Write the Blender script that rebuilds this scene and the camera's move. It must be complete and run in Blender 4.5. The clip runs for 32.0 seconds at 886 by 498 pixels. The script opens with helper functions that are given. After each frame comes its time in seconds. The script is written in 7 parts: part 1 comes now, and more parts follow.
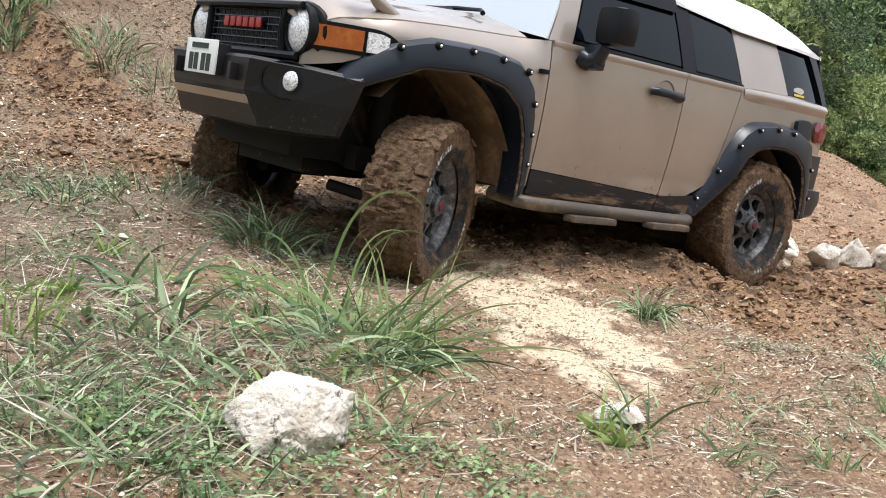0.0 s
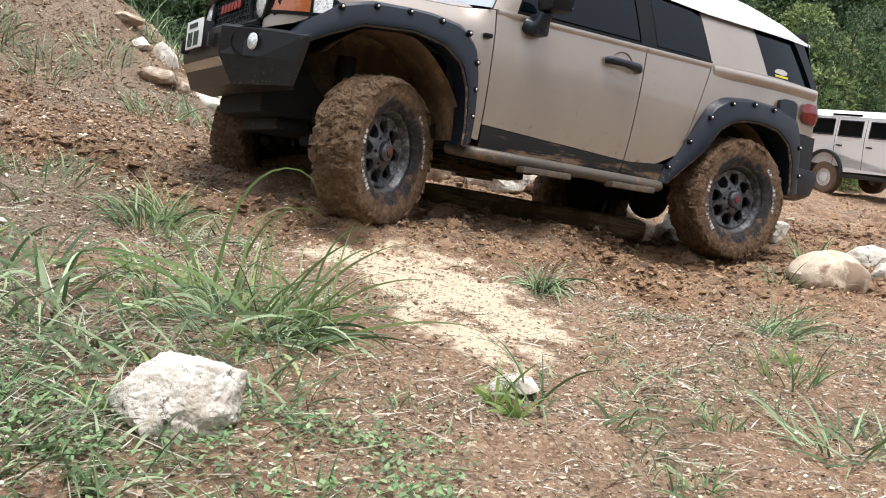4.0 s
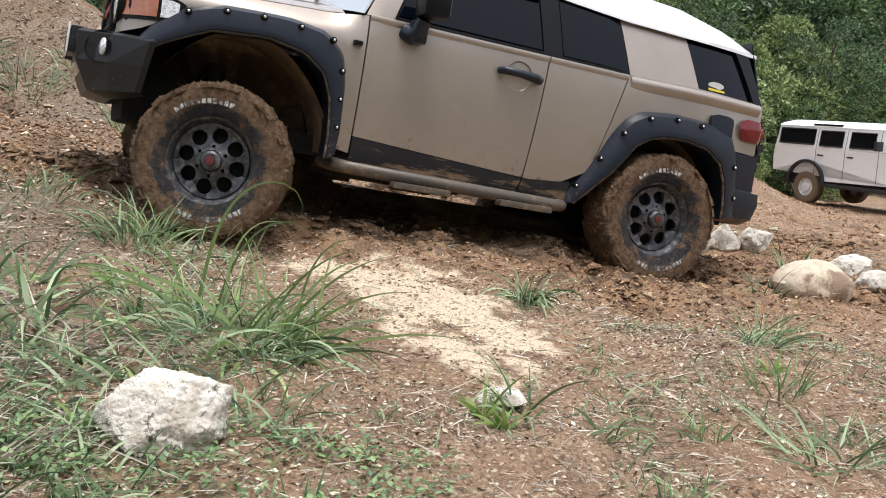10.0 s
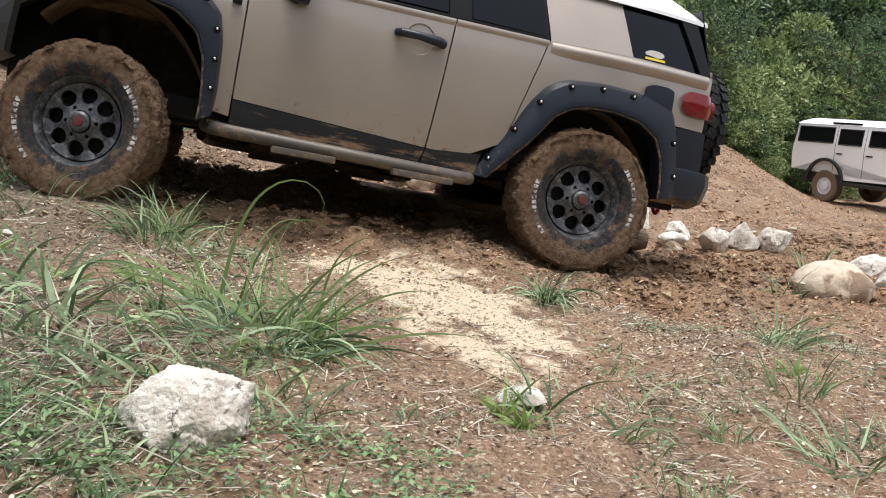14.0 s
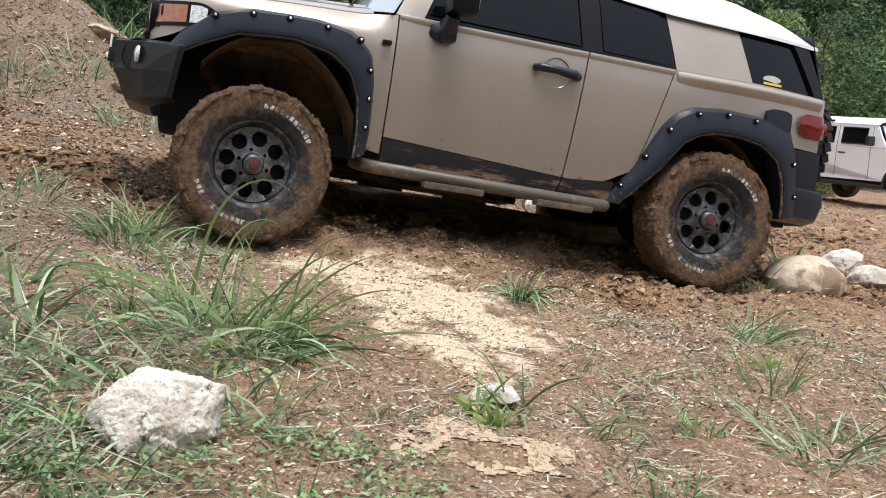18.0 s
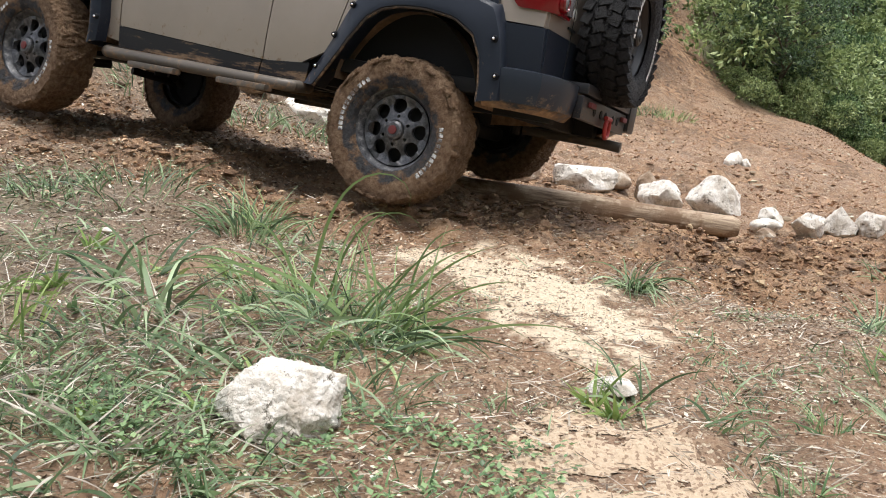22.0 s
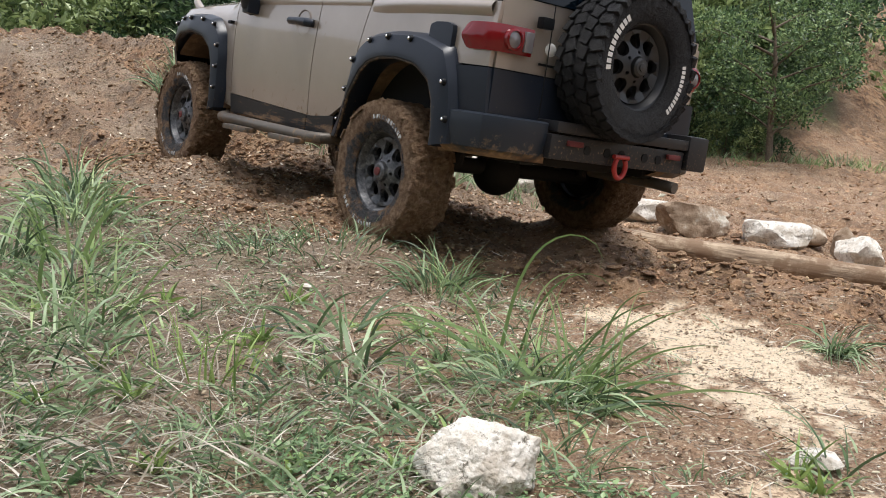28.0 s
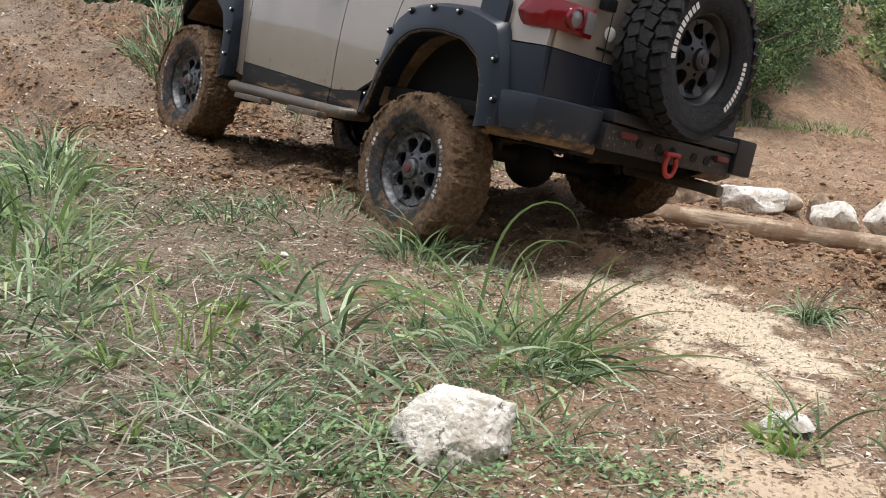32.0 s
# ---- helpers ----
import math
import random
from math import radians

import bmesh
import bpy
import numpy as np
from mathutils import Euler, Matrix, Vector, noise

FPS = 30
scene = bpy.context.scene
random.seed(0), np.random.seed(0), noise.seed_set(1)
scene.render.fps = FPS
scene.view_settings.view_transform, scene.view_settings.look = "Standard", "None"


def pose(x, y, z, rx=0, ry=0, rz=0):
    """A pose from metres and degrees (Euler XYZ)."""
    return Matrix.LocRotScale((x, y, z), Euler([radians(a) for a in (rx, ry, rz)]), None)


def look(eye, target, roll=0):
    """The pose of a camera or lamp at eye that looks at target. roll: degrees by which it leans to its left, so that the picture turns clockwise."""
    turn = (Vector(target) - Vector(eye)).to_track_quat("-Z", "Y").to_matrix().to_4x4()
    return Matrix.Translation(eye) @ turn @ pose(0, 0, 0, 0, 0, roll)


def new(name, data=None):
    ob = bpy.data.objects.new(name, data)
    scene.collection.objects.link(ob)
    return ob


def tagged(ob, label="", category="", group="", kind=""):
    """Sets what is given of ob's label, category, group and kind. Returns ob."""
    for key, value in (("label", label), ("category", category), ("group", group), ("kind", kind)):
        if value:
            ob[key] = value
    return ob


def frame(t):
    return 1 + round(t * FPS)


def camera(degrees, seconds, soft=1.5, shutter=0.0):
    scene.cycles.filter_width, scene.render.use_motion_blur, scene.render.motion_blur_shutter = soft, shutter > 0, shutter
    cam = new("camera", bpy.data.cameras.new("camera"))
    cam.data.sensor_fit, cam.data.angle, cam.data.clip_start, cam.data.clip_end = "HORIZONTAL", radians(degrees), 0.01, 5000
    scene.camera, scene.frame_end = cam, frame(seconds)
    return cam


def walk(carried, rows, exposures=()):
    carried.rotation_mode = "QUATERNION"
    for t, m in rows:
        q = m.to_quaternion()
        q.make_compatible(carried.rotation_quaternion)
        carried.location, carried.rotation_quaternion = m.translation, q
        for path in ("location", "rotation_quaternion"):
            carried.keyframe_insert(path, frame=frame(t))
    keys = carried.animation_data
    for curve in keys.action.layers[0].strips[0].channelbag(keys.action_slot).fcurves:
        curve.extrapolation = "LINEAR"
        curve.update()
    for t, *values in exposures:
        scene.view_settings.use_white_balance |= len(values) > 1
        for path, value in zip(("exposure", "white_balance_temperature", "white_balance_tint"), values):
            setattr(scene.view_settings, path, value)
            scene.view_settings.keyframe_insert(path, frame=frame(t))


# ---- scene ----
# the camera, carried by hand beside the track
CAM = [
    (0.0, -0.006, -0.009, 1.222, 82.91, -3.33, 7.38),
    (0.5, -0.000, -0.006, 1.217, 83.16, -4.45, 6.32),
    (1.0, 0.005, -0.008, 1.210, 83.13, -4.60, 5.57),
    (1.5, 0.015, -0.003, 1.199, 82.67, -4.33, 4.54),
    (2.0, 0.019, -0.001, 1.197, 82.28, -4.16, 3.90),
    (2.5, 0.020, 0.006, 1.192, 82.03, -3.81, 3.35),
    (3.0, 0.023, 0.004, 1.194, 82.03, -3.50, 2.83),
    (3.5, 0.018, 0.003, 1.193, 82.11, -3.15, 2.08),
    (5.5, 0.016, 0.000, 1.195, 83.36, -3.33, 0.13),
    (6.0, 0.020, 0.002, 1.195, 83.82, -3.48, -0.48),
    (6.5, 0.014, 0.001, 1.199, 84.02, -3.49, -0.93),
    (7.0, 0.017, 0.002, 1.196, 83.85, -3.64, -1.20),
    (7.5, 0.017, 0.004, 1.193, 83.62, -4.06, -1.40),
    (8.0, 0.020, 0.004, 1.190, 83.15, -3.38, -0.78),
    (8.5, 0.020, 0.005, 1.195, 83.13, -2.67, 0.07),
    (9.0, 0.001, 0.000, 1.200, 83.11, -2.53, 0.05),
    (9.5, 0.014, 0.006, 1.194, 83.24, -2.69, 0.32),
    (10.0, 0.014, 0.007, 1.190, 83.09, -2.56, 0.53),
    (10.5, 0.005, 0.009, 1.193, 83.09, -2.38, 0.49),
    (11.0, 0.005, 0.006, 1.194, 82.93, -2.18, 0.91),
    (11.5, 0.000, -0.001, 1.202, 83.01, -2.71, 0.96),
    (12.0, -0.004, 0.002, 1.201, 83.01, -3.26, 0.83),
    (12.5, 0.002, 0.004, 1.197, 82.81, -2.62, 0.82),
    (13.0, -0.002, -0.003, 1.195, 82.73, -2.21, 1.39),
    (13.5, -0.005, 0.002, 1.199, 82.64, -2.28, 1.43),
    (14.0, -0.007, 0.000, 1.200, 82.83, -2.84, 1.45),
    (14.5, -0.007, -0.000, 1.200, 82.88, -2.84, 1.45),
    (15.0, -0.009, -0.000, 1.198, 82.90, -2.61, 1.18),
    (15.5, 0.001, -0.006, 1.206, 83.11, -2.89, 0.70),
    (17.5, 0.009, 0.002, 1.199, 83.19, -2.72, 0.15),
    (18.0, 0.015, 0.007, 1.198, 82.84, -2.39, 0.11),
    (18.5, 0.011, 0.007, 1.197, 82.77, -2.22, 0.19),
    (19.0, 0.013, 0.006, 1.198, 82.66, -2.42, 0.21),
    (19.5, 0.018, 0.010, 1.193, 82.61, -2.47, 0.64),
    (20.0, 0.015, 0.014, 1.193, 82.27, -1.69, 0.75),
    (20.5, 0.013, 0.015, 1.191, 82.37, -1.54, 0.82),
    (21.0, 0.007, 0.012, 1.190, 82.60, -1.70, 1.03),
    (21.5, 0.000, -0.003, 1.200, 82.25, -1.55, 3.69),
    (22.0, -0.011, 0.001, 1.199, 82.16, -1.32, 6.27),
    (22.5, -0.016, -0.000, 1.200, 82.18, -0.86, 6.56),
    (23.0, -0.024, -0.005, 1.204, 82.43, -0.83, 7.18),
    (23.5, -0.025, -0.005, 1.202, 82.57, -0.98, 7.10),
    (24.0, -0.025, -0.004, 1.204, 82.86, -1.56, 6.80),
    (24.5, -0.027, -0.011, 1.212, 83.27, -1.91, 7.30),
    (25.0, -0.034, -0.019, 1.218, 83.43, -1.63, 9.29),
    (25.5, -0.067, 0.001, 1.219, 83.95, -0.98, 12.79),
    (26.0, -0.081, -0.038, 1.233, 84.50, -0.66, 15.94),
    (26.5, -0.071, -0.042, 1.228, 84.82, -0.87, 15.76),
    (28.5, -0.053, -0.054, 1.244, 84.99, -0.31, 17.13),
    (29.0, -0.044, -0.072, 1.248, 83.90, 0.30, 17.72),
    (29.5, -0.042, -0.073, 1.247, 83.23, 0.00, 17.15),
    (30.0, -0.048, -0.072, 1.243, 82.94, -0.20, 16.39),
    (30.5, -0.045, -0.057, 1.240, 82.64, -0.09, 15.94),
    (31.0, -0.046, -0.048, 1.241, 82.72, -0.24, 15.64),
    (31.5, -0.047, -0.044, 1.241, 82.75, -0.11, 15.63),
    (32.0, -0.045, -0.043, 1.243, 83.01, -0.52, 15.29),
]
cam = camera(48.3, 32.0, soft=1.0)
# the lens opens a little where the picture starts dark
EXPOSURES = ((0, 1.08), (3.5, 1.05), (5.5, 0.91), (9, 0.87), (13, 0.84), (15, 0.81), (18, 0.86), (21, 0.95), (23, 0.97), (25, 0.93), (26.5, 0.85), (29, 0.81), (32, 0.81))
walk(cam, [(t, pose(*r)) for t, *r in CAM], EXPOSURES)

# overcast daylight
world = bpy.data.worlds.new("overcast_sky")
scene.world = world
world.use_nodes = True
wn = world.node_tree
sky = wn.nodes.new("ShaderNodeTexSky")
sky.sky_type, sky.sun_disc = "NISHITA", False
sky.sun_elevation, sky.sun_rotation = radians(79), radians(141)
sky.air_density, sky.dust_density, sky.ozone_density = 1.0, 4.0, 1.0
back = wn.nodes["Background"]
back.inputs["Strength"].default_value = 0.098
grey = wn.nodes.new("ShaderNodeMix")
grey.data_type = "RGBA"
grey.inputs["Factor"].default_value = 0.65
wn.links.new(sky.outputs["Color"], grey.inputs["A"])
grey.inputs["B"].default_value = (7.4, 7.7, 8.5, 1)
wn.links.new(grey.outputs["Result"], back.inputs["Color"])
sun = new("sun", bpy.data.lights.new("sun", "SUN"))
sun.data.energy, sun.data.angle, sun.data.color = 2.0, radians(24), (1.0, 0.98, 0.955)
sun.matrix_world = look((2.4, 3.0, 20), (0, 6, 0))


# ---- materials ----
def material(name, rgb, rough=0.6, metal=0.0, coat=0.0, spec=0.5):
    m = bpy.data.materials.new(name)
    m.use_nodes = True
    b = m.node_tree.nodes["Principled BSDF"]
    b.inputs["Base Color"].default_value = (*rgb, 1)
    b.inputs["Roughness"].default_value = rough
    b.inputs["Metallic"].default_value = metal
    b.inputs["Coat Weight"].default_value = coat
    b.inputs["Coat Roughness"].default_value = 0.06
    b.inputs["Specular IOR Level"].default_value = spec
    return m


def node(m, kind, **sockets):
    n = m.node_tree.nodes.new(kind)
    for key, value in sockets.items():
        n.inputs[key.replace("_", " ")].default_value = value
    return n


def wire(m, a, b):
    m.node_tree.links.new(a, b)


def coords(m, world=False):
    if world:
        return m.node_tree.nodes.new("ShaderNodeNewGeometry").outputs["Position"]
    return m.node_tree.nodes.new("ShaderNodeTexCoord").outputs["Object"]


def noise_node(m, co, scale, detail=4.0, rough=0.6):
    n = node(m, "ShaderNodeTexNoise", Scale=scale, Detail=detail, Roughness=rough)
    wire(m, co, n.inputs["Vector"])
    return n.outputs["Fac"]


def ramp(m, fac, stops):
    r = m.node_tree.nodes.new("ShaderNodeValToRGB")
    e = r.color_ramp.elements
    while len(e) < len(stops):
        e.new(0.5)
    for el, (p, c) in zip(e, stops):
        el.position = p
        el.color = (*c, 1) if len(c) == 3 else c
    wire(m, fac, r.inputs["Fac"])
    return r.outputs["Color"]


def mix(m, fac, a, b):
    x = m.node_tree.nodes.new("ShaderNodeMix")
    x.data_type = "RGBA"
    for sock, v in (("Factor", fac), ("A", a), ("B", b)):
        s = x.inputs[sock] if sock == "Factor" else x.inputs[sock + "_Color"] if sock + "_Color" in x.inputs else [i for i in x.inputs if i.name == sock and i.type == "RGBA"][0]
        if isinstance(v, (tuple, float, int)):
            s.default_value = (*v, 1) if isinstance(v, tuple) and len(v) == 3 else v
        else:
            wire(m, v, s)
    return [o for o in x.outputs if o.type == "RGBA"][0]


def relief(m, height, strength=0.3, distance=0.01):
    b = node(m, "ShaderNodeBump", Strength=strength, Distance=distance)
    wire(m, height, b.inputs["Height"])
    wire(m, b.outputs["Normal"], m.node_tree.nodes["Principled BSDF"].inputs["Normal"])


def shade(m, colour=None, rough=None):
    b = m.node_tree.nodes["Principled BSDF"]
    if colour is not None:
        wire(m, colour, b.inputs["Base Color"])
    if rough is not None:
        wire(m, rough, b.inputs["Roughness"])


MUD, MUD_WET, MUD_DRY = (0.185, 0.108, 0.058), (0.085, 0.048, 0.028), (0.31, 0.21, 0.13)


def dirty(name, rgb, rough, low, high, amount=0.55, coat=0.0, metal=0.0, scale=9.0, stretch=1.0, soft=.14):
    """A painted or moulded surface with splashed mud between the heights low and high of its thing."""
    m = material(name, rgb, rough, metal, coat, 0.5 if coat else 0.34)
    co = coords(m)
    sep = m.node_tree.nodes.new("ShaderNodeSeparateXYZ")
    wire(m, co, sep.inputs[0])
    rng = node(m, "ShaderNodeMapRange", From_Min=low, From_Max=high, To_Min=amount, To_Max=0.0)
    wire(m, sep.outputs["Z"], rng.inputs["Value"])
    add = m.node_tree.nodes.new("ShaderNodeMath")
    add.operation = "ADD"
    drawn = node(m, "ShaderNodeMapping", Scale=(stretch, 1.0, 1.0))
    wire(m, co, drawn.inputs["Vector"])
    wire(m, noise_node(m, drawn.outputs[0], scale, 8.0, 0.72), add.inputs[0])
    wire(m, rng.outputs[0], add.inputs[1])
    mask = ramp(m, add.outputs[0], [(0.66, (0, 0, 0)), (0.66 + soft, (1, 1, 1))])
    tone = ramp(m, noise_node(m, co, 26.0), [(0.3, MUD), (0.7, MUD_DRY)])
    fine = ramp(m, noise_node(m, co, 3.0), [(0.3, tuple(c * 0.93 for c in rgb)), (0.7, tuple(min(1, c * 1.05) for c in rgb))])
    shade(m, mix(m, mask, fine, tone), ramp(m, mask, [(0.0, (rough,) * 3), (1.0, (0.85,) * 3)]))
    return m


PAINT = dirty("beige_paint", (0.335, 0.284, 0.240), 0.44, 0.42, 0.72, 0.20, coat=1.0, metal=0.5, scale=14)
WHITE = material("white_paint", (0.80, 0.80, 0.80), 0.3, coat=0.6)
CLAD = dirty("black_cladding", (0.016, 0.017, 0.020), 0.42, 0.40, 0.60, 0.25, scale=22, stretch=.16, soft=.12)
PLASTIC = dirty("black_plastic", (0.012, 0.016, 0.025), 0.33, 0.42, 0.8, 0.10, scale=30)
TAIL = dirty("bumper_plastic", (0.016, 0.021, 0.030), 0.36, 0.46, 0.62, 0.27, scale=7, stretch=.6)
STEEL = dirty("black_steel", (0.014, 0.014, 0.016), 0.40, 0.35, 0.9, 0.15, scale=60)
UNDER = dirty("underbody", (0.008, 0.007, 0.006), 0.75, 0.2, 0.8, 0.05, scale=8)
LINER = dirty("arch_liner", (0.15, 0.10, 0.062), 0.85, 0.3, 1.6, 0.34, scale=6)
LIP = dirty("muddy_lip", (0.05, 0.04, 0.032), 0.85, 0.2, 1.5, 0.26, scale=22)
TUBE = dirty("muddy_tube", (0.10, 0.085, 0.07), 0.45, 0.2, 0.6, 0.26, metal=0.2, scale=12)
GLASS = material("tinted_glass", (0.0015, 0.0035, 0.006), 0.02, spec=0.22)
# windscreen: the pale blue base stands in for bright sky mirrored in the glass
SKY_PALE_SCREEN = material("painted_sky_glass", (0.40, 0.455, 0.50), 0.03, spec=1.0, coat=1.0)
TRIM = material("black_trim", (0.009, 0.0095, 0.011), 0.34, spec=0.13)
# near-black colour stands in for shade in hollows and behind openings
HOLLOW_BLACK = material("hollow_shade_black", (0.004, 0.004, 0.004), 0.9)
CHROME = material("chrome", (0.8, 0.8, 0.8), 0.12, 1.0)
# clear lenses: white base and grey-to-white cells imitate glints off reflector facets
LENS = material("glint_cell_lens", (0.80, 0.82, 0.84), 0.2, 0.0, coat=1.0)
_cell = node(LENS, "ShaderNodeTexVoronoi", Scale=150.0)
wire(LENS, coords(LENS), _cell.inputs["Vector"])
shade(LENS, ramp(LENS, _cell.outputs["Color"], [(0.10, (0.35, 0.36, 0.38)), (0.45, (0.72, 0.74, 0.77)), (0.8, (0.95, 0.96, 0.97))]))
DIMLENS = material("smoked_clear_lens", (0.15, 0.14, 0.145), 0.15, coat=0.6)
RED = material("red_lens", (0.15, 0.004, 0.007), 0.12, coat=0.35, spec=0.3)
AMBER = material("amber_lens", (0.36, 0.095, 0.018), 0.2, coat=1.0)
shade(AMBER, ramp(AMBER, noise_node(AMBER, coords(AMBER), 30.0, 2.0), [(0.3, (0.30, 0.075, 0.02)), (0.7, (0.42, 0.125, 0.03))]))
REDPAINT = material("red_paint", (0.36, 0.025, 0.022), 0.45)
REDCAP = material("dull_red", (0.11, 0.016, 0.015), 0.75)
PLATE = material("plate_white", (0.82, 0.84, 0.82), 0.5)
INK = material("plate_ink", (0.015, 0.03, 0.022), 0.6)
YELLOW = material("yellow_sticker", (0.55, 0.42, 0.02), 0.5)
WHITEINK = material("white_rubber", (0.62, 0.61, 0.58), 0.8)


def rubber(name, mud, low=(0.018, 0.018, 0.02), high=(0.075, 0.075, 0.08)):
    m = material(name, (0.015, 0.015, 0.016), 0.75, spec=0.3)
    co = coords(m)
    sep = m.node_tree.nodes.new("ShaderNodeSeparateXYZ")
    wire(m, co, sep.inputs[0])
    flatten = m.node_tree.nodes.new("ShaderNodeCombineXYZ")
    wire(m, sep.outputs["X"], flatten.inputs["X"])
    wire(m, sep.outputs["Z"], flatten.inputs["Z"])
    length = m.node_tree.nodes.new("ShaderNodeVectorMath")
    length.operation = "LENGTH"
    wire(m, flatten.outputs[0], length.inputs[0])
    rng = node(m, "ShaderNodeMapRange", From_Min=0.28, From_Max=0.34, To_Min=min(mud, 0.08), To_Max=mud)
    wire(m, length.outputs["Value"], rng.inputs["Value"])
    add = m.node_tree.nodes.new("ShaderNodeMath")
    add.operation = "ADD"
    wire(m, noise_node(m, co, 13.0, 8.0, 0.7), add.inputs[0])
    wire(m, rng.outputs[0], add.inputs[1])
    mask = ramp(m, add.outputs[0], [(0.55, (0, 0, 0)), (0.70, (1, 1, 1))])
    tone = ramp(m, noise_node(m, co, 34.0, 6.0, 0.7), [(0.30, MUD_WET), (0.46, MUD), (0.66, MUD_DRY)])
    grey = ramp(m, noise_node(m, co, 40.0, 6.0, 0.7), [(0.35, low), (0.75, high)])
    shade(m, mix(m, mask, grey, tone), ramp(m, mask, [(0.0, (0.6,) * 3), (1.0, (0.8,) * 3)]))
    relief(m, noise_node(m, co, 30.0, 8.0, 0.78), 1.0, 0.06)
    return m


MARKS = material("muddy_white_rubber", (0.5, 0.49, 0.46), 0.8)
shade(MARKS, ramp(MARKS, noise_node(MARKS, coords(MARKS), 24.0, 6.0, 0.7), [(0.40, MUD_WET), (0.47, (0.10, 0.09, 0.085)), (0.60, (0.60, 0.59, 0.56))]))
TYRE_MUD = rubber("muddy_tyre", 0.52)
TYRE = rubber("clean_tyre", -0.6, (.007, .007, .008), (.030, .030, .033))
RIM = material("dusty_black_rim", (0.05, 0.05, 0.055), 0.4, 0.3)
_co = coords(RIM)
shade(RIM, ramp(RIM, noise_node(RIM, _co, 22.0, 8.0, 0.75), [(0.38, (0.018, 0.019, 0.022)), (0.54, (0.095, 0.096, 0.102)), (0.70, (0.32, 0.31, 0.30))]),
      ramp(RIM, noise_node(RIM, _co, 22.0, 8.0, 0.75), [(0.4, (0.3,) * 3), (0.8, (0.8,) * 3)]))
RIM_CLEAN = material("black_rim", (0.014, 0.014, 0.015), 0.45)


def smooth_step(u):
    u = min(1.0, max(0.0, u))
    return u * u * (3 - 2 * u)


# ---- mesh helpers ----
def part(name, bm, mat, parent=None, label="", smooth=True, m=None):
    """Links a bmesh as one mesh object under a thing or a part."""
    bmesh.ops.recalc_face_normals(bm, faces=bm.faces)
    me = bpy.data.meshes.new(name)
    bm.to_mesh(me)
    bm.free()
    if smooth:
        me.polygons.foreach_set("use_smooth", [True] * len(me.polygons))
        me.set_sharp_from_angle(angle=radians(35))
    me.materials.append(mat)
    ob = new(name, me)
    if parent is not None:
        ob.parent = parent
    if m is not None:
        ob.matrix_basis = m
    if label:
        tagged(ob, label)
    return ob


def box(bm, x0, x1, y0, y1, z0, z1, bevel=0.01, m=None):
    r = bmesh.ops.create_cube(bm, size=1.0, matrix=Matrix.Translation(((x0 + x1) / 2, (y0 + y1) / 2, (z0 + z1) / 2)) @ Matrix.Diagonal((abs(x1 - x0), abs(y1 - y0), abs(z1 - z0), 1)))
    vs = r["verts"]
    if bevel:
        es = list({e for v in vs for e in v.link_edges})
        g = bmesh.ops.bevel(bm, geom=es, offset=bevel, segments=2, affect="EDGES", profile=0.7)
        vs = list({v for f in g["faces"] for v in f.verts} | {v for v in vs if v.is_valid})
    if m is not None:
        bmesh.ops.transform(bm, matrix=m, verts=vs)
    return vs


def cyl(bm, a, b, r0, r1=None, n=20, caps=True):
    a, b = Vector(a), Vector(b)
    q = (b - a).to_track_quat("Z", "Y").to_matrix().to_4x4()
    return bmesh.ops.create_cone(bm, cap_ends=caps, segments=n, radius1=r0, radius2=r0 if r1 is None else r1, depth=(b - a).length, matrix=Matrix.Translation((a + b) / 2) @ q)["verts"]


def tube(bm, pts, r, n=12):
    """A round bar along points; r is one radius or one for each point."""
    pts = [Vector(p) for p in pts]
    rs = [r] * len(pts) if isinstance(r, (int, float)) else r
    rings = []
    for i, p in enumerate(pts):
        d = (pts[min(i + 1, len(pts) - 1)] - pts[max(i - 1, 0)]).normalized()
        u = d.orthogonal().normalized() if not rings else (u - d * u.dot(d)).normalized()
        w = d.cross(u)
        rings.append([bm.verts.new(p + (u * math.cos(k * math.tau / n) + w * math.sin(k * math.tau / n)) * rs[i]) for k in range(n)])
    for a, b in zip(rings, rings[1:]):
        for k in range(n):
            bm.faces.new((a[k], a[(k + 1) % n], b[(k + 1) % n], b[k]))
    bm.faces.new(rings[0][::-1])
    bm.faces.new(rings[-1])


def sheet(bm, rows, thick=None):
    """A sheet through rows of points; thick: an offset vector that gives it a back and edges."""
    def lay(off):
        return [[bm.verts.new(Vector(p) + off) for p in r] for r in rows]
    front = lay(Vector((0, 0, 0)))
    n, k = len(rows), len(rows[0])
    for i in range(n - 1):
        for j in range(k - 1):
            bm.faces.new((front[i][j], front[i][j + 1], front[i + 1][j + 1], front[i + 1][j]))
    if thick is not None:
        bk = lay(Vector(thick))
        for i in range(n - 1):
            for j in range(k - 1):
                bm.faces.new((bk[i][j], bk[i + 1][j], bk[i + 1][j + 1], bk[i][j + 1]))
        rim = [(0, j) for j in range(k)] + [(i, k - 1) for i in range(1, n)] + [(n - 1, j) for j in range(k - 2, -1, -1)] + [(i, 0) for i in range(n - 2, 0, -1)]
        for (a, b), (c, d) in zip(rim, rim[1:] + rim[:1]):
            bm.faces.new((front[a][b], bk[a][b], bk[c][d], front[c][d]))


def resample(pts, n):
    p = np.array(pts, float)
    s = np.concatenate([[0], np.cumsum(np.linalg.norm(np.diff(p, axis=0), axis=1))])
    u = np.linspace(0, s[-1], n)
    return np.stack([np.interp(u, s, p[:, k]) for k in range(p.shape[1])], 1)


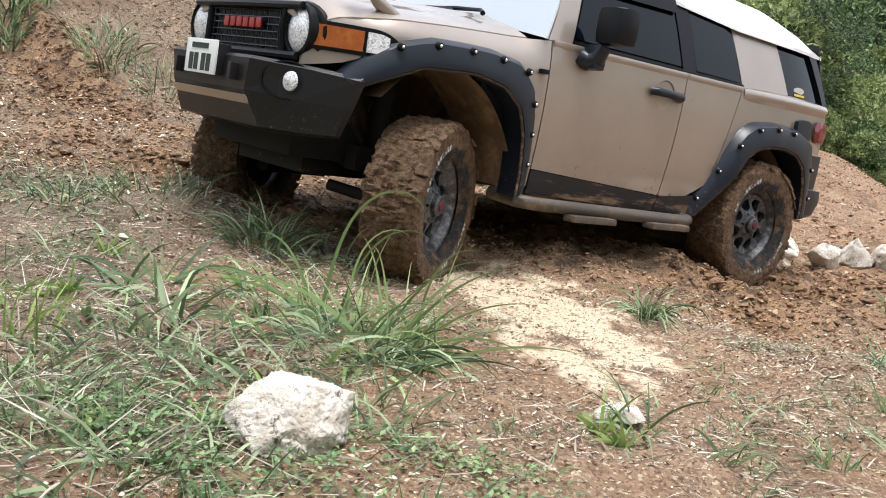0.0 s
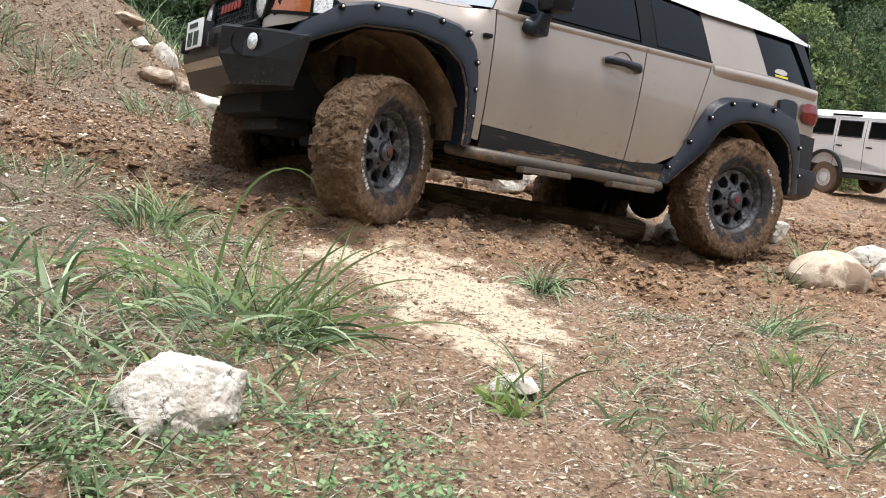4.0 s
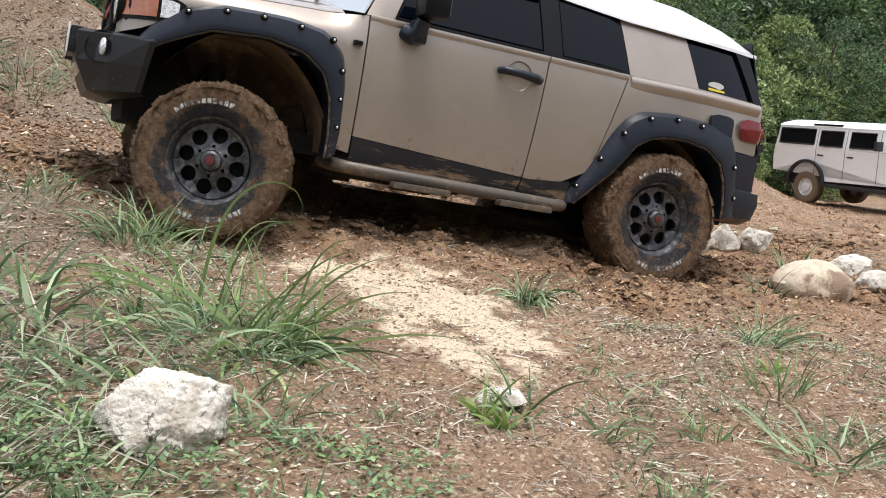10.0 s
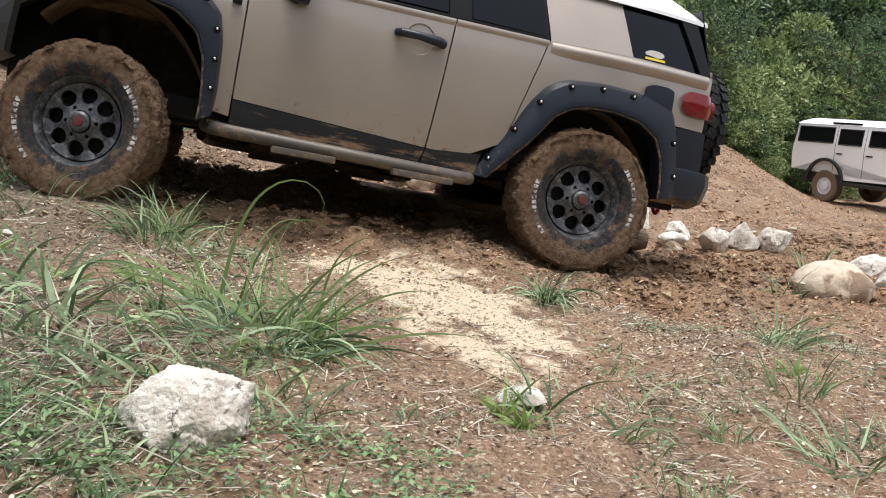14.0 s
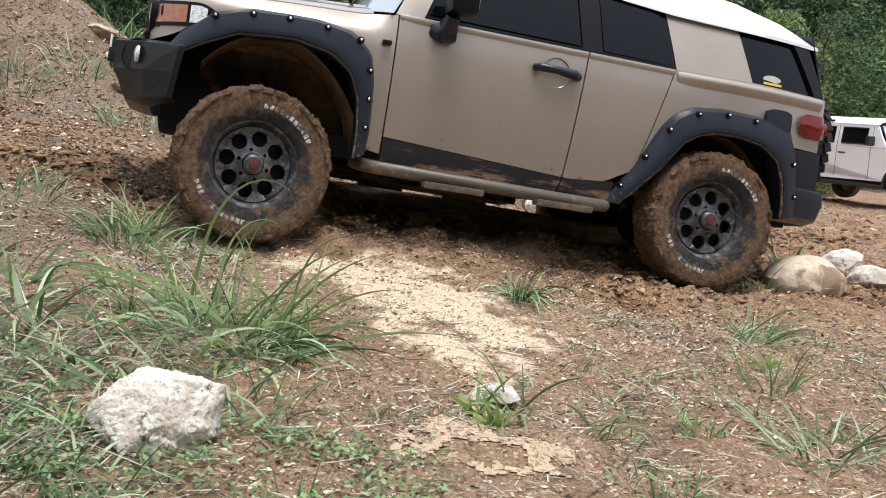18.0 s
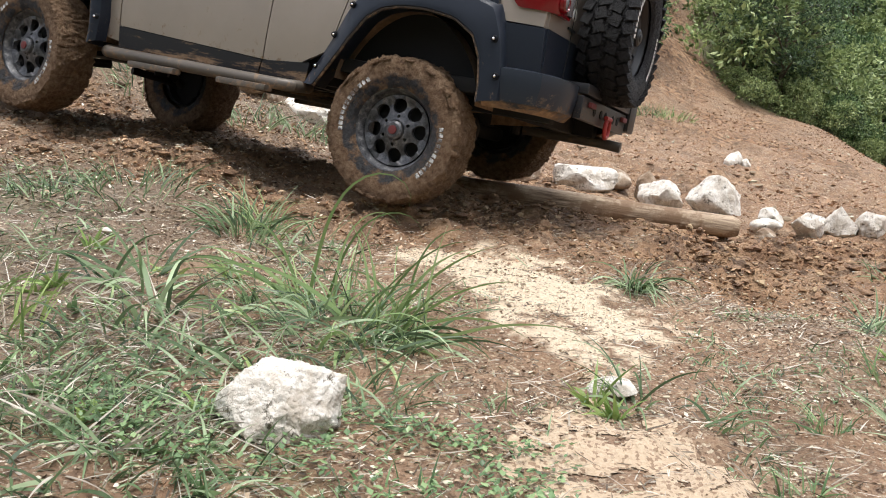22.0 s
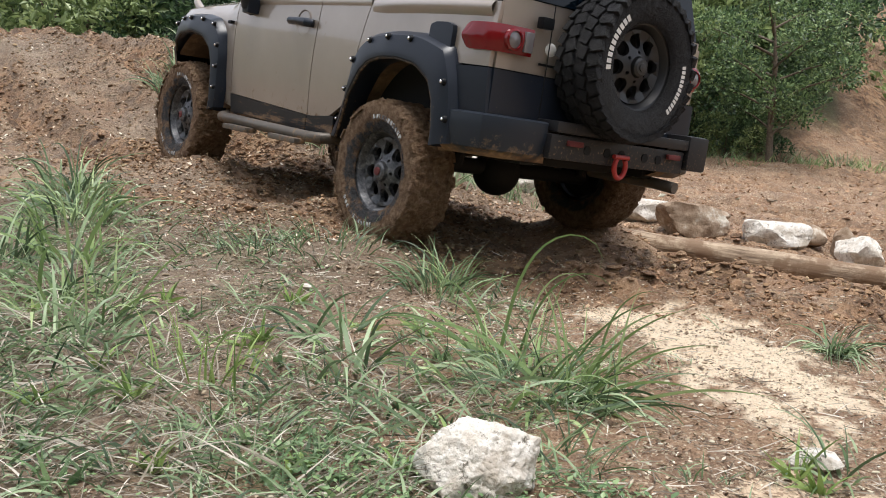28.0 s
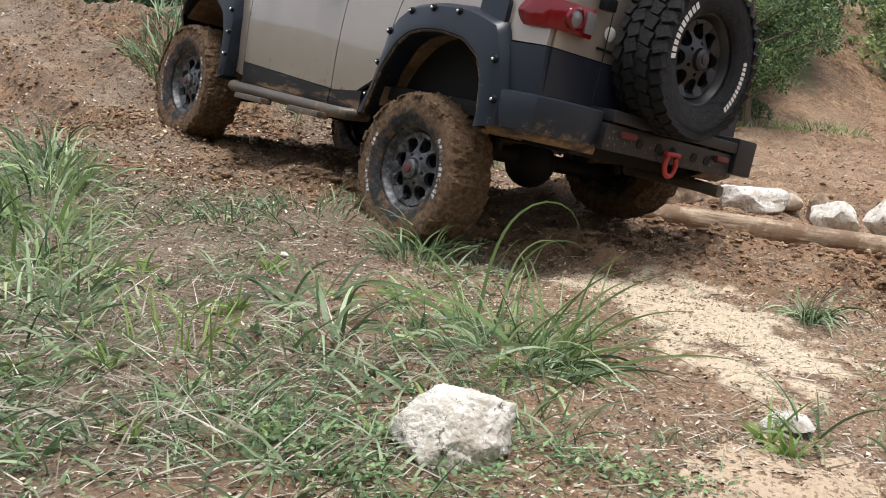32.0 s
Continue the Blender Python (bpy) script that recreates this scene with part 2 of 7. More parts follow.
def revolve(bm, prof, n=64, bump=None):
    """A body of revolution round y; prof: (radius, y)."""
    rings = []
    for k in range(n):
        a = k * math.tau / n
        ring = []
        for i, (r, y) in enumerate(prof):
            rr = r + (bump(a, r, y) if bump else 0)
            ring.append(bm.verts.new((rr * math.cos(a), y, rr * math.sin(a))))
        rings.append(ring)
    for k in range(n):
        a, b = rings[k], rings[(k + 1) % n]
        for i in range(len(prof) - 1):
            bm.faces.new((a[i], a[i + 1], b[i + 1], b[i]))


# ---- the lie of the land ----
def step(a, b, x):
    u = np.clip((x - a) / (b - a), 0.0, 1.0)
    return u * u * (3 - 2 * u)


def lattice(ix, iy, seed):
    h = np.sin(ix * 127.1 + iy * 311.7 + seed * 74.7) * 43758.5453
    return h - np.floor(h)


def rough(x, y, size, seed=0, octaves=4, gain=0.5):
    """Smooth random heights about 0, with bumps of the given size in metres."""
    out, amp, x, y = 0.0, 1.0, x / size + 17.3, y / size + 9.1
    for k in range(octaves):
        ix, iy = np.floor(x), np.floor(y)
        fx, fy = x - ix, y - iy
        ux, uy = fx * fx * (3 - 2 * fx), fy * fy * (3 - 2 * fy)
        a, b = lattice(ix, iy, seed + k), lattice(ix + 1, iy, seed + k)
        c, d = lattice(ix, iy + 1, seed + k), lattice(ix + 1, iy + 1, seed + k)
        out = out + amp * ((a * (1 - ux) + b * ux) * (1 - uy) + (c * (1 - ux) + d * ux) * uy - 0.5)
        amp, x, y = amp * gain, x * 2.03 + 5.1, y * 2.03 + 1.7
    return out


def hill_depth(x, y):
    """How far a place lies up the wooded slopes that ring the yard."""
    base = 20.5 + 0.9 * np.clip(x - 1.0, 0, 14) + 0.5 * np.clip(x + 2.0, -9, 0)
    d = np.maximum(y - base, 0)
    d = np.maximum(d, 3.0 * np.clip(-8 - y, 0, 14))
    d = np.maximum(d, 0.6 * np.maximum(-15 - x, 0))
    return np.maximum(d, 0.5 * np.maximum(x - 38, 0))


def track_line(x):
    return np.interp(x, [-8, -4.3, -2.2, -0.5, 0.5, 1.3, 2.3, 6], [9.0, 7.1, 5.55, 5.6, 5.65, 6.3, 6.95, 9.0])


def land(x, y):
    """The broad shape of the ground without its small relief."""
    z = -0.05 - 0.11 * np.clip(x, -14, 7.5) + 0.10 * np.clip(y, -14, 6.0) + 0.035 * np.clip(y - 6.0, 0, 20) * (1 - step(2, 8, x))
    z = z + 0.16 * np.clip(y - 18.5, 0, 6) * (1 - step(6.2, 8.8, x))
    along = np.interp(x, [-6, -4.0, -2.6, -2.0, -1.4, -0.7, 0.5, 1.2, 2.2, 4.0], [0.0, 0.06, 0.07, 0.0, -0.10, -0.07, -0.05, -0.14, -0.07, 0.0])
    z = z + along * step(4.5, 5.2, y) * (1 - step(8.6, 11.0, y))
    z = z - 0.20 * np.exp(-((x - 0.9) / 1.1) ** 2 - ((y - 7.95) / 0.55) ** 2)
    z = z + 0.20 * np.exp(-((x + 3.85) / 0.5) ** 2 - ((y - 6.65) / 0.4) ** 2) + 0.22 * np.exp(-((x + 1.12) / 0.55) ** 2 - ((y - 6.82) / 0.4) ** 2) + 0.10 * np.exp(-((x + 2.3) / 0.4) ** 2 - ((y - 5.65) / 0.35) ** 2)
    z = z + 0.10 * np.exp(-((y - 5.52) / 0.22) ** 2) * step(-2.5, -2.0, x) * (1 - step(.1, .5, x))
    z = z + 0.06 * np.exp(-((x + 1.6) / 0.3) ** 2 - ((y - 5.1) / 0.3) ** 2) + 0.10 * np.exp(-((x + 2.02) / 0.40) ** 2 - ((y - 4.92) / 0.26) ** 2)
    edge = x + 0.25 * (y - 10.0)
    z = z + 1.35 * (1 - step(-4.4, -1.8, edge)) * step(8.1, 10.7, y - 0.12 * np.minimum(x + 4, 0)) * (1 - step(11.8, 16.5, y)) * (1 - 0.20 * step(-4.5, -7.5, x) - 0.25 * step(-8, -14, x))
    z = z + 0.05 * np.exp(-((x - 9.4) / 2.8) ** 2 - ((y - 24.4) / 2.2) ** 2)
    d = hill_depth(x, y)
    h = 0.72 * d * d / (d + 2.5)
    return z + np.minimum(h, 6.0) + 0.25 * np.maximum(h - 6.0, 0)


def churn(x, y):
    """Where wheels have churned the ground to mud: 0 to 1."""
    c = np.exp(-((y - track_line(x)) / 0.50) ** 2)
    far = np.exp(-((y - track_line(x) - 1.55) / 0.50) ** 2)
    up = np.maximum(np.exp(-((y - 6.75 - 0.62 * (-4.2 - x)) / 0.35) ** 2), np.exp(-((y - 8.3 - 0.62 * (-4.2 - x)) / 0.35) ** 2)) * step(-3.5, -4.6, x)
    apron = .75 * step(5.0, 5.6, y - .25 * np.maximum(x - 1, 0)) * (1 - step(8.0, 9.6, y)) * step(-6.5, -5, x) * (1 - step(3.5, 5.5, x))
    bank = .48 * step(-2.4, -3.6, x) * step(6.0, 7.0, y) * (1 - step(11.5, 14, y))
    yard = .42 * step(8.8, 10.5, y) * (1 - step(19.0, 20.5, y)) * step(-3, -1, x)
    apron = np.maximum(np.maximum(apron, bank), yard)
    return np.clip(np.maximum(np.maximum(np.maximum(c, far), up), apron) + 0.7 * rough(x, y, 0.6, 41, 3) - 0.08, 0, 1) * (1 - step(10.5, 14, y) * (1 - yard))


def ground_height(x, y):
    x, y = np.asarray(x, float), np.asarray(y, float)
    near = 1 - step(12, 22, np.hypot(x, y - 4))
    c = churn(x, y)
    z = land(x, y) + near * (0.05 * rough(x, y, 0.9, 3, 3) + 0.036 * rough(x, y, 0.17, 7, 4, 0.62))
    u = x + 0.35 * y
    lumps = 0.12 * rough(u * 0.5, y, 0.19, 21, 4, 0.68) + 0.075 * np.abs(rough(u * .8, y * 1.3, 0.08, 27, 3, 0.6))
    ruts = -0.05 * np.exp(-((y - track_line(x)) / 0.16) ** 2) - 0.05 * np.exp(-((y - track_line(x) - 1.55) / 0.18) ** 2)
    z = z + c * (lumps + 0.02) + ruts * step(-6, -4, x) * (1 - step(3, 5, x))
    yard = step(8.5, 10, y) * (1 - step(19.5, 21.5, y)) * step(-4, -2, x)
    z = z + yard * (0.20 * rough(x * .3 + .2 * y, y, 0.45, 33, 5, 0.68) - .04 * np.exp(-((y - 11.2 - .25 * x) / .18) ** 2) - .04 * np.exp(-((y - 12.8 - .22 * x) / .2) ** 2))
    z = z - 0.09 * np.exp(-((y - 6.98) / 0.24) ** 2) * step(-.75, -.35, x) * (1 - step(1.3, 1.6, x))
    for off in (0.0, 1.55):
        q = (y - 6.75 - off - 0.62 * (-4.2 - x)) / 0.22
        z = z + (-0.19 * np.exp(-q * q) + 0.10 * np.exp(-(np.abs(q) - 1.6) ** 2 * 3)) * step(-4.0, -5.0, x) * (1 - step(-9, -11, x))
    return z + (1 - near) * 0.25 * rough(x, y, 3.0, 13, 4)


def gz(x, y):
    return float(ground_height(x, y))


# ---- the off-road car; its x points ahead, y to its left ----
truck = tagged(new("off_road_car"), "muddy beige off-road car with white roof and black flares", "car")


def side_y(x, z):
    """Half width of the body's flank at a place along it and a height."""
    y = 0.880 - 0.018 * ((z - 0.95) / 0.35) ** 2
    if z > 1.25:
        y -= 0.21 * (z - 1.25)
    if x > .62 and z > 1.10:
        y -= 2.3 * (z - 1.10) ** 1.5 * smooth_step((x - .62) / .3)
    if x > 1.1:
        y -= 0.06 * ((x - 1.1) / 0.9) ** 2
    if x > 1.52:
        y -= 2.0 * (x - 1.52) ** 2.43
    if x < -1.55:
        y -= 0.045 * ((-1.55 - x) / 0.5) ** 2
    return y


def flank(name, low, high, mat, label="", nu=24, nv=10, proud=0.0, deep=0.03, parent=None, both=True):
    """A panel of the flank between a lower and an upper line of (x, z), on both sides of the car."""
    low, high = np.array(low, float), np.array(high, float)
    if len(low) != len(high):
        low, high = resample(low, nu), resample(high, nu)
    else:
        t, s = np.linspace(0, 1, len(low)), np.linspace(0, 1, nu)
        low = np.stack([np.interp(s, t, low[:, k]) for k in (0, 1)], 1)
        high = np.stack([np.interp(s, t, high[:, k]) for k in (0, 1)], 1)
    made = []
    for side in (1, -1) if both else (1,):
        bm = bmesh.new()
        rows = []
        for v in np.linspace(0, 1, nv):
            p = low * (1 - v) + high * v
            rows.append([(x, side * (side_y(x, z) + proud), z) for x, z in p])
        sheet(bm, rows, (0, -side * deep, 0))
        made.append(part(name, bm, mat, parent or truck, label))
    return made


FENDER_TOP = [(1.94, 1.08), (1.84, 1.13), (1.6, 1.165), (1.3, 1.19), (1.02, 1.208), (.86, 1.218), (.79, 1.224), (.73, 1.23), (.675, 1.235)]
flank("fender", [(1.94, .90), (1.83, .93), (1.66, 1.02), (1.35, 1.06), (1.04, 1.05), (.90, .98), (.83, .8), (.80, .5), (.675, .48)], FENDER_TOP, PAINT)
flank("front_door", [(.667, .575), (-.395, .515)], [(.667, 1.238), (-.446, 1.248)], PAINT)
flank("rear_door", [(-.403, .515), (-.62, .51), (-.83, .62)], [(-.454, 1.248), (-.75, 1.245), (-1.0, 1.238)], PAINT)
# the door's curved rear edge
flank("quarter_panel", [(-.83, .60), (-.93, .78), (-1.02, .92), (-1.16, 1.0), (-1.4, 1.03), (-1.62, 1.02), (-1.78, .92), (-2.06, .915)],
      [(-1.008, 1.240), (-1.10, 1.242), (-1.22, 1.248), (-1.34, 1.252), (-1.46, 1.256), (-1.62, 1.256), (-1.83, 1.25), (-2.075, 1.245)], PAINT)
flank("rear_pillar", [(-1.02, 1.245), (-1.535, 1.26)], [(-.955, 1.585), (-1.445, 1.595)], PAINT, proud=-.02)
flank("corner_pillar", [(-1.985, 1.248), (-2.06, 1.248)], [(-1.83, 1.59), (-1.95, 1.59)], TRIM, nu=3)
flank("windscreen_pillar", [(.69, 1.238), (.535, 1.24)], [(.50, 1.69), (.375, 1.67)], PAINT, nu=5)
flank("door_cladding", [(.667, .445), (-.37, .415)], [(.667, .570), (-.395, .510)], CLAD, "black plastic sill cladding smeared with mud", proud=.006)
flank("rear_cladding", [(-.38, .415), (-.70, .41)], [(-.403, .510), (-.72, .535)], CLAD, proud=.006, nu=8)
flank("sill", [(.78, .40), (-.70, .37)], [(.78, .452), (-.70, .418)], CLAD, proud=-.02)
# side windows: black frames, dark panes, a rain visor
flank("window_frame", [(.53, 1.243), (-1.012, 1.243)], [(.37, 1.66), (-.95, 1.60)], TRIM, proud=-.022, deep=.02)
flank("side_window", [(.50, 1.275), (-.40, 1.272)], [(.372, 1.605), (-.37, 1.612)], GLASS, "dark tinted side window", proud=-.012, deep=.008)
flank("rear_side_window", [(-.545, 1.268), (-.80, 1.266), (-.985, 1.262)], [(-.515, 1.61), (-.80, 1.60), (-.945, 1.54)], GLASS, proud=-.012, deep=.008)
flank("door_post", [(-.41, 1.25), (-.535, 1.25)], [(-.375, 1.632), (-.505, 1.63)], TRIM, proud=-.006, deep=.02, nu=4)
flank("rain_visor", [(.40, 1.56), (-.38, 1.572)], [(.37, 1.645), (-.37, 1.648)], TRIM, "smoked rain visor over the window", proud=.012, deep=.012)
flank("belt_strip", [(.52, 1.244), (-1.005, 1.24)], [(.515, 1.260), (-1.0, 1.256)], TRIM, proud=.002, deep=.02)
flank("quarter_window", [(-1.542, 1.262), (-1.76, 1.256), (-1.98, 1.248)], [(-1.45, 1.582), (-1.64, 1.578), (-1.83, 1.57)], GLASS, "black wrap-round quarter window", proud=-.022, deep=.01)


def badge(name, x0, x1, z0, z1, mat, proud):
    flank(name, [(x0, z0), (x1, z0)], [(x0, z1), (x1, z1)], mat, proud=proud, deep=.002, nu=6, nv=4, both=False)


bm = bmesh.new()
ring = [bm.verts.new((-1.672 + .062 * math.cos(a), side_y(-1.67, 1.31) - .016, 1.306 + .022 * math.sin(a))) for a in np.linspace(0, math.tau, 25)[:-1]]
bm.faces.new(ring)
part("oval_sticker", bm, WHITEINK, truck, "white oval sticker on the quarter window")
badge("yellow_sticker", -1.61, -1.74, 1.268, 1.283, YELLOW, -.017)
# fuel flap with a thin rim
flank("fuel_flap", [(-1.628, .98), (-1.633, .955), (-1.675, .935), (-1.765, .935), (-1.805, .955), (-1.81, .98)],
      [(-1.628, 1.085), (-1.633, 1.108), (-1.675, 1.122), (-1.765, 1.122), (-1.805, 1.108), (-1.81, 1.085)], PLASTIC, "black fuel flap", proud=.03, deep=.04, both=False)
# handles in round dishes
for s in (1, -1):
    bm = bmesh.new()
    yy = s * (side_y(-.3, 1.08) + .003)
    ring = [bm.verts.new((-.262 + .085 * math.cos(a), yy, 1.088 + .085 * math.sin(a))) for a in np.linspace(0, math.tau, 33)[:-1]]
    inner = [bm.verts.new((-.262 + .072 * math.cos(a), yy - s * .012, 1.088 + .072 * math.sin(a))) for a in np.linspace(0, math.tau, 33)[:-1]]
    for k in range(32):
        bm.faces.new((ring[k], ring[(k + 1) % 32], inner[(k + 1) % 32], inner[k]))
    dish = part("handle_dish", bm, PAINT, truck)
    bm = bmesh.new()
    tube(bm, [(-.13, yy + s * .005, 1.098), (-.15, yy + s * .035, 1.098), (-.25, yy + s * .045, 1.096), (-.36, yy + s * .038, 1.088), (-.395, yy + s * .005, 1.086)], [.022, .024, .022, .028, .026], 12)
    part("door_handle", bm, PLASTIC, truck, "black door handle")

# the ledge under the windows that catches the sky
for s in (1, -1):
    bm = bmesh.new()
    rows = []
    for dy, dz in ((-.002, -.100), (.014, -.072), (.024, -.052), (.027, -.038), (.022, -.024), (.006, -.009), (-.012, .000), (-.036, .004)):
        rows.append([(x, s * (side_y(x, 1.24) + (dy * min(1, .35 + (-1.02 - x) / .3) if dy > 0 else dy)), 1.243 + .010 * math.sin(min(1, (-1.02 - x) / .5) * 1.57) + dz) for x in np.linspace(-1.02, -2.04, 18)])
    sheet(bm, rows)
    part("shoulder", bm, PAINT, truck)

# a rounded ledge along the doors under the glass
for s in (1, -1):
    for x0, x1 in ((.664, -.446), (-.454, -1.0)):
        bm = bmesh.new()
        rows = []
        for dy, dz in ((.001, -.040), (.007, -.026), (.010, -.012), (.006, .000), (-.006, .006), (-.024, .007)):
            rows.append([(x, s * (side_y(x, 1.24) + dy), 1.240 + dz) for x in np.linspace(x0, x1, 14)])
        sheet(bm, rows)
        part("belt_ledge", bm, PAINT, truck)

# the white roof
bm = bmesh.new()
rows = []
for x in np.linspace(.50, -2.03, 40):
    top = float(np.interp(x, [-2.03, -1.85, -1.5, -1.0, -.4, .1, .36, .50], [1.655, 1.755, 1.835, 1.86, 1.86, 1.835, 1.775, 1.71]))
    edge = float(np.interp(x, [-2.03, -1.0, -.4, .36, .50], [1.575, 1.595, 1.642, 1.67, 1.67]))
    half = side_y(x, edge) + .012
    row = []
    for v in np.linspace(-1, 1, 29):
        c = abs(v)
        y = half * math.copysign(min(1.0, c / .93) ** 1.0 if c < .93 else 1.0, v)
        z = edge + (top - edge) * (1 - min(1, c / .93) ** 5) if c < .93 else edge - .02 * (c - .93) / .07
        row.append((x, y, z))
    rows.append(row)
sheet(bm, rows)
part("roof", bm, WHITE, truck, "white roof")

# bonnet, windscreen, wipers
bm = bmesh.new()
rows = []
for x in np.linspace(1.955, .80, 34):
    row = []
    edge = float(np.interp(x, [p[0] for p in FENDER_TOP[::-1]], [p[1] for p in FENDER_TOP[::-1]])) + .006
    drop = .055 * smooth_step((x - 1.80) / .155) ** 2
    mid = 1.325 - .072 * (x - .8) - drop
    half = side_y(x, edge) + .004
    for v in np.linspace(-1, 1, 35):
        c = abs(v)
        row.append((x, v * half, edge + (mid - edge) * (1 - c ** 4) + .018 * smooth_step((.66 - c) / .07)))
    rows.append(row)
sheet(bm, rows, (0, 0, -.03))
part("bonnet", bm, PAINT, truck, "beige bonnet with a raised middle")
bm = bmesh.new()
box(bm, 1.42, 1.70, -.30, .30, 1.272, 1.30, .006)
part("bonnet_scoop", bm, CLAD, truck)
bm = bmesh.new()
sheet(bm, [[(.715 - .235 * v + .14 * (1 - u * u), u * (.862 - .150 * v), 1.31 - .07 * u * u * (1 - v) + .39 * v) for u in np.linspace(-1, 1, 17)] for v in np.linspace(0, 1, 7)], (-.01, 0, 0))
part("windscreen", bm, SKY_PALE_SCREEN, truck, "windscreen with the sky's reflection put into its pale colour")
bm = bmesh.new()
sheet(bm, [[(.90 - .10 * v + .05 * (1 - u * u), u * .76, 1.288 - .07 * u * u + .02 * v) for u in np.linspace(-1, 1, 17)] for v in (0, 1)], (0, 0, -.08))
part("cowl", bm, TRIM, truck)
for y0, y1 in ((.55, .02), (.02, -.5), (.30, -.2)):
    bm = bmesh.new()
    tube(bm, [(.90, y0, 1.325), (.875, y0 - .05, 1.345), (.87, (y0 + y1) / 2, 1.352), (.86, y1, 1.357)], [.014, .010, .012, .006], 8)
    part("wiper", bm, TRIM, truck)

# inner cabin and tail: a near-black box in place of shade behind the glass
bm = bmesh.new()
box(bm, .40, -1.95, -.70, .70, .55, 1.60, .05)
part("cabin", bm, HOLLOW_BLACK, truck)

# front: grille, round lamps, marker lamps
bm = bmesh.new()
sheet(bm, [[(1.905 + .035 * (1 - (u / .78) ** 2), u, z) for u in np.linspace(-.58, .58, 25)] for z in np.linspace(.90, 1.165, 5)], (-.06, 0, 0))
part("grille_panel", bm, TRIM, truck)
bm = bmesh.new()
for z0, z1 in ((1.148, 1.172), (.92, .942)):
    tube(bm, [(1.935 + .035 * (1 - (u / .78) ** 2), u, (z0 + z1) / 2) for u in np.linspace(-.55, .55, 15)], .020, 8)
for s in (1, -1):
    tube(bm, [(1.925 - .05 * math.sin(a), s * (.52 + .135 * math.sin(a)), 1.046 + .116 * math.cos(a)) for a in np.linspace(0, math.pi, 13)], .024, 8)
    tube(bm, [(1.945, s * .40, .93), (1.955, s * .38, 1.04), (1.945, s * .40, 1.16)], .020, 8)
part("grille_frame", bm, TRIM, truck)
bm = bmesh.new()
for k in range(16):
    tube(bm, [(1.947, -.40 + k * .053, .95), (1.947, -.40 + k * .053, 1.145)], .004, 5)
for k in range(6):
    tube(bm, [(1.947, -.41, .965 + k * .034), (1.947, .41, .965 + k * .034)], .004, 5)
part("grille_mesh", bm, PLASTIC, truck)
bm = bmesh.new()
for k in range(6):
    yy = .17 - k * .068
    box(bm, 1.957, 1.970, yy - .026, yy + .026, 1.045, 1.095, .008)
part("grille_badge", bm, REDPAINT, truck, "red blocks on the grille")
for s in (1, -1):
    lamp = new("headlamp")
    lamp.parent = truck
    m = pose(1.918, s * .515, 1.053, 0, 0, 0)
    bm = bmesh.new()
    revolve(bm, [(.120, -.05), (.128, .0), (.122, .03), (.108, .034), (.104, .01)], 40)
    part("bezel", bm, TRIM, lamp, m=m @ pose(0, 0, 0, 0, 0, -90))
    bm = bmesh.new()
    revolve(bm, [(.106, .012), (.085, .03), (.05, .04), (.001, .044)], 32)
    part("lens", bm, LENS, lamp, "clear round lens", m=m @ pose(0, 0, 0, 0, 0, -90))
    # marker lamp wrapped round the corner
    for nm, xa, xb, mt, pr in (("lamp_surround", 1.94, 1.61, TRIM, .010), ("amber_lens", 1.925, 1.765, AMBER, .016), ("marker_lens", 1.75, 1.665, LENS, .020)):
        bm = bmesh.new()
        rows = []
        inset = 0.0 if nm == "lamp_surround" else .018
        for v in np.linspace(0, 1, 7):
            row = []
            for u in np.linspace(0, 1, 14):
                x = xa + (xb - xa) * u
                zl, zh = np.interp(x, [1.6, 1.65, 1.70, 1.94], [1.03, .995, .978, .975]) + inset, np.interp(x, [1.6, 1.65, 1.70, 1.94], [1.05, 1.085, 1.102, 1.108]) - inset
                z = zl + (zh - zl) * v
                row.append((x, s * (side_y(x, z) + pr), z))
            rows.append(row)
        sheet(bm, rows, (0, -s * .03, 0))
        part(nm, bm, mt, truck)
    # fender mirror on its stalk
    if s == 1:
        arm = new("fender_mirror")
        arm.parent = truck
        bm = bmesh.new()
        tube(bm, [(1.50, .735, 1.165), (1.60, .735, 1.19), (1.68, .73, 1.235), (1.75, .72, 1.30), (1.79, .715, 1.345)], [.012, .034, .030, .018, .012], 12)
        part("stalk", bm, PAINT, arm)
        bm = bmesh.new()
        bmesh.ops.create_uvsphere(bm, u_segments=20, v_segments=12, radius=.065, matrix=pose(1.79, .715, 1.40) @ Matrix.Diagonal((.7, 1.15, 1, 1)))
        part("mirror_head", bm, PAINT, arm)

# steel front bumper: an upper beam with swept wings and a tucked-in lower edge
bm = bmesh.new()
rows = []
for (xe, ye, ze), (xm, ym, zm), (xc, yc, zc) in (
        ((1.70, .80, .880), (1.85, .62, .895), (1.92, .40, .905)),
        ((1.762, .838, .878), (1.93, .635, .895), (2.10, .42, .905)),
        ((1.782, .842, .862), (1.948, .64, .88), (2.118, .42, .89)),
        ((1.800, .802, .730), (1.955, .63, .735), (2.112, .39, .744)),
        ((1.815, .748, .600), (1.93, .61, .590), (2.035, .43, .585)),
        ((1.79, .70, .588), (1.86, .55, .575), (1.93, .38, .562))):
    rows.append([(xe, ye, ze), (xm, ym, zm), (xc, yc, zc), (xc, -yc, zc), (xm, -ym, zm), (xe, -ye, ze)])
sheet(bm, rows, (-.03, 0, 0))
part("front_bumper", bm, STEEL, truck, "black steel front bumper with mud spots", smooth=False)
bm = bmesh.new()
